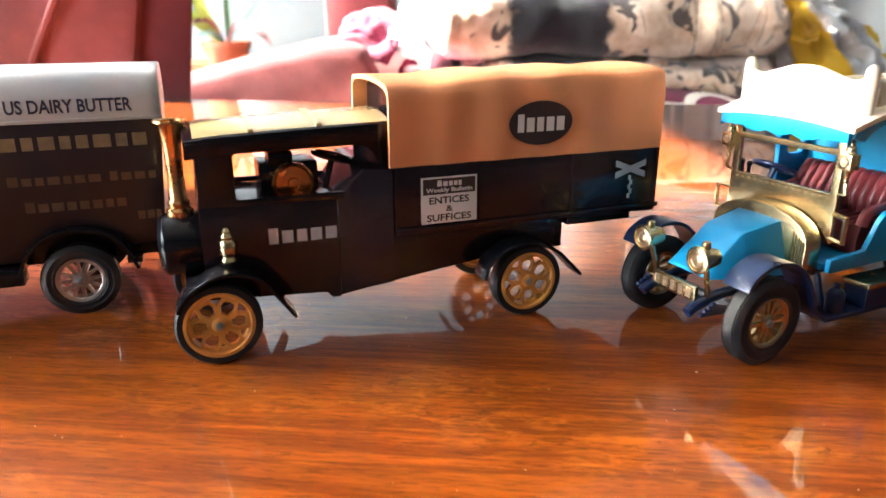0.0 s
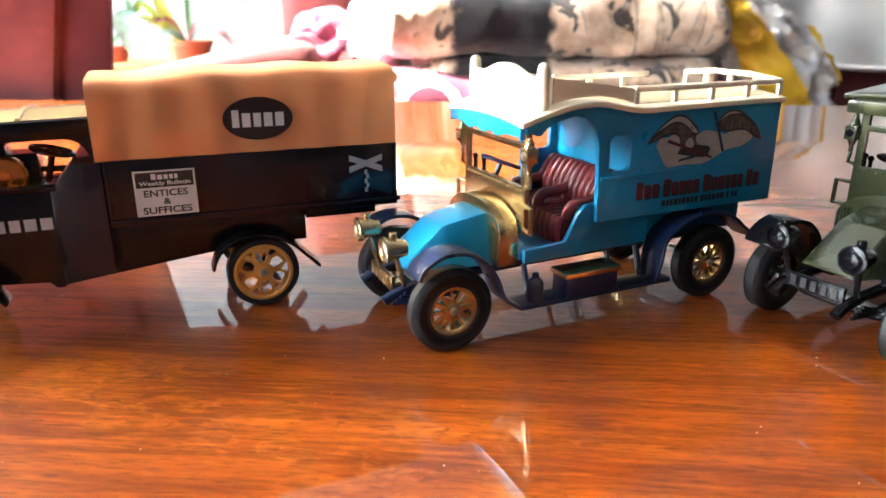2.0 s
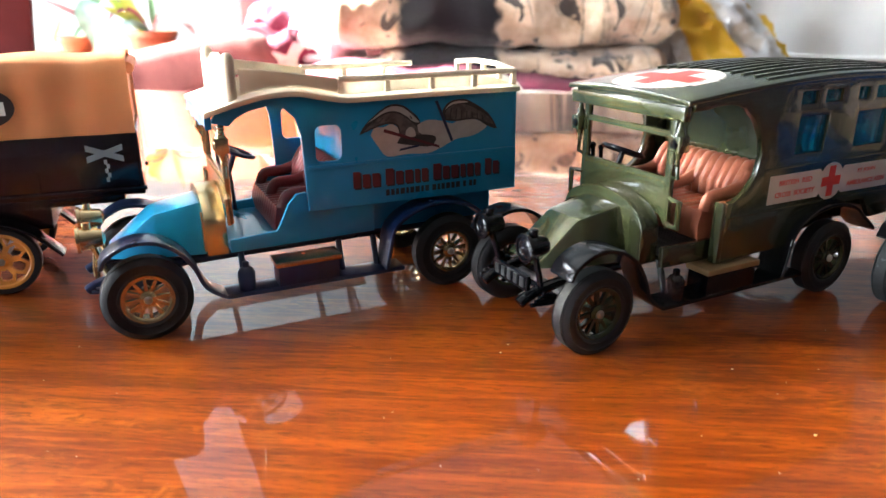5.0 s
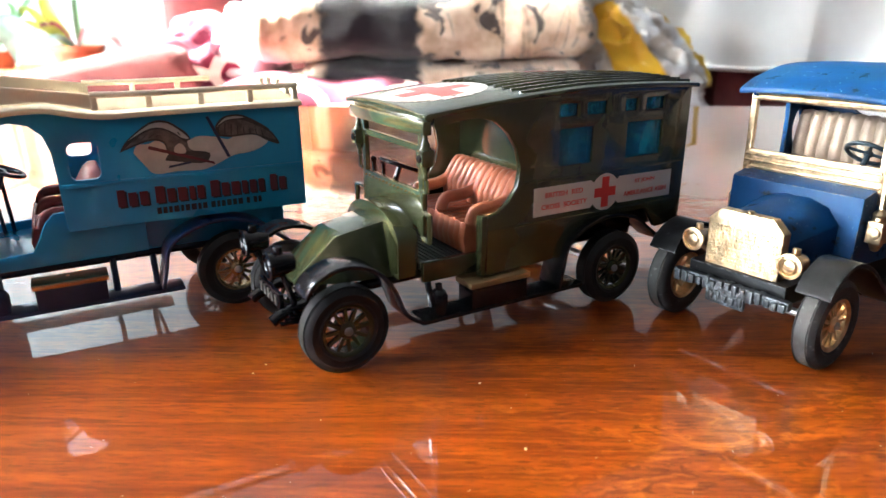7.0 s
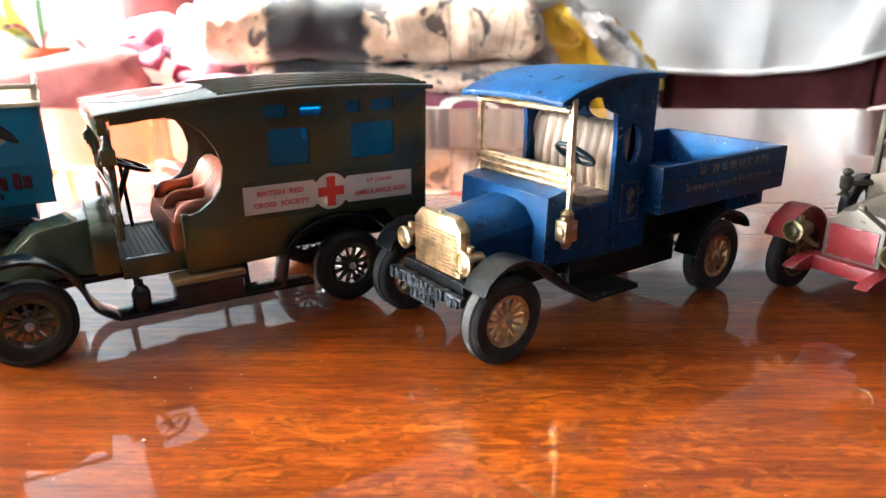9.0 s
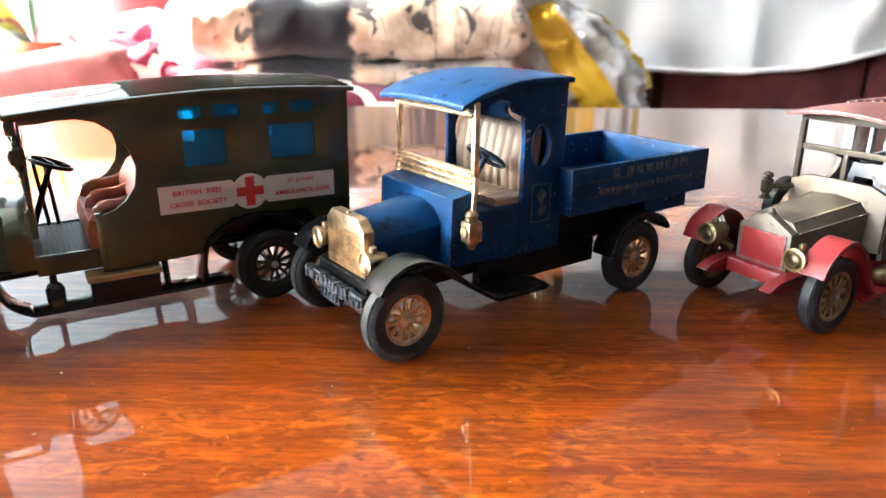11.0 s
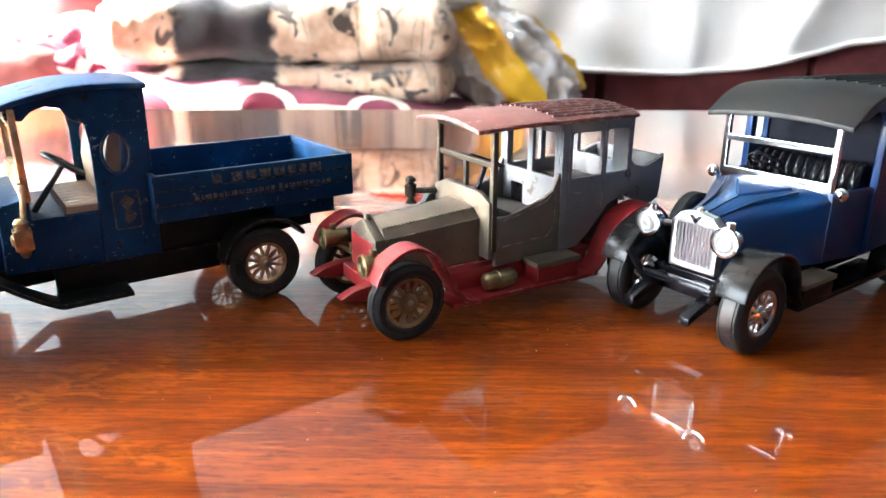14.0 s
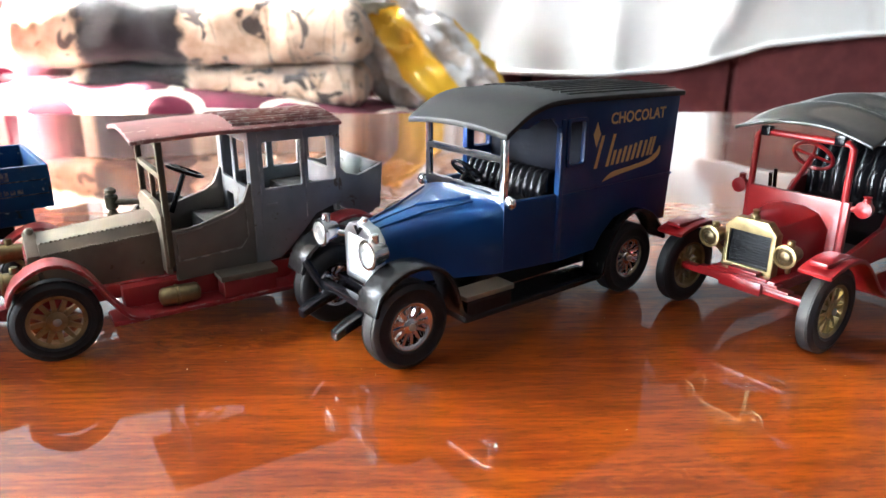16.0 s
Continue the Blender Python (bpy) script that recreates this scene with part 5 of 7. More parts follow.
roof_patch("roof_disc", disc_cells(31.5, 0.0, 11.6, 22), 0.10, INK_WHITE)
roof_patch("roof_cross", [(22.4, 40.6, -2.6, 2.6), (28.6, 34.4, -9.0, 9.0)], 0.18, INK_SCARLET)
sign_out = [(47.2, 27.4), (64.6, 27.4)] + arc(69.2, 30.8, 4.6, 215, 325, 10) + [(73.8, 27.4), (92.0, 27.2), (92.0, 34.0), (73.8, 34.2)] + arc(69.2, 30.8, 4.6, 35, 145, 10) + [(64.6, 34.2), (47.2, 34.2)]
decal(amb, "sign_panel", sign_out, -18.85, INK_WHITE, 0.08)
cr = 1.15
decal(amb, "red_cross", [(69.2 + a * cr, 30.8 + b * cr) for a, b in ((-3, -1), (-1, -1), (-1, -3.3), (1, -3.3), (1, -1), (3, -1), (3, 1), (1, 1), (1, 3.3), (-1, 3.3), (-1, 1), (-3, 1))], -18.94, INK_SCARLET)
for words, a, b, z in (("BRITISH  RED", 50.5, 62, 31.6), ("CROSS  SOCIETY", 49.5, 63.4, 28.8), ("ST JOHN", 79, 86, 31.6), ("AMBULANCE ASSN", 75.5, 90.5, 28.8)):
    lettering(amb, words, a, b, z, z + 1.25, -18.94, INK_SCARLET)

# -- steam wagon with a canvas tilt --
BROWN = surface("dark_brown_enamel", (0.010, 0.006, 0.009), 0.2, coat=0.5, spec=0.3, var=0.12, size=0.02)
CANVAS = surface("orange_tan_plastic", (0.80, 0.32, 0.13), 0.5, var=0.05, size=0.03)
ORANGE = surface("orange_plastic", (0.72, 0.30, 0.055), 0.4, var=0.08, size=0.01)
OCHRE = surface("cream_brown_gloss", (0.52, 0.40, 0.20), 0.22, coat=0.6, var=0.08, size=0.02)
COPPER = surface("copper_plating", (0.72, 0.36, 0.14), 0.26, metal=1.0, var=0.2, size=0.006)
INK_PALE = surface("white_print", (0.74, 0.72, 0.72), 0.4, var=0.04)
INK_LOGO = surface("dark_brown_print", (0.028, 0.015, 0.016), 0.4, var=0.1)


def cast_wheel(car, x, y, r, side, material, w=3.8):
    """A cast wheel of six forked spokes in a thin tyre."""
    m = wheel_frame(x, y, r, side)
    h, rr = w / 2, r * 0.80
    holes = []
    for k in range(6):
        a = 60 * k
        holes.append([(q * rr * math.cos(radians(a + d)), q * rr * math.sin(radians(a + d))) for q, d in ((0.34, -16), (0.36, 0), (0.34, 16), (0.58, 20.5), (0.74, 13), (0.76, 0), (0.74, -13), (0.58, -20.5))])
        holes.append([(q * rr * math.cos(radians(a + 30 + d)), q * rr * math.sin(radians(a + 30 + d))) for q, d in ((0.60, 0), (0.86, 14), (0.89, 0), (0.86, -14))])
    bm = plate(B(), [(rr * math.cos(2 * math.pi * k / 48), rr * math.sin(2 * math.pi * k / 48)) for k in range(48)], h - 1.5, h - 0.3, "z", holes)
    lathe(bm, [(1.7, -h), (1.7, h - 0.2), (1.2, h + 0.2), (0, h + 0.3)], Matrix(), 18)
    bmesh.ops.transform(bm, matrix=m, verts=bm.verts)
    wh = bit("wheel", bm, material, car, bevel=0)
    bit("rim", ring(B(), [(rr - 0.9, h - 0.3), (rr - 0.5, h + 0.05), (rr + 0.2, h), (rr + 0.2, -h + 0.2), (rr - 0.8, -h + 0.2)], m, 48), material, wh, bevel=0)
    bit("tyre", ring(B(), [(rr, -h), (r - 0.4, -h), (r, -h + 0.5), (r, h - 0.5), (r - 0.4, h), (rr, h)], m, 64), RUBBER, wh, bevel=0)
    bit("axle_end", lathe(B(), [(1.0, h), (0.95, h + 0.5), (0.5, h + 0.75), (0, h + 0.8)], m, 16), STEEL, wh, bevel=0)


UNIT[0], DROP[0] = 0.001 * 1.003, 0
wagon = car_at("steam_wagon", (-0.0223, 0.1598), 22.1, "brown toy steam wagon with orange-tan canvas tilt and orange wheels", "toy lorry")
for x in (0, 75.2):
    for s in (-1, 1):
        cast_wheel(wagon, x, 15.8 * s, 9.3, s, ORANGE)
    bit("axle", rod(B(), (x, -15, 9.3), (x, 15, 9.3), 0.9, seg=10), STEEL, wagon, bevel=0)
bit("cab_body", plate(B(), [(-1.6, 13), (25, 11.2), (26.4, 9.6), (28.5, 9.6), (28.5, 33.6), (-1.6, 34.6)], -11.6, 11.6), BROWN, wagon, bevel=0.35)
bm = B()
loft(bm, [[(28.4, -11.6, z0), (28.4, 11.6, z0), (28.4, 11.6, 33.6), (28.4, -11.6, 33.6)] if x < 30 else [(x, -w, z0), (x, w, z0), (x, w, 40.6), (x, -w, 40.6)] for x, w, z0 in ((28.4, 11.6, 10), (34, 14.2, 12), (40.5, 16.2, 13.5))])
bit("cab_flare", bm, BROWN, wagon, bevel=0.35)
bit("under_body", plate(B(), [(28.4, 10), (68, 14.8), (88, 15.2), (88, 24.5), (28.4, 24.5)], -11, 11), BROWN, wagon, bevel=0.3)
for s in (-1, 1):
    side = [(-1.6, 34.4), (40.2, 33.6), (40.2, 49.0), (-0.5, 47.6)]
    bit("cab_side", plate(B(), side, *sorted((s * 12.4, s * 11.2)), "y", [arc(33.2, 40.7, 5.0, -90, 90, 10, 5.2) + [(6.8, 45.6), (6.4, 45.0), (6.4, 35.9), (6.8, 35.5)]]), BLACK, wagon, bevel=0.3)
    bit("cab_corner", box(B(), -1.4, 6.0, *sorted((s * 12.3, s * 6.0)), 34.5, 47.4), BLACK, wagon, bevel=0.5)
bit("cab_back", plate(B(), [(-12, 34), (12, 34), (12, 47.8), (-12, 47.8)], 39.4, 40.4, "x"), BLACK, wagon, bevel=0.2)
ROOF_H = [(-3.2, 48.6), (2, 49.1), (20, 49.8), (41, 50.3)]
roof = bit("cab_roof", crown_roof(B(), [(x, z + 0.5) for x, z in ROOF_H], 14.2, 1.3, 3.9), BLACK, wagon, bevel=0.35)
bit("roof_panel", crown_roof(B(), [(x, z + 0.75) for x, z in sub_line(ROOF_H, -1.2, 41)], 13.0, 1.3, 0.5), OCHRE, roof, "glossy cream-brown roof panel", bevel=0.1)
for x in (10.5, 25.0):
    bit("roof_hoop", crown_roof(B(), [(x - 0.6, 50.5 + 0.03 * x), (x + 0.6, 50.5 + 0.03 * x)], 13.0, 1.3, 0.8), OCHRE, roof, bevel=0.2)
bm = B()
lathe(bm, [(3.0, -11.0), (5.6, -10.6), (6.9, -9.6), (7.2, -8.6), (7.2, 0.5)], Matrix.Translation((0, 0, 23.6)) @ Matrix.Rotation(radians(90), 4, "Y"), 32)
bit("smokebox", bm, BLACK, wagon, bevel=0.2)
bit("chimney", lathe(B(), [(2.9, 30.0), (2.9, 31.6), (2.2, 32.2), (2.4, 33.4), (1.85, 34.2), (1.75, 40), (1.95, 46), (2.7, 50.2), (3.5, 51.4), (3.4, 51.9), (2.6, 51.6), (2.2, 49)], Matrix.Translation((-5.4, 0, 0)), 28), COPPER, wagon, "polished copper chimney", bevel=0)
bit("front_frame", box(B(), -6, 4, -9.5, 9.5, 13, 16.5), BLACK, wagon, bevel=0.4)
eng = bit("engine", box(B(), 12.5, 26, -3.5, 7, 34, 41.2), BLACK, wagon, bevel=0.5)
bit("flywheel", lathe(B(), [(2.2, -1.8), (4.4, -1.6), (4.8, -1.2), (4.8, 0.2), (4.3, 0.5), (3.9, 0.0), (1.4, 0.1), (1.2, 0.8), (0, 0.9)], Matrix.Translation((19.5, -7.6, 37.2)) @ Matrix.Rotation(radians(90), 4, "X"), 28), COPPER, eng, bevel=0)
bit("valve_box", box(B(), 14.5, 20, -5.5, 1.5, 41, 44), BLACK, eng, bevel=0.3)
steering(wagon, (29.5, -3.5, 42.0), (27.5, -3.5, 34.5), 4.6, BLACK)
for s in (-1, 1):
    bit("front_wing", plate(B(), sheet(smooth_line([(-8.6, 13.6), (-6.2, 17.4), (-1, 20.6), (4, 21.2), (9.6, 19.2), (13.4, 14.4), (17.0, 9.2)], 4), 0.9), *sorted((s * 18.6, s * 11.8))), BLACK, wagon, bevel=0.35)
    bit("rear_wing", plate(B(), sheet(smooth_line([(62.4, 11.5), (64.4, 16.0), (69.5, 19.4), (76, 19.8), (82.4, 17.4), (86.6, 13.6), (90.4, 9.6)], 4), 0.9), *sorted((s * 18.6, s * 12.2))), BLACK, wagon, bevel=0.35)
    bit("side_lamp", lathe(B(), [(1.5, 22.0), (1.7, 22.6), (1.2, 23.4), (1.7, 24.2), (1.7, 26.8), (1.2, 27.4), (1.4, 28.0), (0.9, 28.8), (1.1, 29.2), (0.5, 30.0), (0, 30.1)], Matrix.Translation((3.6, 13.2 * s, 0)), 20), GOLD, wagon, bevel=0)
bed = bit("load_bed", plate(B(), [(41, 24.6), (86, 24.6), (112.6, 24.0), (112.6, 41.4), (41, 41.2)], -16.2, 16.2), BROWN, wagon, bevel=0.3)
for s in (-1, 1):
    for x in (41.3, 62.2, 87.0, 112.0):
        bit("bed_rib", box(B(), x - 0.45, x + 0.45, *sorted((s * 16.55, s * 16.1)), 25, 41), BROWN, bed, bevel=0.15)
    bit("bed_ledge", box(B(), 41, 113.2, *sorted((s * 16.9, s * 15.8)), 25.2, 26.4), BROWN, bed, bevel=0.2)
bit("bed_rail", box(B(), 88, 107, -13.5, 13.5, 21.6, 24.3), BLACK, bed, bevel=0.2)


def tilt_ring(x, inset=0.0):
    sag = 0.55 * math.cos((x - 40) * 2 * math.pi / 24.0) - 0.2
    w = 17.0 - inset + 0.25 * math.sin(x * 0.5)
    t = 59.6 - inset + 0.6 * sag + 1.4 * min(1, (x - 40) / 36)
    pts = [(-w, 41.0), (-w, 55.0), (-w + 0.25, 56.8), (-w + 1.0, t - 1.6), (-w + 2.4, t - 0.7), (-8, t - 0.1), (0, t + 0.2)]
    return [(x, a, b) for a, b in pts] + [(x, -a, b) for a, b in pts[-2::-1]]


rings = []
for k in range(37):
    x = 39.6 + 72.6 * k / 36
    rings.append(tilt_ring(x) + tilt_ring(x, 1.1)[::-1])
tilt = bit("canvas_tilt", loft(B(), rings), CANVAS, wagon, "orange-tan canvas tilt with hoop ridges", bevel=0, sharp=60)
bit("tilt_front", plate(B(), [(p[1], p[2]) for p in tilt_ring(44, 1.2)], 43.4, 44.2, "x"), BROWN, tilt, bevel=0)
bit("tilt_back", plate(B(), [(p[1], p[2]) for p in tilt_ring(111, 1.2)], 110.2, 111.4, "x"), CANVAS, tilt, bevel=0)
bit("rolled_flap", rod(B(), (112.4, -14.0, 57.6), (112.4, 14.5, 57.6), 1.6, seg=14), CANVAS, tilt, bevel=0.3)
Y = -17.45
logo = decal(wagon, "oval_badge", oval(77.0, 49.2, 8.4, 5.2, 36), Y, INK_LOGO, 0.06)
bars(wagon, [5], 70.8, 83.2, 47.2, 51.4, Y - 0.07, INK_PALE, "letter_bar", True, 3)
bars(wagon, [5], 12.6, 28.0, 24.6, 28.2, -11.65, INK_PALE, "letter_bar", True, 3)
Y = -16.6
decal(wagon, "notice_board", [(47, 26.9), (61, 26.9), (61, 38), (47, 38)], Y, INK_PALE, 0.06)
decal(wagon, "notice_head", [(47.5, 33.9), (60.5, 33.9), (60.5, 37.6), (47.5, 37.6)], Y - 0.07, INK_LOGO, 0.03)
bars(wagon, [5], 51, 57, 35.8, 37.2, Y - 0.11, INK_PALE, "letter_bar", True, 6)
lettering(wagon, "Weekly Bulletin", 48.2, 59.8, 34.1, 35.4, Y - 0.11, INK_PALE)
lettering(wagon, "ENTICES", 49, 59, 31.6, 33.3, Y - 0.07, INK_BLACK)
lettering(wagon, "&", 53.2, 54.9, 29.6, 31.1, Y - 0.07, INK_BLACK)
lettering(wagon, "SUFFICES", 48.4, 59.6, 27.4, 29.1, Y - 0.07, INK_BLACK)
INK_GREY = surface("grey_print", (0.42, 0.45, 0.47), 0.4, var=0.1)
for z0, z1 in ((37.6, 34.2), (34.4, 37.4)):
    decal(wagon, "signpost_arm", [(99.4, z0 - 0.8), (108.4, z1 - 0.8), (108.4, z1 + 0.8), (99.4, z0 + 0.8)], Y - (0.03 if z0 > 36 else 0.0), INK_GREY, 0.05)
for k in range(5):
    decal(wagon, "signpost", [(103.4 + 0.5 * (k % 2), 28.2 + 1.2 * k), (104.2 + 0.5 * (k % 2), 28.2 + 1.2 * k), (104.2 + 0.5 * (k % 2), 29.4 + 1.2 * k), (103.4 + 0.5 * (k % 2), 29.4 + 1.2 * k)], Y, INK_GREY, 0.05)

# -- dairy van, seen from its tail --
MAROON_BROWN = surface("maroon_brown_enamel", (0.020, 0.010, 0.013), 0.28, coat=0.5, var=0.12, size=0.02)
PALE_PLATE = surface("pale_silver_plating", (0.55, 0.49, 0.44), 0.32, metal=0.9, var=0.2, size=0.004)
IVORY = surface("ivory_plastic", (0.60, 0.61, 0.62), 0.36, coat=0.3, var=0.05, size=0.03)
INK_NAVY = surface("navy_print", (0.03, 0.035, 0.075), 0.4, var=0.1)
INK_GOLD = surface("dull_gold_print", (0.24, 0.17, 0.085), 0.45, var=0.2, size=0.003)
INK_FAINT = surface("faint_gold_print", (0.11, 0.062, 0.03), 0.45, var=0.2, size=0.003)
UNIT[0], DROP[0] = 0.001 * 1, 0
dairy = car_at("dairy_van", (-0.0672, 0.1867), 21.0, "maroon-brown toy dairy van with an ivory roof and spoked wheels", "toy van")
for x in (0, -74):
    for s in (-1, 1):
        wheel(dairy, x, 16.6 * s, 9.3, s, 5.6, 12, PALE_PLATE, 4.6)
    bit("axle", rod(B(), (x, -15, 9.3), (x, 15, 9.3), 0.9, seg=10), STEEL, dairy, bevel=0)
arch_cut = [(-12.5, 14.6), (-11.4, 17.6), (-6, 22.0), (0, 23.2), (6, 22.2), (11, 18.6), (13.5, 16.6)]
bit("body", plate(B(), [(-62, 14.0)] + arch_cut + [(21.4, 17.2), (24.0, 50.0), (-62, 49.2)], -15.6, 15.6), MAROON_BROWN, dairy, bevel=0.4)
bit("inner_body", box(B(), -60, 20, -11.5, 11.5, 12.5, 30), BLACK, dairy, bevel=0.3)


def dairy_ring(x, f=1.0):
    w = 15.7 * f
    pts = [(-w, 49.6), (-w, 54.8), (-w + 0.9, 57.6), (-w + 2.8, 59.8), (-w + 6, 61.2), (0, 62.0)]
    return [(x, a, b) for a, b in pts] + [(x, -a, b) for a, b in pts[-2::-1]]


bit("roof", loft(B(), [dairy_ring(-62), dairy_ring(10), dairy_ring(21.0), dairy_ring(23.4, 0.99), dairy_ring(24.2, 0.97)]), IVORY, dairy, "ivory plastic roof with rounded sides", bevel=0.3, sharp=50)
bit("roof_lip", box(B(), -62, 24.3, -15.95, -15.4, 49.0, 49.9), IVORY, dairy, bevel=0.15)
bit("bonnet", loft(B(), [bonnet_ring(-92, 15, 30, 9), bonnet_ring(-76, 15, 33, 11), bonnet_ring(-62, 15, 35, 13)]), MAROON_BROWN, dairy, bevel=0.6)
bit("cab", plate(B(), [(-76, 15), (-62, 15), (-62, 49.2), (-72, 49.2)], -15, 15), MAROON_BROWN, dairy, bevel=0.4)
for s in (-1, 1):
    bit("rear_wing", plate(B(), sheet(smooth_line([(-13.6, 12.5), (-11.6, 17.2), (-6, 21.9), (0.5, 23.0), (7, 21.8), (11.6, 17.8), (14.6, 11.2)], 4), 1.0), *sorted((s * 19.4, s * 13.5))), BLACK, dairy, bevel=0.35)
    bit("front_wing", plate(B(), sheet(smooth_line([(-86, 13), (-82, 19.5), (-75, 22.5), (-68, 20), (-63, 13.5), (-58, 9.6)], 4), 1.0), *sorted((s * 19.4, s * 13.5))), BLACK, dairy, bevel=0.35)
    bit("running_board", box(B(), -60, -12.4, *sorted((s * 19, s * 13.2)), 9.6, 13.8), BLACK, dairy, bevel=0.4)
    bit("rear_stay", box(B(), 11.6, 15.2, *sorted((s * 18.6, s * 13.8)), 12.6, 14.2), BLACK, dairy, bevel=0.2)
lettering(dairy, "US DAIRY BUTTER", -10.2, 17.6, 51.3, 54.6, -15.74, INK_NAVY)
bars(dairy, [9], -17, 20.0, 42.6, 45.8, -15.65, INK_GOLD, "letter_bar", False, 8)
bars(dairy, [7, 4], -12.6, 21.0, 34.0, 36.4, -15.65, INK_FAINT, "letter_bar", True, 9)
bars(dairy, [8], -9.8, 13.1, 27.2, 29.9, -15.65, INK_FAINT, "letter_bar", True, 11)
bars(dairy, [3], 15.5, 21.0, 23.4, 25.6, -15.65, INK_FAINT, "letter_bar", False, 2)

# -- worn blue pick-up --
BLUE_WORN = surface("worn_blue_enamel", (0.001, 0.044, 0.145), 0.4, coat=0.0, spec=0.18, var=0.25, size=0.012, wear=(0.014, 0.02, 0.03), wear_at=0.60, edge=(0.13, 0.13, 0.13), chip=(0.34, 0.42, 0.48))
BLACK_WORN = surface("dusty_black_plastic", (0.008, 0.0085, 0.0095), 0.34, var=0.4, size=0.006, wear=(0.05, 0.055, 0.06), wear_at=0.64, edge=(0.15, 0.16, 0.17), spec=0.18)
BUMPER_WORN = surface("scuffed_blue_black_casting", (0.020, 0.024, 0.030), 0.35, var=0.5, size=0.004, wear=(0.10, 0.12, 0.14), wear_at=0.55, edge=(0.20, 0.23, 0.26), bump=0.6)
BEIGE = surface("beige_plastic", (0.35, 0.27, 0.21), 0.45, var=0.1, size=0.01)
INK_WORN = surface("rubbed_gold_print", (0.13, 0.13, 0.13), 0.5, var=0.5, size=0.002, wear=(0.015, 0.04, 0.12), wear_at=0.5)
BLUE_DARK = surface("dark_blue_plastic", (0.012, 0.03, 0.045), 0.4, var=0.2, size=0.01)

UNIT[0], DROP[0] = 0.001 * 0.98, -0.4
pick = car_at("blue_pickup_truck", (0.3034, 0.1528), 32.3, "worn blue toy pick-up truck with gold radiator and black wings", "toy truck", 19.5)
four_wheels(pick, 79.0, 10.6, 6.0, 12, GOLD_ROUGH, 19.5, 5.2, tyre=RUBBER_WORN, notch=True)
bit("chassis", plate(B(), [(-6, 12.5), (24, 13.5), (98, 17), (98, 23.6), (60, 26), (40, 19), (-6, 17.5)], -12.5, 12.5), BLACK_WORN, pick, bevel=0.3)
rad_line = [(-9.4, 14.4), (9.4, 14.4), (9.6, 28.8), (6.6, 31.6), (-6.6, 31.6), (-9.6, 28.8)]
rad = bit("radiator", plate(B(), rad_line, -4.6, -1.6, "x"), GOLD_ROUGH, pick, bevel=0.5)
bm = B()
for k in range(22):
    for j in range(14):
        box(bm, -4.82, -4.55, -8.5 + 0.8 * k, -7.95 + 0.8 * k, 15.4 + 0.9 * j, 16.0 + 0.9 * j)
tagged(bit("radiator_mesh", bm, GOLD_ROUGH, rad, bevel=0), kind="stuff")
bit("radiator_cap", lathe(B(), [(1.6, 30), (1.6, 31), (0.8, 31.4), (0.8, 32), (0, 32.1)], Matrix.Translation((-3, 0, 0)), 16), GOLD_ROUGH, rad, bevel=0)


def flat_bonnet(x, w, zb, zt):
    return [(x, -w, zb), (x, -w, zt - 5), (x, -w * 0.72, zt - 1.4), (x, -w * 0.3, zt), (x, w * 0.3, zt), (x, w * 0.72, zt - 1.4), (x, w, zt - 5), (x, w, zb)]


bit("bonnet", loft(B(), [flat_bonnet(-1.8, 9.2, 17, 30.6), flat_bonnet(8, 10.2, 17, 31.8), flat_bonnet(17, 11.2, 17, 33.0)]), BLUE_WORN, pick, bevel=0.25)
bit("scuttle", plate(B(), [(15.8, 18.0), (40, 17.0), (40, 30.8), (23.4, 31.0), (23.4, 36.6), (16.6, 35.2)], -15.6, 18.0), BLUE_WORN, pick, bevel=0.5)
ws_out = [(-16.6, 35.6), (19.0, 35.6), (19.0, 57.8), (-16.6, 57.8)]
ws = bit("windscreen_frame", plate(B(), ws_out, 22.2, 23.8, "x", [[(-15.0, 41.4), (17.4, 41.4), (17.4, 54.2), (-15.0, 54.2)]]), GOLD_ROUGH, pick, bevel=0.3)
for z in (37.0, 38.6, 40.2, 54.8, 56.0, 57.2):
    bit("screen_bead", rod(B(), (22.0, -16, z), (22.0, 18.4, z), 0.45, seg=8), GOLD_ROUGH, ws, bevel=0)
PICK_ROOF = smooth_line([(17.6, 57.3), (20.6, 58.7), (25, 60.2), (35, 62.3), (45, 62.8), (53.4, 62.4)], 4)
bm = crown_roof(B(), PICK_ROOF, 18.9, 0.8, 1.4)
bmesh.ops.translate(bm, vec=(0, 1.2, 0), verts=bm.verts)
bit("roof", bm, BLUE_WORN, pick, bevel=0.5)
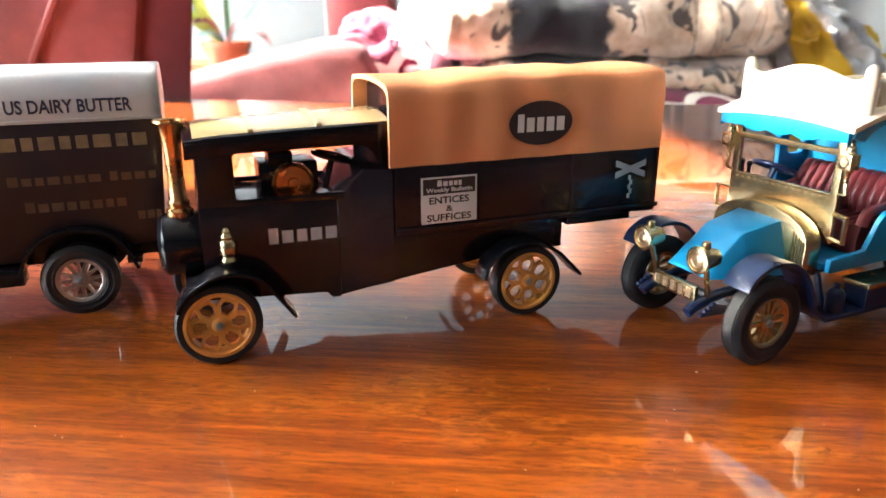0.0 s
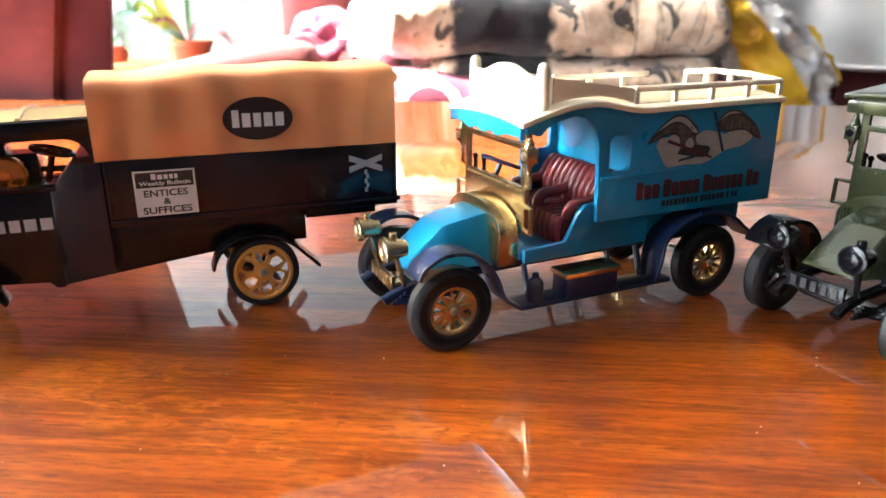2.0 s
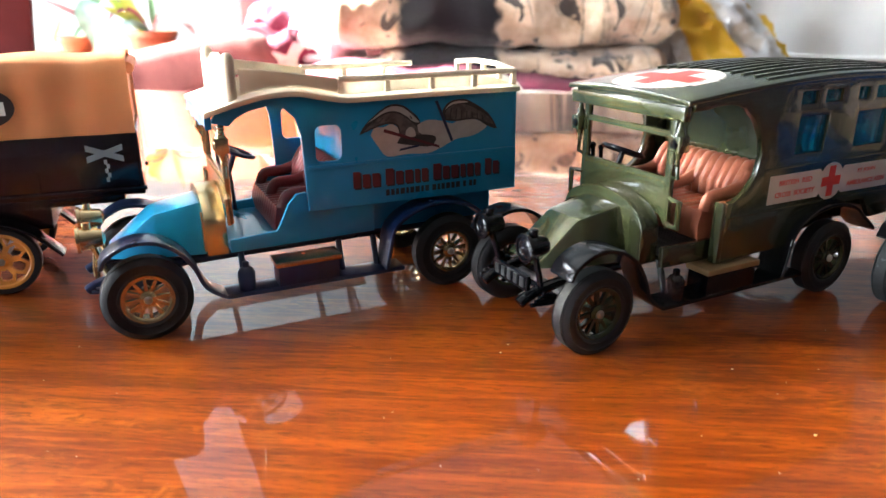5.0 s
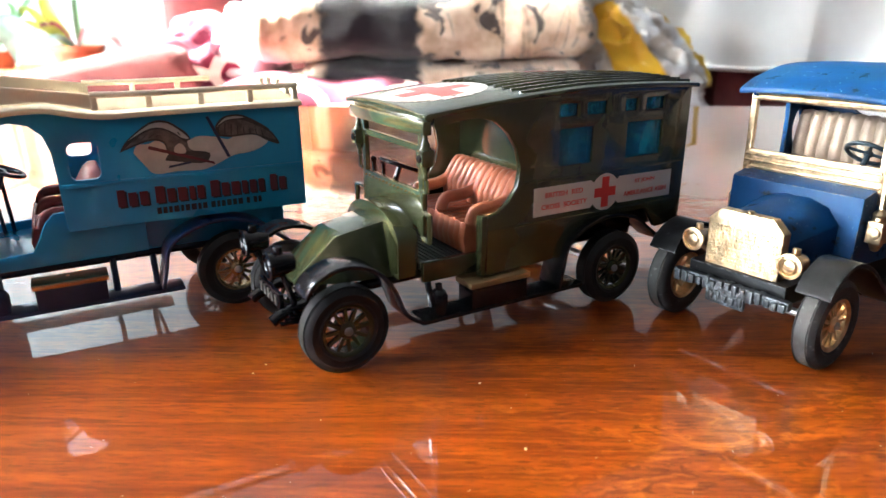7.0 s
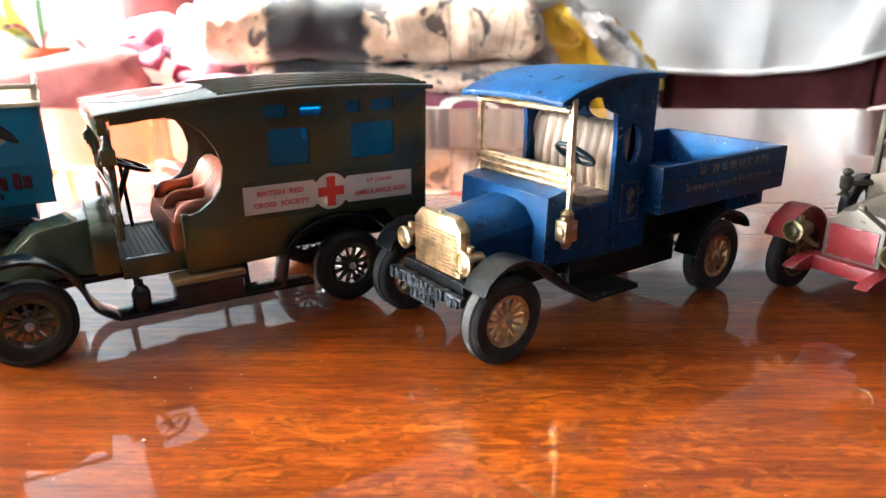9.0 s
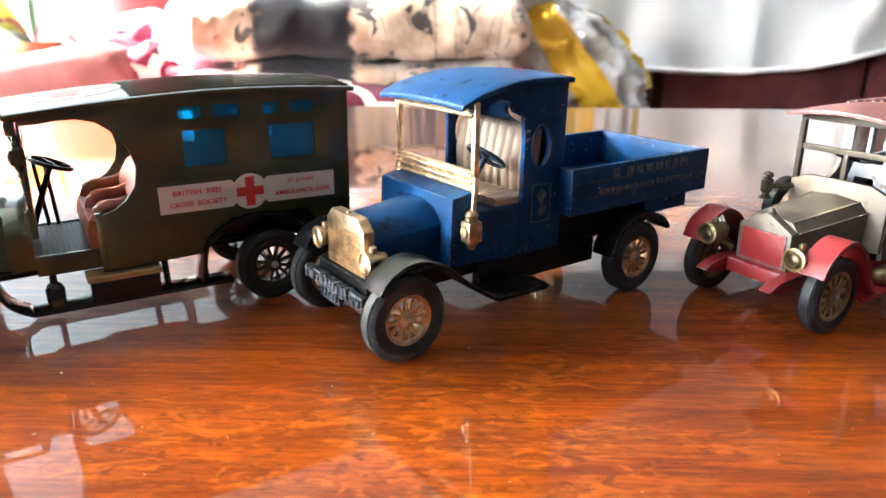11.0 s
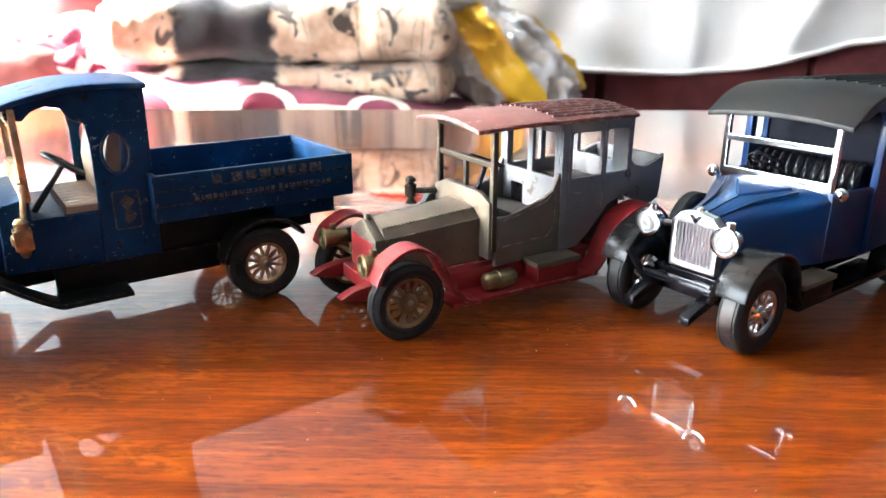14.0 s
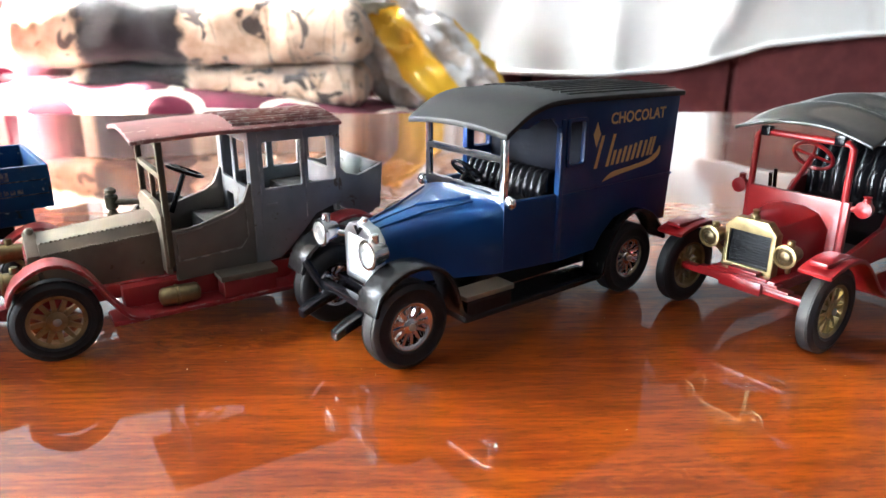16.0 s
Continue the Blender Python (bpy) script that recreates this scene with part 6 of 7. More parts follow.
for s in (-1, 1):
    side = [(38.2, 17.4), (52.2, 17.2), (52.8, 61.6)] + [(p[0], p[1] - 0.6) for p in PICK_ROOF if 21 < p[0] < 52][::-1] + [(21.6, 55.4), (25.0, 54.8), (27.0, 56.8), (30, 58.0), (33.4, 57.2), (34.8, 54.6), (38.0, 53.2), (38.6, 48)]
    out = 16.0 if s < 0 else 18.4
    bit("cab_side", plate(B(), side, *sorted((s * out, s * (out - 1.4))), "y", [oval(44.2, 45.4, 3.1, 5.2, 24)]), BLUE_WORN, pick, bevel=0.35)
    bit("window_rim", tube(B(), [(a, s * (out + 0.1), b) for a, b in oval(44.2, 45.4, 3.3, 5.4, 24)], 0.4, 6, True), BLUE_WORN, pick, bevel=0)
    bit("front_wing", plate(B(), sheet(smooth_line([(-8.4, 18.4), (-6.2, 21.6), (-1, 24.4), (4, 24.4), (10.4, 21.6), (18, 15.4), (25.4, 10.6), (28, 10.4)], 4), 1.1), *sorted((s * 23.4, s * 15.6))), BLACK_WORN, pick, bevel=0.4)
    bit("running_board", box(B(), 25.5, 42.5, *sorted((s * 23.4, s * 13)), 9.2, 10.6), BLACK_WORN, pick, bevel=0.3)
    bit("board_arm", box(B(), 26, 68, *sorted((s * 14.5, s * 11.5)), 9.6, 16.8), BLACK_WORN, pick, bevel=0.3)
    bit("rear_wing", plate(B(), sheet(smooth_line([(66.6, 12.5), (69.0, 18.4), (74, 22.6), (80, 23.8), (86.4, 22.4), (90.4, 19.4), (91.2, 17.6)], 4), 1.1), *sorted((s * 23.2, s * 15.5))), BLACK_WORN, pick, bevel=0.4)
    drum_lamp(pick, -6.2, 12.4 * s, 22.6, 2.9, 6.2, GOLD_ROUGH, GOLD_ROUGH, (-2, 9.0 * s, 19))
    lan = bit("side_lamp", box(lathe(lathe(B(), [(1.7, 29.8), (1.5, 30.8), (1.8, 31.4), (0.9, 32.4), (0, 32.5)], Matrix.Translation((20.6, 18.0 * s, 0)), 14), [(0, 22.4), (0.8, 22.6), (1.3, 23.8), (1.7, 24.6)], Matrix.Translation((20.6, 18.0 * s, 0)), 14), 18.6, 22.6, *sorted((s * 16.2, s * 19.8)), 24.6, 29.8), GOLD_ROUGH, pick, bevel=0.35)
    bit("lens", lathe(B(), [(1.5, 0), (1.3, 0.5), (0, 0.7)], Matrix.Translation((18.6, 18.0 * s, 27.2)) @ Matrix.Rotation(radians(-90), 4, "Y"), 16), GOLD_ROUGH, lan, bevel=0)
    bit("lamp_post", rod(B(), (21.4, 17.6 * s, 32), (22.6, 16.8 * s, 40), 0.7, seg=8), GOLD_ROUGH, pick, bevel=0)
bit("cab_back", plate(B(), [(-15, 26), (17.4, 26), (17.4, 60.5), (-15, 60.5)], 50.6, 52, "x", [oval(0, 52, 6.5, 3, 20)]), BLUE_WORN, pick, bevel=0.2)
seat = bit("seat", tufted_base(B(), 31, 42, -14, 16.4, 26, 32.6, 9), BEIGE, pick, bevel=0)
bit("seat_back", tufted_back(B(), 41.5, 44.5, -14, 16.4, 32, 50, 9, 1.5), BEIGE, seat, bevel=0)
steering(pick, (33.0, -7.5, 42.6), (24.6, -7.5, 31.0), 5.2, BLUE_DARK)
bm = B()
box(bm, -8.6, -6.8, -15, 15, 13, 15.2)
box(bm, -9.4, -8.4, -5, 5, 9.8, 14)
rnd = random.Random(17)
for k in range(15):
    y = -14.6 + 1.95 * k
    box(bm, -9.0 - rnd.uniform(0.1, 0.7), -6.8, y, y + rnd.uniform(1.1, 1.7), 12.2 + rnd.uniform(0, 0.6), 14.4 + rnd.uniform(0, 1.2))
for k in range(5):
    y = -4.6 + 1.9 * k
    box(bm, -9.9, -9.3, y, y + 1.3, 10.6, 10.6 + rnd.uniform(1.4, 2.6))
bit("front_bumper", bm, BUMPER_WORN, pick, bevel=0.3)
bed_out = [(50.6, -21.6), (108.4, -21.6), (108.4, 21.6), (50.6, 21.6)]
bed_in = [(52.2, -20.0), (106.8, -20.0), (106.8, 20.0), (52.2, 20.0)]
bed = bit("load_bed", plate(B(), bed_out, 26.8, 39.3, "z", [bed_in]), BLUE_WORN, pick, bevel=0.3)
bit("bed_floor", box(B(), 51, 108, -20.6, 20.6, 26.6, 28.4), BLUE_WORN, bed, bevel=0)
bit("tail_box", box(B(), 84, 103, -19, 19, 21.8, 26.7), BLUE_WORN, bed, bevel=0.3)
bit("wheel_box", box(B(), 53, 62, -18, 18, 28.4, 31), BLUE_WORN, bed, bevel=0.3)
for z in (30.9, 35.0):
    bit("plank_line", box(B(), 51.5, 107.6, -21.72, -21.5, z, z + 0.28), BLACK_WORN, bed, bevel=0)
bars(pick, [1, 7], 66, 98, 35.6, 38.0, -21.68, INK_WORN, "letter_bar", False, 3)
bars(pick, [13, 9], 61, 101, 31.6, 33.2, -21.68, INK_WORN, "letter_bar", True, 4)
decal(pick, "crest_print", rrect(41.6, 48.4, 25.2, 35.6, 0.8), -16.06, INK_WORN, 0.04, [rrect(42.0, 48.0, 25.6, 35.2, 0.6)])
decal(pick, "crest_print", smooth_line([(45, 34.4), (47, 32.6), (45.6, 30.6), (47.2, 28.8), (45.2, 26.6), (43.8, 28.4), (44.6, 30.4), (43.4, 32.4), (45, 34.4)], 3)[:-1], -16.06, INK_WORN)

# -- silver and red limousine --
SILVER_WORN = surface("tarnished_silver_enamel", (0.21, 0.225, 0.25), 0.42, metal=0.25, var=0.15, size=0.015, wear=(0.12, 0.10, 0.09), wear_at=0.60, edge=(0.40, 0.40, 0.40), chip=(0.10, 0.085, 0.075))
SILVER_GOLD = surface("tarnished_brass_silver", (0.17, 0.142, 0.112), 0.45, metal=0.4, var=0.2, size=0.012, wear=(0.10, 0.08, 0.05), wear_at=0.62)
RED_WORN = surface("chipped_dull_red_enamel", (0.27, 0.016, 0.020), 0.42, coat=0.15, var=0.15, size=0.012, wear=(0.16, 0.03, 0.03), wear_at=0.72, edge=(0.40, 0.34, 0.33))
RED_ROOF = surface("faded_red_plastic", (0.21, 0.078, 0.076), 0.48, var=0.25, size=0.01, wear=(0.34, 0.25, 0.24), wear_at=0.60, edge=(0.5, 0.44, 0.42), chip=(0.38, 0.26, 0.25))
DOOR_GREY = surface("grey_brown_enamel", (0.15, 0.133, 0.118), 0.45, metal=0.25, var=0.15, size=0.015, edge=(0.36, 0.34, 0.32))
POST_BRONZE = surface("dark_bronze_plating", (0.065, 0.056, 0.038), 0.5, metal=0.3, var=0.25, size=0.005, edge=(0.15, 0.13, 0.09))
DARK_IN = surface("dark_interior_plastic", (0.03, 0.026, 0.024), 0.6, var=0.2, size=0.01)

UNIT[0], DROP[0] = 0.001 * 0.985, 0
limo = car_at("silver_red_limousine", (0.4099, 0.1635), 27.8, "tarnished silver and red toy limousine with a ribbed red roof", "toy car", 18.3)
four_wheels(limo, 79.5, 10.15, 6.4, 12, BRONZE, 18.0, 4.6, tyre=RUBBER, notch=True, hub_r=2.4, fat=1.1)
bit("chassis", box(B(), -6, 86, -10, 10, 9.5, 13.5), RED_WORN, limo, bevel=0.4)
ped = [(-7.8, 13.4), (7.8, 13.4), (7.8, 23.6), (0, 28.0), (-7.8, 23.6)]
rad = bit("radiator", plate(B(), ped, -3.4, -0.4, "x"), SILVER_GOLD, limo, bevel=0.35)
bit("radiator_core", box(B(), -3.75, -3.2, -6.6, 6.6, 14.2, 22.8), RED_WORN, rad, "dull red radiator core", bevel=0.1)
bit("radiator_cap", lathe(B(), [(1.1, 27.2), (1.1, 28.4), (0.6, 29), (0, 29.1)], Matrix.Translation((-1.8, 0, 0)), 14), SILVER_GOLD, rad, bevel=0)
rows = []
for x, w, t in ((-0.6, 7.9, 26.9), (27.4, 9.8, 29.2)):
    rows.append([(x, -w, 13.6), (x, -w, t - 3.6), (x, -w * 0.72, t - 0.9), (x, 0, t), (x, w * 0.72, t - 0.9), (x, w, t - 3.6), (x, w, 13.6)])
bonnet = bit("bonnet", loft(B(), rows), SILVER_GOLD, limo, bevel=0.25)
bm = B()
for q in (-1.0, -0.72, 0.72, 1.0):
    for k in range(26):
        f = k / 25
        w, t = 7.9 + 1.9 * f, 26.9 + 2.3 * f
        z = t - 3.4 if abs(q) == 1 else t - 0.8
        ball(bm, (0.2 + 27 * f, q * w, z), 0.3, seg=6)
tagged(bit("rivet", bm, SILVER_GOLD, bonnet, bevel=0), kind="stuff")
bit("dashboard", plate(B(), [(-14.4, 15), (14.4, 15), (14.4, 31.0), (9, 33.2), (-9, 33.2), (-14.4, 31.0)], 27.2, 28.8, "x"), SILVER_GOLD, limo, bevel=0.35)
ws = bit("windscreen_frame", plate(B(), [(-14.8, 17), (-14.8, 51.0), (14.8, 51.0), (14.8, 17), (13.2, 17), (13.2, 48.8), (-13.2, 48.8), (-13.2, 17)], 28.0, 29.6, "x"), POST_BRONZE, limo, bevel=0.25)
bit("screen_bar", box(B(), 28.2, 29.6, -13.4, 13.4, 40.2, 41.8), POST_BRONZE, ws, bevel=0.2)
bit("screen_post", box(B(), 28.4, 29.6, -0.7, 0.7, 33, 40.4), POST_BRONZE, ws, bevel=0.2)
LIMO_ROOF = smooth_line([(22.0, 51.0), (26.5, 51.2), (36, 51.6), (48, 51.8), (78.5, 51.8)], 3)
roof = bit("roof", crown_roof(B(), LIMO_ROOF, 16.4, 1.8, 1.2), RED_ROOF, limo, "faded red roof, chipped along the front edge", bevel=0.4)
bm = roof_ribs(B(), sub_line(LIMO_ROOF, 48, 78), [-13.6 + 2.45 * k for k in range(12)], 16.4, 1.8, 0.45, 0.6)
bit("roof_rib", bm, RED_ROOF, roof, bevel=0)
for s in (-1, 1):
    front = [(29.6, 12.6), (51.6, 13.4), (51.8, 36.6), (50.8, 36.4), (49.0, 32.0), (46.0, 30.0), (42, 28.8), (38, 27.6), (34, 26.6), (29.6, 26.4)]
    panel = bit("front_door", plate(B(), front, *sorted((s * 14.4, s * 13.0))), DOOR_GREY, limo, bevel=0.3)
    bit("coach_line", tube(B(), [(30.6, s * 14.45, 18), (30.6, s * 14.45, 25.4), (36, s * 14.45, 26.2), (42, s * 14.45, 27.6), (47, s * 14.45, 29.4), (49.4, s * 14.45, 32), (49.6, s * 14.45, 22), (47.4, s * 14.45, 19), (30.6, s * 14.45, 18)], 0.25, 6), DOOR_GREY, panel, bevel=0)
    cabin = [(51.4, 13.4), (58.5, 14.0), (62, 17.0), (66, 21.0), (70, 25.5), (78, 28.0), (78.4, 50.8), (51.4, 50.8)]
    bit("cabin_side", plate(B(), cabin, *sorted((s * 14.8, s * 13.4)), "y", [rrect(55.2, 66.2, 34.6, 47.4, 0.5, 2), rrect(68.2, 76.4, 34.8, 47.6, 0.5, 2)]), SILVER_WORN, limo, bevel=0.3)
    for x in (54.0, 67.2):
        bit("door_seam", box(B(), x - 0.2, x + 0.2, *sorted((s * 14.95, s * 14.6)), 20.5 if x < 60 else 25, 50), SILVER_WORN, limo, bevel=0.08)
    bit("door_handle", box(B(), 55.4, 58.4, *sorted((s * 15.4, s * 14.7)), 29.6, 30.4), SILVER_WORN, limo, bevel=0.2)
    tail = [(77.6, 26.5), (86, 22), (91.0, 25), (92.0, 38.4), (90.4, 37.4), (84, 35.2), (80, 36.2), (77.6, 38.4)]
    bit("tail_side", plate(B(), tail, *sorted((s * 14.8, s * 13.4))), SILVER_WORN, limo, bevel=0.3)
    bit("front_wing", plate(B(), sheet(smooth_line([(-9.8, 16.8), (-7.6, 21.2), (-2, 24.6), (3, 24.6), (8.4, 20.8), (12.6, 13.6), (16.4, 8.6), (20.5, 7.4)], 4), 1.1), *sorted((s * 21.6, s * 14.6))), RED_WORN, limo, bevel=0.45)
    bit("running_board", plate(B(), [(12, 6.2), (62, 6.2), (62, 7.5), (12, 7.5)], *sorted((s * 21, s * 12))), RED_WORN, limo, bevel=0.3)
    bit("rear_wing", plate(B(), sheet(smooth_line([(59, 7.4), (63, 10.4), (66.5, 18), (71, 23.2), (79, 25.4), (86, 23.4), (91, 17.6)], 4), 1.1), *sorted((s * 21.6, s * 14.0))), RED_WORN, limo, bevel=0.45)
    bit("sill", box(B(), 16, 64, *sorted((s * 13.4, s * 9)), 7.4, 13.0), RED_WORN, limo, bevel=0.4)
    drum_lamp(limo, -9.8, 13.2 * s, 19.6, 3.1, 8.0, BRASS, BRASS_DARK, (-2, 10 * s, 15))
    bit("dumb_iron", plate(B(), smooth_line([(-15, 11.0), (-11, 12.8), (-4, 13.6), (2, 12.6), (2, 10.4), (-4, 9.4), (-10, 9.6), (-15, 11.0)], 3)[:-1], *sorted((s * 11.6, s * 8.2))), RED_WORN, limo, bevel=0.4)
    box_ = bit("tool_box", box(B(), 39.8, 54.4, *sorted((s * 20.6, s * 14.6)), 7.4, 12.2), RED_WORN, limo, bevel=0.3)
    bit("lid", box(B(), 39.2, 55.0, *sorted((s * 21.0, s * 14.2)), 12.2, 13.8), SILVER_GOLD, box_, bevel=0.3)
    bit("gas_tank", lathe(B(), [(1.0, -5.6), (2.0, -5.2), (2.5, -4.4), (2.5, -1.6), (2.8, -1.4), (2.8, -0.9), (2.5, -0.7), (2.5, 3.6), (2.0, 4.4), (1.0, 4.8)], Matrix.Translation((29.5, 17.4 * s, 10.2)) @ Matrix.Rotation(radians(90), 4, "Y"), 20), BRASS, limo, bevel=0)
bit("partition", plate(B(), [(-13.4, 15), (13.4, 15), (13.4, 51), (-13.4, 51)], 51.4, 52.6, "x", [rrect(-11.4, -1.2, 34.6, 47.4, 0.5, 2), rrect(1.2, 11.4, 34.6, 47.4, 0.5, 2), rrect(3, 9, 21, 30, 0.5, 2)]), SILVER_WORN, limo, bevel=0.25)
bit("cabin_back", plate(B(), [(-13.4, 25), (13.4, 25), (13.4, 51), (-13.4, 51)], 76.8, 78.2, "x", [rrect(-8, 8, 37, 46, 0.6, 2)]), SILVER_WORN, limo, bevel=0.25)
bit("tail_back", box(B(), 90.2, 91.6, -13.4, 13.4, 24, 38), SILVER_WORN, limo, bevel=0.3)
bit("cabin_floor", box(B(), 28.8, 90.4, -13.0, 13.0, 15.0, 19.0), DARK_IN, limo, bevel=0.3)
bit("seat", box(B(), 41, 51, -12.6, 12.6, 19, 24.5), DARK_IN, limo, bevel=0.8)
bit("rear_seat", box(B(), 66, 76.6, -12.6, 12.6, 19, 31), DARK_IN, limo, bevel=0.8)
steering(limo, (38.6, 3.5, 38.4), (33.8, 3.5, 27), 5.0, BLACK)
hn = bit("side_lamp", lathe(B(), [(0.9, -4.2), (1.9, -4.0), (1.2, -3.2), (0.9, -2.4), (1.7, -1.8), (1.8, 1.6), (0.9, 2.2), (1.7, 2.8), (1.5, 3.6), (0.5, 4.2), (0, 4.3)], Matrix.Translation((20.5, 17.5, 29)), 16), POST_BRONZE, limo, bevel=0)
bit("lamp_arm", rod(B(), (20.5, 17.2, 28.8), (28, 13.6, 28.8), 0.9, seg=8), POST_BRONZE, hn, bevel=0)
bit("spare_tyre", tyre_mesh(Matrix.Translation((34.5, 19.6, 20)) @ Matrix.Rotation(radians(-90), 4, "X"), 9.6, 4.4, 5.6, False), RUBBER, limo, bevel=0)

# -- royal blue van with a chrome radiator --
SATIN_CHROME = surface("satin_chrome_plating", (0.70, 0.71, 0.73), 0.30, metal=1.0, var=0.05, size=0.006)
# bulkhead blue taken near black: the cab's inner shade put into the colour
CAB_SHADED = surface("shaded_blue_bulkhead", (0.002, 0.004, 0.011), 0.6, var=0.2, size=0.01, spec=0.12)
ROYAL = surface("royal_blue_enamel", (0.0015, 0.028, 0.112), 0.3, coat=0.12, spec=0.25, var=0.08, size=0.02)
WING_BLACK = surface("black_wing_plastic", (0.008, 0.008, 0.009), 0.24, spec=0.25, var=0.2, size=0.01)
SATIN_BLACK = surface("satin_black_plastic", (0.012, 0.013, 0.014), 0.42, spec=0.3, var=0.15, size=0.02)
INK_BRIGHT = surface("gold_print", (0.55, 0.38, 0.16), 0.4, var=0.06)
UNIT[0], DROP[0] = 0.001 * 0.985, 0.1
choc = car_at("chocolate_van", (0.4922, 0.1527), 32.4, "royal-blue toy van with black roof, chrome radiator and gold lettering", "toy van")
four_wheels(choc, 80.3, 10.8, 5.7, 12, CHROME, 17.2, 6.2, tyre=RUBBER)
bit("chassis", box(B(), -2, 96, -11, 11, 9.5, 16), BLACK, choc, bevel=0.4)
rad_line = [(-6.8, 16.4), (6.8, 16.4), (7.2, 28.6), (4.6, 31.2), (1.6, 31.6), (0, 32.4), (-1.6, 31.6), (-4.6, 31.2), (-7.2, 28.6)]
rad = bit("radiator", plate(B(), rad_line, -1.6, 1.6, "x", [rrect(-5.4, 5.4, 18.0, 28.4, 0.6, 2)]), SATIN_CHROME, choc, bevel=0.4)
bit("radiator_back", box(B(), 0.6, 1.4, -5.6, 5.6, 17.6, 28.6), STEEL, rad, bevel=0)
for k in range(11):
    bit("slat", rod(B(), (-0.9, -5.0 + 1.0 * k, 17.8), (-0.9, -5.0 + 1.0 * k, 28.6), 0.36, seg=8), SATIN_CHROME, rad, bevel=0)
bit("radiator_badge", plate(B(), [(0.0, 28.9), (1.9, 31.0), (0.9, 31.2), (0.0, 30.2), (-0.9, 31.2), (-1.9, 31.0)], -2.0, -1.5, "x"), BLACK, rad, "small dark badge", bevel=0.1)
bit("radiator_cap", lathe(B(), [(1.1, 31.6), (1.1, 32.8), (0.5, 33.2), (0, 33.3)], Matrix.Translation((0, 0, 0)), 14), CHROME, rad, bevel=0)


def bow(x, w, zb, zt, d=5.0):
    pts = [(-w, zb), (-w, zt - d), (-w * 0.93, zt - d * 0.5), (-w * 0.78, zt - d * 0.2), (-w * 0.5, zt), (0, zt + 0.5)]
    return [(x, a, b) for a, b in pts] + [(x, -a, b) for a, b in pts[-2::-1]]


bit("bonnet", loft(B(), [bow(1.6, 7.2, 16.5, 30.4), bow(8, 8.6, 16.5, 31.8), bow(16, 10.8, 16.5, 33.2), bow(23, 14.0, 16.5, 34.4, 4), bow(29, 16.4, 16.5, 35.4, 3), bow(33.0, 17.2, 16.5, 35.6, 2)]), ROYAL, choc, bevel=0, sharp=50)
for s in (-1, 1):
    bit("bonnet_bead", tube(B(), [(2, 3.2 * s, 30.6), (14, 5.4 * s, 33.2), (26, 10.5 * s, 35.2)], 0.35, 6), ROYAL, choc, bevel=0)
scoop = [(15.0, 0.0, 33.6), (27.0, -8.4, 35.3), (27.0, 8.4, 35.3)]
bit("bonnet_scoop", loft(B(), [[(x, y, z - 0.9) for x, y, z in scoop], [(x + 0.5, y * 0.94, z + 0.55) for x, y, z in scoop]]), ROYAL, choc, bevel=0.3)
bit("bonnet_ridge", tube(B(), [(1.8, 0, 31.0), (9, 0, 32.3), (15.4, 0, 33.5)], 0.35, 6), ROYAL, choc, bevel=0)
ws = bit("windscreen_frame", plate(B(), [(-16.4, 34.2), (16.4, 34.2), (16.4, 54.6), (-16.4, 54.6)], 31.2, 32.8, "x", [[(-14.8, 37.6), (14.8, 37.6), (14.8, 45.0), (-14.8, 45.0)], [(-14.8, 46.8), (14.8, 46.8), (14.8, 53.0), (-14.8, 53.0)]]), CHROME, choc, bevel=0.3)
CHOC_ROOF = smooth_line([(28.0, 53.0), (30.5, 54.6), (36, 57.8), (43, 59.8), (53, 60.2), (75, 59.9), (100.0, 59.3)], 4)
roof = bit("roof", crown_roof(B(), CHOC_ROOF, 20.4, 1.4, 1.5), SATIN_BLACK, choc, "satin black roof with ribs along it", bevel=0.5)
bit("roof_rib", roof_ribs(B(), sub_line(CHOC_ROOF, 53, 100), [-16.5 + 3.0 * k for k in range(12)], 20.4, 1.4, 0.4, 0.35), SATIN_BLACK, roof, bevel=0)
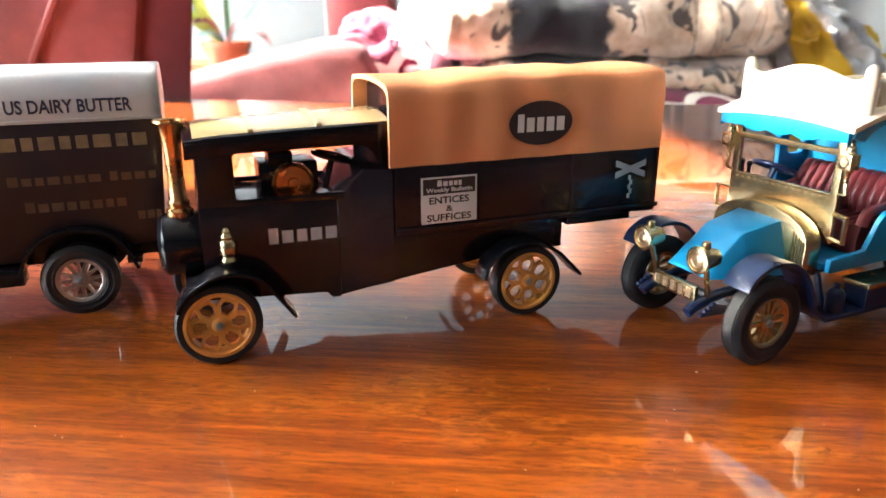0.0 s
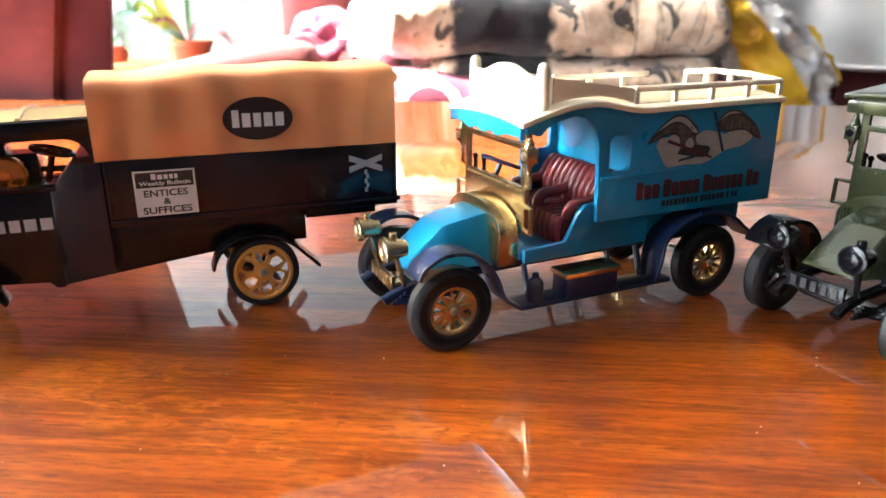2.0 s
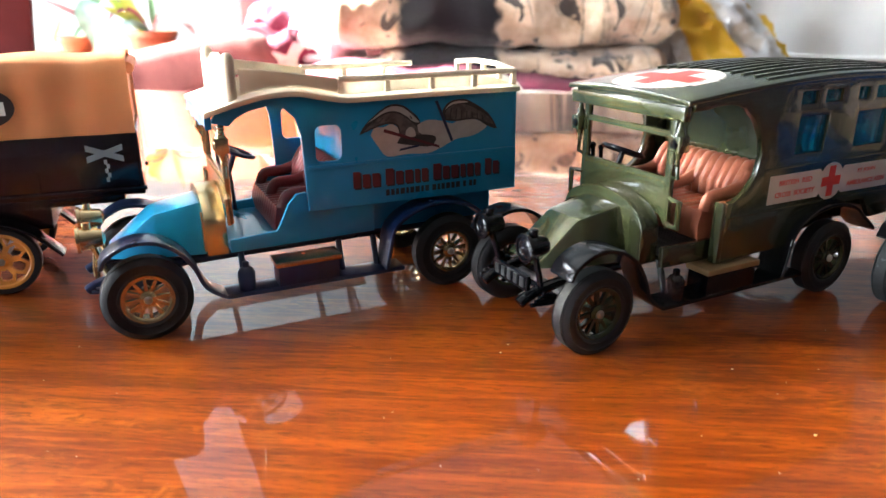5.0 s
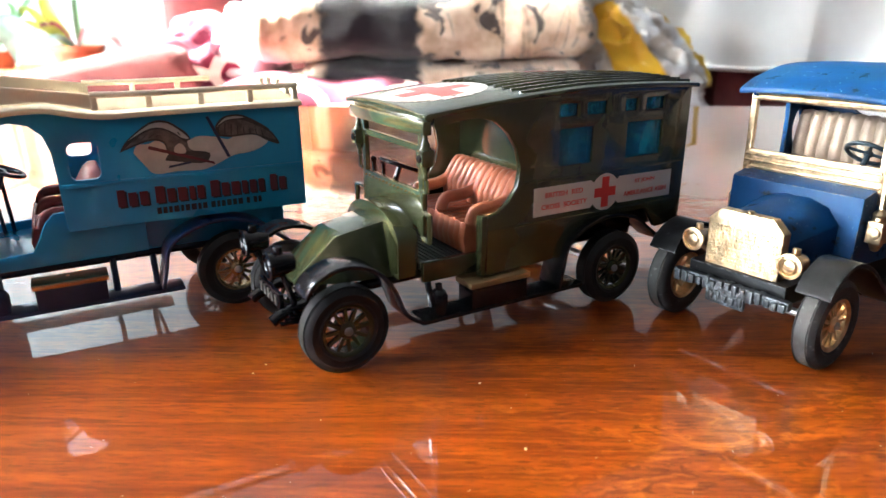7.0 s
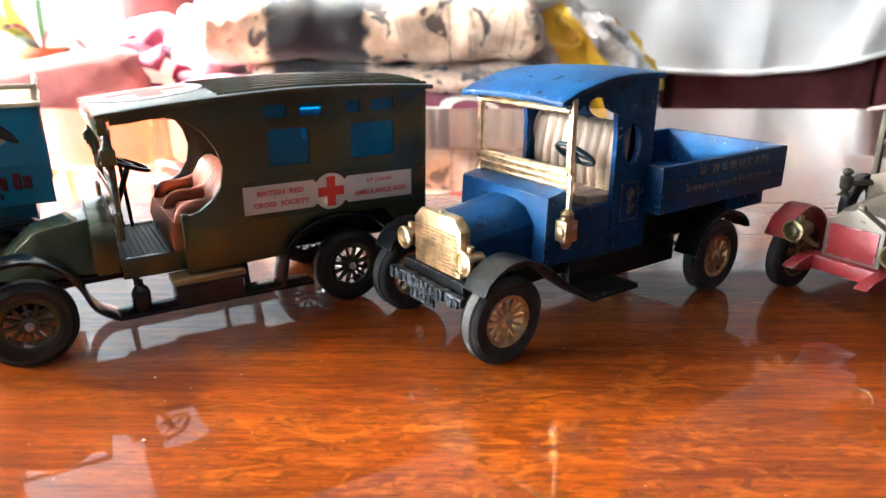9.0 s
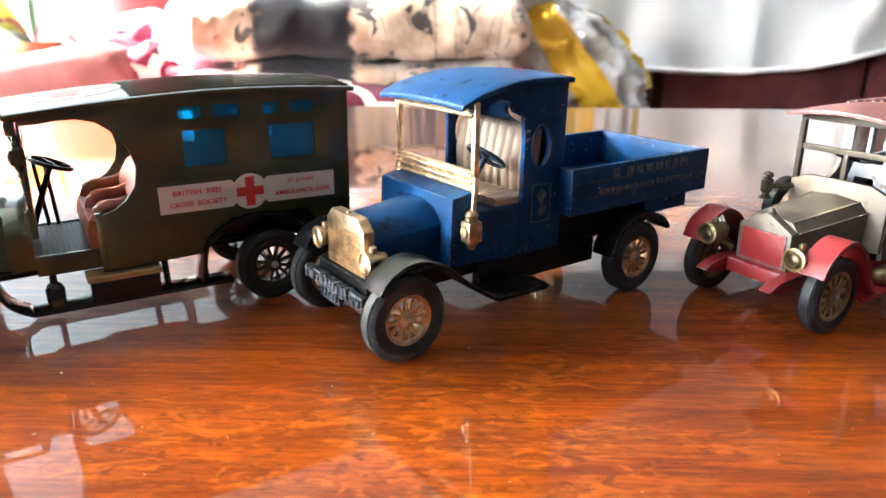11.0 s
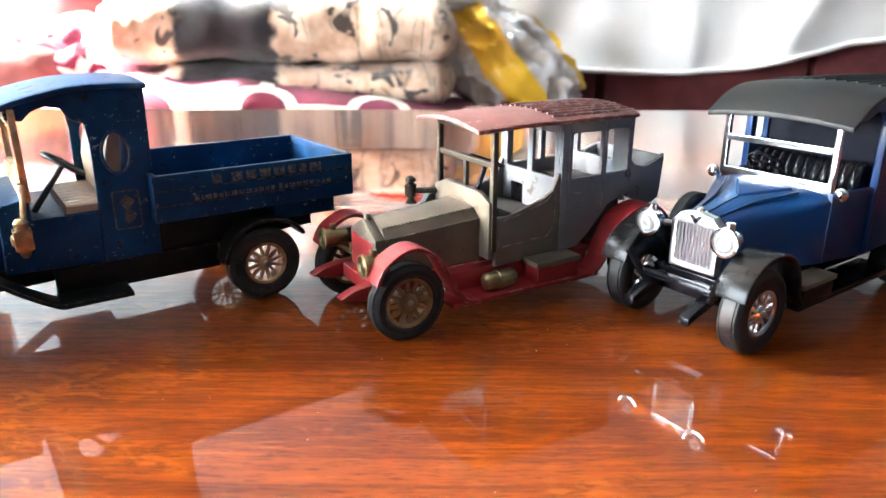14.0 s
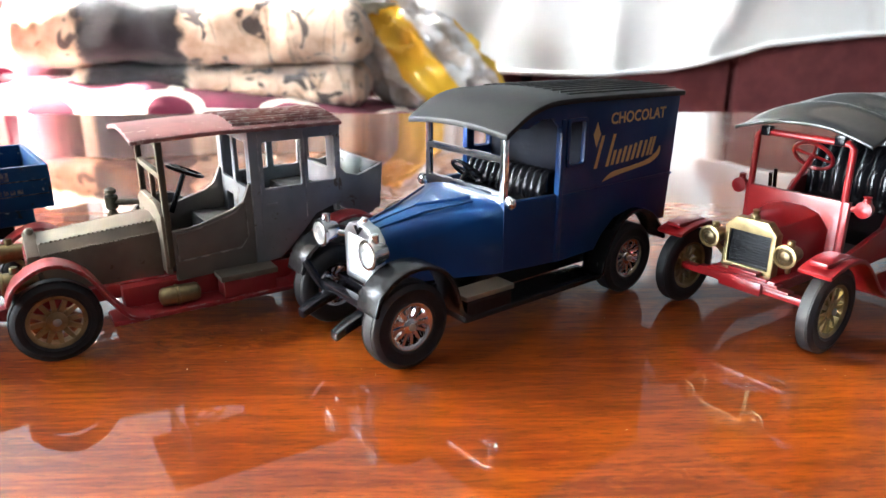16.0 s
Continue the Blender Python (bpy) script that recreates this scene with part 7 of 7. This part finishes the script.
for s in (-1, 1):
    bit("lower_side", loft(B(), [[(x, s * w, z0), (x, s * w, 35.2), (x, s * (w - 1.6), 35.2), (x, s * (w - 1.6), z0)] for x, w, z0 in ((31, 17.0, 16.6), (40, 18.2, 16.4), (48.5, 19.2, 16.4))]), ROYAL, choc, bevel=0.3)
    side = [(48.2, 16.4), (64, 16.8), (67, 21), (72, 25), (79, 26.4), (86, 25.4), (92, 21), (96.4, 20.6), (98.6, 57.9)] + [(p[0], p[1] - 0.8) for p in CHOC_ROOF if 33 < p[0] < 98][::-1] + [(32.4, 53.8), (36, 53.6), (41, 55.6), (45, 55.4), (47.6, 53.0), (48.2, 48)]
    bit("van_side", plate(B(), side, *sorted((s * 19.6, s * 18.2)), "y", [rrect(51.0, 57.2, 42.6, 54.2, 0.8, 3)]), ROYAL, choc, bevel=0.35)
    bit("window_rim", plate(B(), rrect(50.2, 58.0, 41.8, 55.0, 1.2, 3), *sorted((s * 19.9, s * 19.5)), "y", [rrect(51.2, 57.0, 42.8, 54.0, 0.7, 3)]), ROYAL, choc, bevel=0.12)
    bit("moulding", box(B(), 49.5, 97.6, *sorted((s * 19.9, s * 19.5)), 34.4, 35.2), ROYAL, choc, bevel=0.12)
    bit("door_post", box(B(), 47.8, 49.4, *sorted((s * 20.0, s * 18.0)), 17, 55), ROYAL, choc, bevel=0.3)
    bit("front_wing", plate(B(), sheet(smooth_line([(-11.2, 16.4), (-9.4, 21.0), (-4.5, 24.8), (2, 26.0), (8.6, 23.8), (12.6, 18.4), (14.6, 11.8), (17.4, 9.4)], 4), 1.2), *sorted((s * 21.6, s * 13.4))), WING_BLACK, choc, bevel=0.5)
    bit("running_board", box(B(), 15.5, 67, *sorted((s * 20.8, s * 11)), 7.6, 9.4), BLACK, choc, bevel=0.3)
    bit("rear_wing", plate(B(), sheet(smooth_line([(65.6, 9.0), (67.4, 16.4), (71.6, 23.0), (78, 26.4), (85, 25.6), (91, 21.6), (95.6, 15.2)], 4), 1.2), *sorted((s * 21.8, s * 14.0))), WING_BLACK, choc, bevel=0.5)
    box_ = bit("battery_box", box(B(), 15.8, 30.6, *sorted((s * 21.2, s * 15.4)), 9.4, 13.6), BLACK, choc, bevel=0.3)
    bit("lid", box(B(), 15.2, 31.2, *sorted((s * 21.6, s * 15)), 13.6, 15.0), SILVER_GOLD, box_, bevel=0.3)
    lamp = drum_lamp(choc, -6.4, 11.3 * s, 27.6, 3.7, 5.2, CHROME, LENS)
    bit("lamp_bar", rod(B(), (-3, 10 * s, 27.6), (0.4, 6.8 * s, 27.0), 0.8, seg=8), CHROME, lamp, bevel=0)
    bit("mirror", lathe(B(), [(1.0, -1.2), (1.7, -0.6), (1.8, 0.2), (1.2, 0.8), (0, 1.0)], Matrix.Translation((31.4, 18.6 * s, 35.4)) @ Matrix.Rotation(radians(-90), 4, "Y"), 16), CHROME, choc, bevel=0)
    bit("wing_stay", tube(B(), [(-9.5, 14 * s, 20), (-6.5, 10 * s, 12.5), (-2, 7.5 * s, 14)], 1.1, 8), BLACK, choc, bevel=0)
    bit("spring_horn", loft(B(), [[(x, s * (8.4 - w), z), (x, s * (8.4 + w), z), (x, s * (8.4 + w), z + h), (x, s * (8.4 - w), z + h)] for x, z, w, h in ((-14.5, 7.4, 1.4, 2.0), (-11, 8.8, 1.6, 2.4), (-4, 11, 1.6, 2.6), (4, 12, 1.6, 2.6))]), BLACK, choc, bevel=0.3)
bit("cross_bar", box(B(), -7.5, -5.0, -11, 11, 13.6, 15.4), BLACK, choc, bevel=0.3)
bit("bulkhead", box(B(), 57.8, 58.8, -18.2, 18.2, 17, 56.5), CAB_SHADED, choc, bevel=0.2)
bit("rear_door", plate(B(), [(96.2, 20.6), (97.4, 20.6), (98.8, 57.6), (97.4, 57.6)], -18.2, 18.2), ROYAL, choc, bevel=0.2)
bit("cab_floor", box(B(), 32.5, 58, -17, 17, 16.4, 18.4), BLACK, choc, bevel=0.2)
seat = bit("seat", tufted_base(B(), 38, 47, -16, 16, 26, 32.5, 12), BLACK, choc, bevel=0)
bit("seat_back", tufted_back(B(), 46, 49.5, -16, 16, 31, 40.6, 12, 1.6), BLACK, seat, bevel=0)
steering(choc, (38.5, 6.5, 38.5), (33.5, 6.5, 33), 5.0, BLACK)
bit("spare_tyre", tyre_mesh(Matrix.Translation((25.5, 19.4, 19.5)) @ Matrix.Rotation(radians(-90), 4, "X"), 9.8, 5.0, 5.4, False), RUBBER, choc, bevel=0)
Y = -19.65
lettering(choc, "CHOCOLAT", 67.4, 91.9, 52.0, 55.2, Y, INK_BRIGHT)
x = 61.4
for k, (w, z1) in enumerate(((6.0, 49.3), (3.4, 44.8), (3.4, 45.4), (1.3, 45.8), (3.6, 46.2), (2.8, 46.8))):
    z0 = 40.5 + 0.22 * k
    for d in ((0, w - 1.2) if w > 2 else (0,)):
        v = [(x + d, z0), (x + d + 1.2, z0), (x + d + 1.2 + (z1 - z0) * 0.3, z1), (x + d + (z1 - z0) * 0.3, z1)]
        bit("letter_bar", plate(B(), v, Y - 0.05, Y), INK_BRIGHT, choc, bevel=0)
    x += w + 1.0
swoosh = smooth_line([(65.2, 36.4), (69, 38.6), (76, 39.3), (84, 40.2), (88.8, 42.0), (90.6, 44.0), (90.6, 41.4), (86.6, 39.2), (78, 38.2), (71, 37.4)], 3)
decal(choc, "underline_swash", swoosh, Y, INK_BRIGHT)
decal(choc, "diamond_print", [(60.4, 49.8), (61.9, 46.4), (63.4, 49.8), (61.9, 53.2)], Y, INK_BRIGHT)

# -- red open tourer --
SCARLET = surface("bright_red_enamel", (0.23, 0.006, 0.009), 0.28, coat=0.5, var=0.1, size=0.02, wear=(0.16, 0.012, 0.014), wear_at=0.7)
HOOD_GREY = surface("dark_grey_glossy_hood", (0.020, 0.019, 0.018), 0.22, coat=0.4, var=0.2, size=0.02)
UNIT[0], DROP[0] = 0.001 * 1, 0
tour = car_at("red_tourer", (0.5948, 0.1498), 29.5, "bright red toy touring car with brass radiator and dark grey hood", "toy car", 21.0)
four_wheels(tour, 74.0, 11.0, 6.6, 12, BRASS, 20.4, 4.2, tyre=RUBBER, hub_r=2.0, fat=1.0)
bit("chassis", box(B(), -4, 84, -9, 9, 12, 15), SCARLET, tour, bevel=0.3)
rad_line = [(-6.4, 15.0), (8.0, 15.0), (8.0, 26.2), (5.2, 29.0), (-3.6, 29.0), (-6.4, 26.2)]
rad = bit("radiator", plate(B(), rad_line, -1.8, 1.2, "x", [[(-5.0, 16.3), (6.6, 16.3), (6.6, 25.4), (-5.0, 25.4)]]), BRASS, tour, bevel=0.3)
bit("radiator_core", box(B(), -1.0, 0.4, -5.1, 6.7, 16.2, 25.5), BLACK, rad, bevel=0)
for k in range(12):
    bit("core_slat", box(B(), -1.35, -0.95, -4.8, 6.4, 16.7 + 0.72 * k, 17.0 + 0.72 * k), BLACK, rad, bevel=0)
bit("radiator_cap", lathe(B(), [(1.2, 28.8), (1.2, 30.0), (0.6, 30.4), (0.9, 31.4), (0, 31.8)], Matrix.Translation((-0.3, 0.8, 0)), 14), BRASS, rad, bevel=0)
bit("bonnet", loft(B(), [[(x, y + 0.8, z) for x, y, z in ring_] for ring_ in (flat_bonnet(1.2, 7.0, 15, 28.6), flat_bonnet(17.5, 10.2, 15, 30.6))]), SCARLET, tour, bevel=0.3)
bit("dashboard", plate(B(), [(-13.6, 15.5), (15.2, 15.5), (15.2, 33.6), (-13.6, 33.6)], 17.2, 18.8, "x"), SCARLET, tour, bevel=0.35)
bm = B()
tube(bm, [(18, -12.2, 17), (18, -11.8, 47.0), (18, -10.8, 48.2), (18, 13.2, 48.6), (18, 14.2, 47.4), (18, 14.2, 17)], 0.9, 10)
ws = bit("windscreen_frame", bm, SCARLET, tour, bevel=0)
for y in (-8.5, 11.6):
    bit("hood_clip", box(B(), 16.8, 19.2, y - 1.3, y + 1.3, 47.6, 50.2), BLACK, ws, bevel=0.3)
HOOD_LINE = smooth_line([(12.6, 49.6), (18, 50.6), (26, 52.4), (34, 52.6), (44, 53.4), (60, 52.6), (80, 51.4)], 4)
hood_bm = crown_roof(B(), HOOD_LINE, 18.4, 4.4, 0.9)
for v in hood_bm.verts:
    v.co.z += 0.9 * math.sin(v.co.x * 0.33) * (1 - (v.co.y / 18.4) ** 2) + 0.5 * noise.noise(v.co * 0.12)
hood = bit("hood", hood_bm, HOOD_GREY, tour, "dark grey folding hood, glossy and creased", bevel=0.3, sharp=60)
tub = [(18.8, 14.8), (78, 14.8), (84, 20), (84, 40), (66, 40), (58, 30), (50, 33), (42, 31.5), (36, 24), (18.8, 20)]
for s in (-1, 1):
    bit("body_side", plate(B(), tub, *sorted((s * 15.4, s * 14.0))), SCARLET, tour, bevel=0.3)
    bit("front_wing", plate(B(), sheet(smooth_line([(-9.0, 22.2), (-5.0, 23.4), (1.0, 24.2), (7, 23.4), (13, 19.0), (20, 12.6), (27, 9.6)], 4), 1.1), *sorted((s * 24.4, s * 16.2))), SCARLET, tour, bevel=0.4)
    bit("wing_panel", box(B(), -7.5, 4, *sorted((s * 22.4, s * 18.2)), 23.4, 24.6), SCARLET, tour, bevel=0.4)
    bit("running_board", box(B(), 26, 58, *sorted((s * 23.6, s * 14)), 8.4, 9.6), SCARLET, tour, bevel=0.3)
    bit("rear_wing", plate(B(), sheet(smooth_line([(57, 9.4), (61, 16), (66, 22.5), (74, 25.0), (82, 22.5), (87, 16)], 4), 1.1), *sorted((s * 24.4, s * 16.2))), SCARLET, tour, bevel=0.4)
    drum_lamp(tour, -4.8, 10.6 * s, 22.6, 3.0, 6.0, BRASS, BRASS_DARK, (1, 9 * s, 17))
    lathe_m = Matrix.Translation((17.0, 17.2 * s, 32.6)) @ Matrix.Rotation(radians(-90), 4, "Y")
    sl = bit("side_lamp", lathe(B(), [(1.0, -3), (1.6, -2.4), (1.6, -0.8), (2.1, -0.6), (2.1, 0.4), (1.2, 0.5), (0, 0.6)], lathe_m, 20), SCARLET, tour, bevel=0)
    bit("lamp_top", lathe(B(), [(1.2, 1.5), (0.8, 2.8), (1.1, 3.2), (0, 3.6)], Matrix.Translation((18.2, 17.2 * s, 32.6)), 12), SCARLET, sl, bevel=0)
    bit("lamp_arm", rod(B(), (18, 17.2 * s, 32.4), (18, 14 * s, 32.0), 0.8, seg=8), SCARLET, sl, bevel=0)
bit("front_axle", box(B(), -4.2, -1.6, -18.5, 18.5, 11.2, 13.0), SCARLET, tour, bevel=0.3)
bm = B()
for k in range(4):
    box(bm, -4.6, -2.0, -13 + 3 * k, 13 - 3 * k, 13.0 + 0.8 * k, 13.7 + 0.8 * k)
bit("leaf_spring", bm, SCARLET, tour, bevel=0.1)
bit("number_panel", box(B(), -5.2, -4.4, -6, 6, 10.6, 14.0), SCARLET, tour, bevel=0.3)
bit("floor", box(B(), 18.8, 82, -14, 14, 14.8, 17), DARK_IN, tour, bevel=0.2)
seat = bit("seat", tufted_base(B(), 38, 50, -13.8, 13.8, 17, 27, 8), BLACK, tour, bevel=0)
bit("seat_back", tufted_back(B(), 48, 52, -13.8, 13.8, 26, 43, 8, 3.0), BLACK, seat, bevel=0)
bit("rear_seat_back", tufted_back(B(), 76, 80, -13.8, 13.8, 20, 44, 8, 2.0), BLACK, tour, bevel=0)
steering(tour, (31.0, 4.5, 41.5), (19.5, 4.5, 31.5), 5.4, SCARLET)
bm = B()
for k in (0, 1):
    rod(bm, (27 + 2.0 * k, 12.5, 17), (24.5 + 2.4 * k, 12.5, 36 + k), 0.6, seg=6)
bit("brake_lever", bm, BLACK, tour, bevel=0)

# -- dust on the lacquer --
DUST = surface("white_dust", (0.75, 0.72, 0.68), 0.9, var=0.1, size=0.002)
rnd = random.Random(21)
bm = B()
spots = [(0.082, 0.158, 0.35), (0.178, 0.156, 0.4), (0.180, 0.160, 0.3), (0.227, 0.149, 0.4), (0.233, 0.125, 0.45), (0.441, 0.155, 0.3)]
spots += [(rnd.uniform(-0.1, 0.62), rnd.uniform(0.10, 0.20), rnd.uniform(0.07, 0.17)) for _ in range(170)]
for x, y, r in spots:
    n, turn = rnd.randint(5, 7), rnd.uniform(0, 6)
    flat = [(x * 1000 + r * rnd.uniform(0.5, 1.0) * math.cos(turn + 2 * math.pi * k / n), y * 1000 + 0.8 * r * rnd.uniform(0.5, 1.0) * math.sin(turn + 2 * math.pi * k / n)) for k in range(n)]
    top = [bm.verts.new((a, b, 0.03)) for a, b in flat]
    tip = bm.verts.new((x * 1000, y * 1000, 0.03 + 0.5 * r))
    for a, b in zip(top, top[1:] + top[:1]):
        bm.faces.new((a, b, tip))
    bm.faces.new(top[::-1])
specks = link_mesh("dust_specks", bm, DUST, 0.001, flat=True)
tagged(specks, "tiny white dust specks lying on the polished table", "dust", "", "stuff")
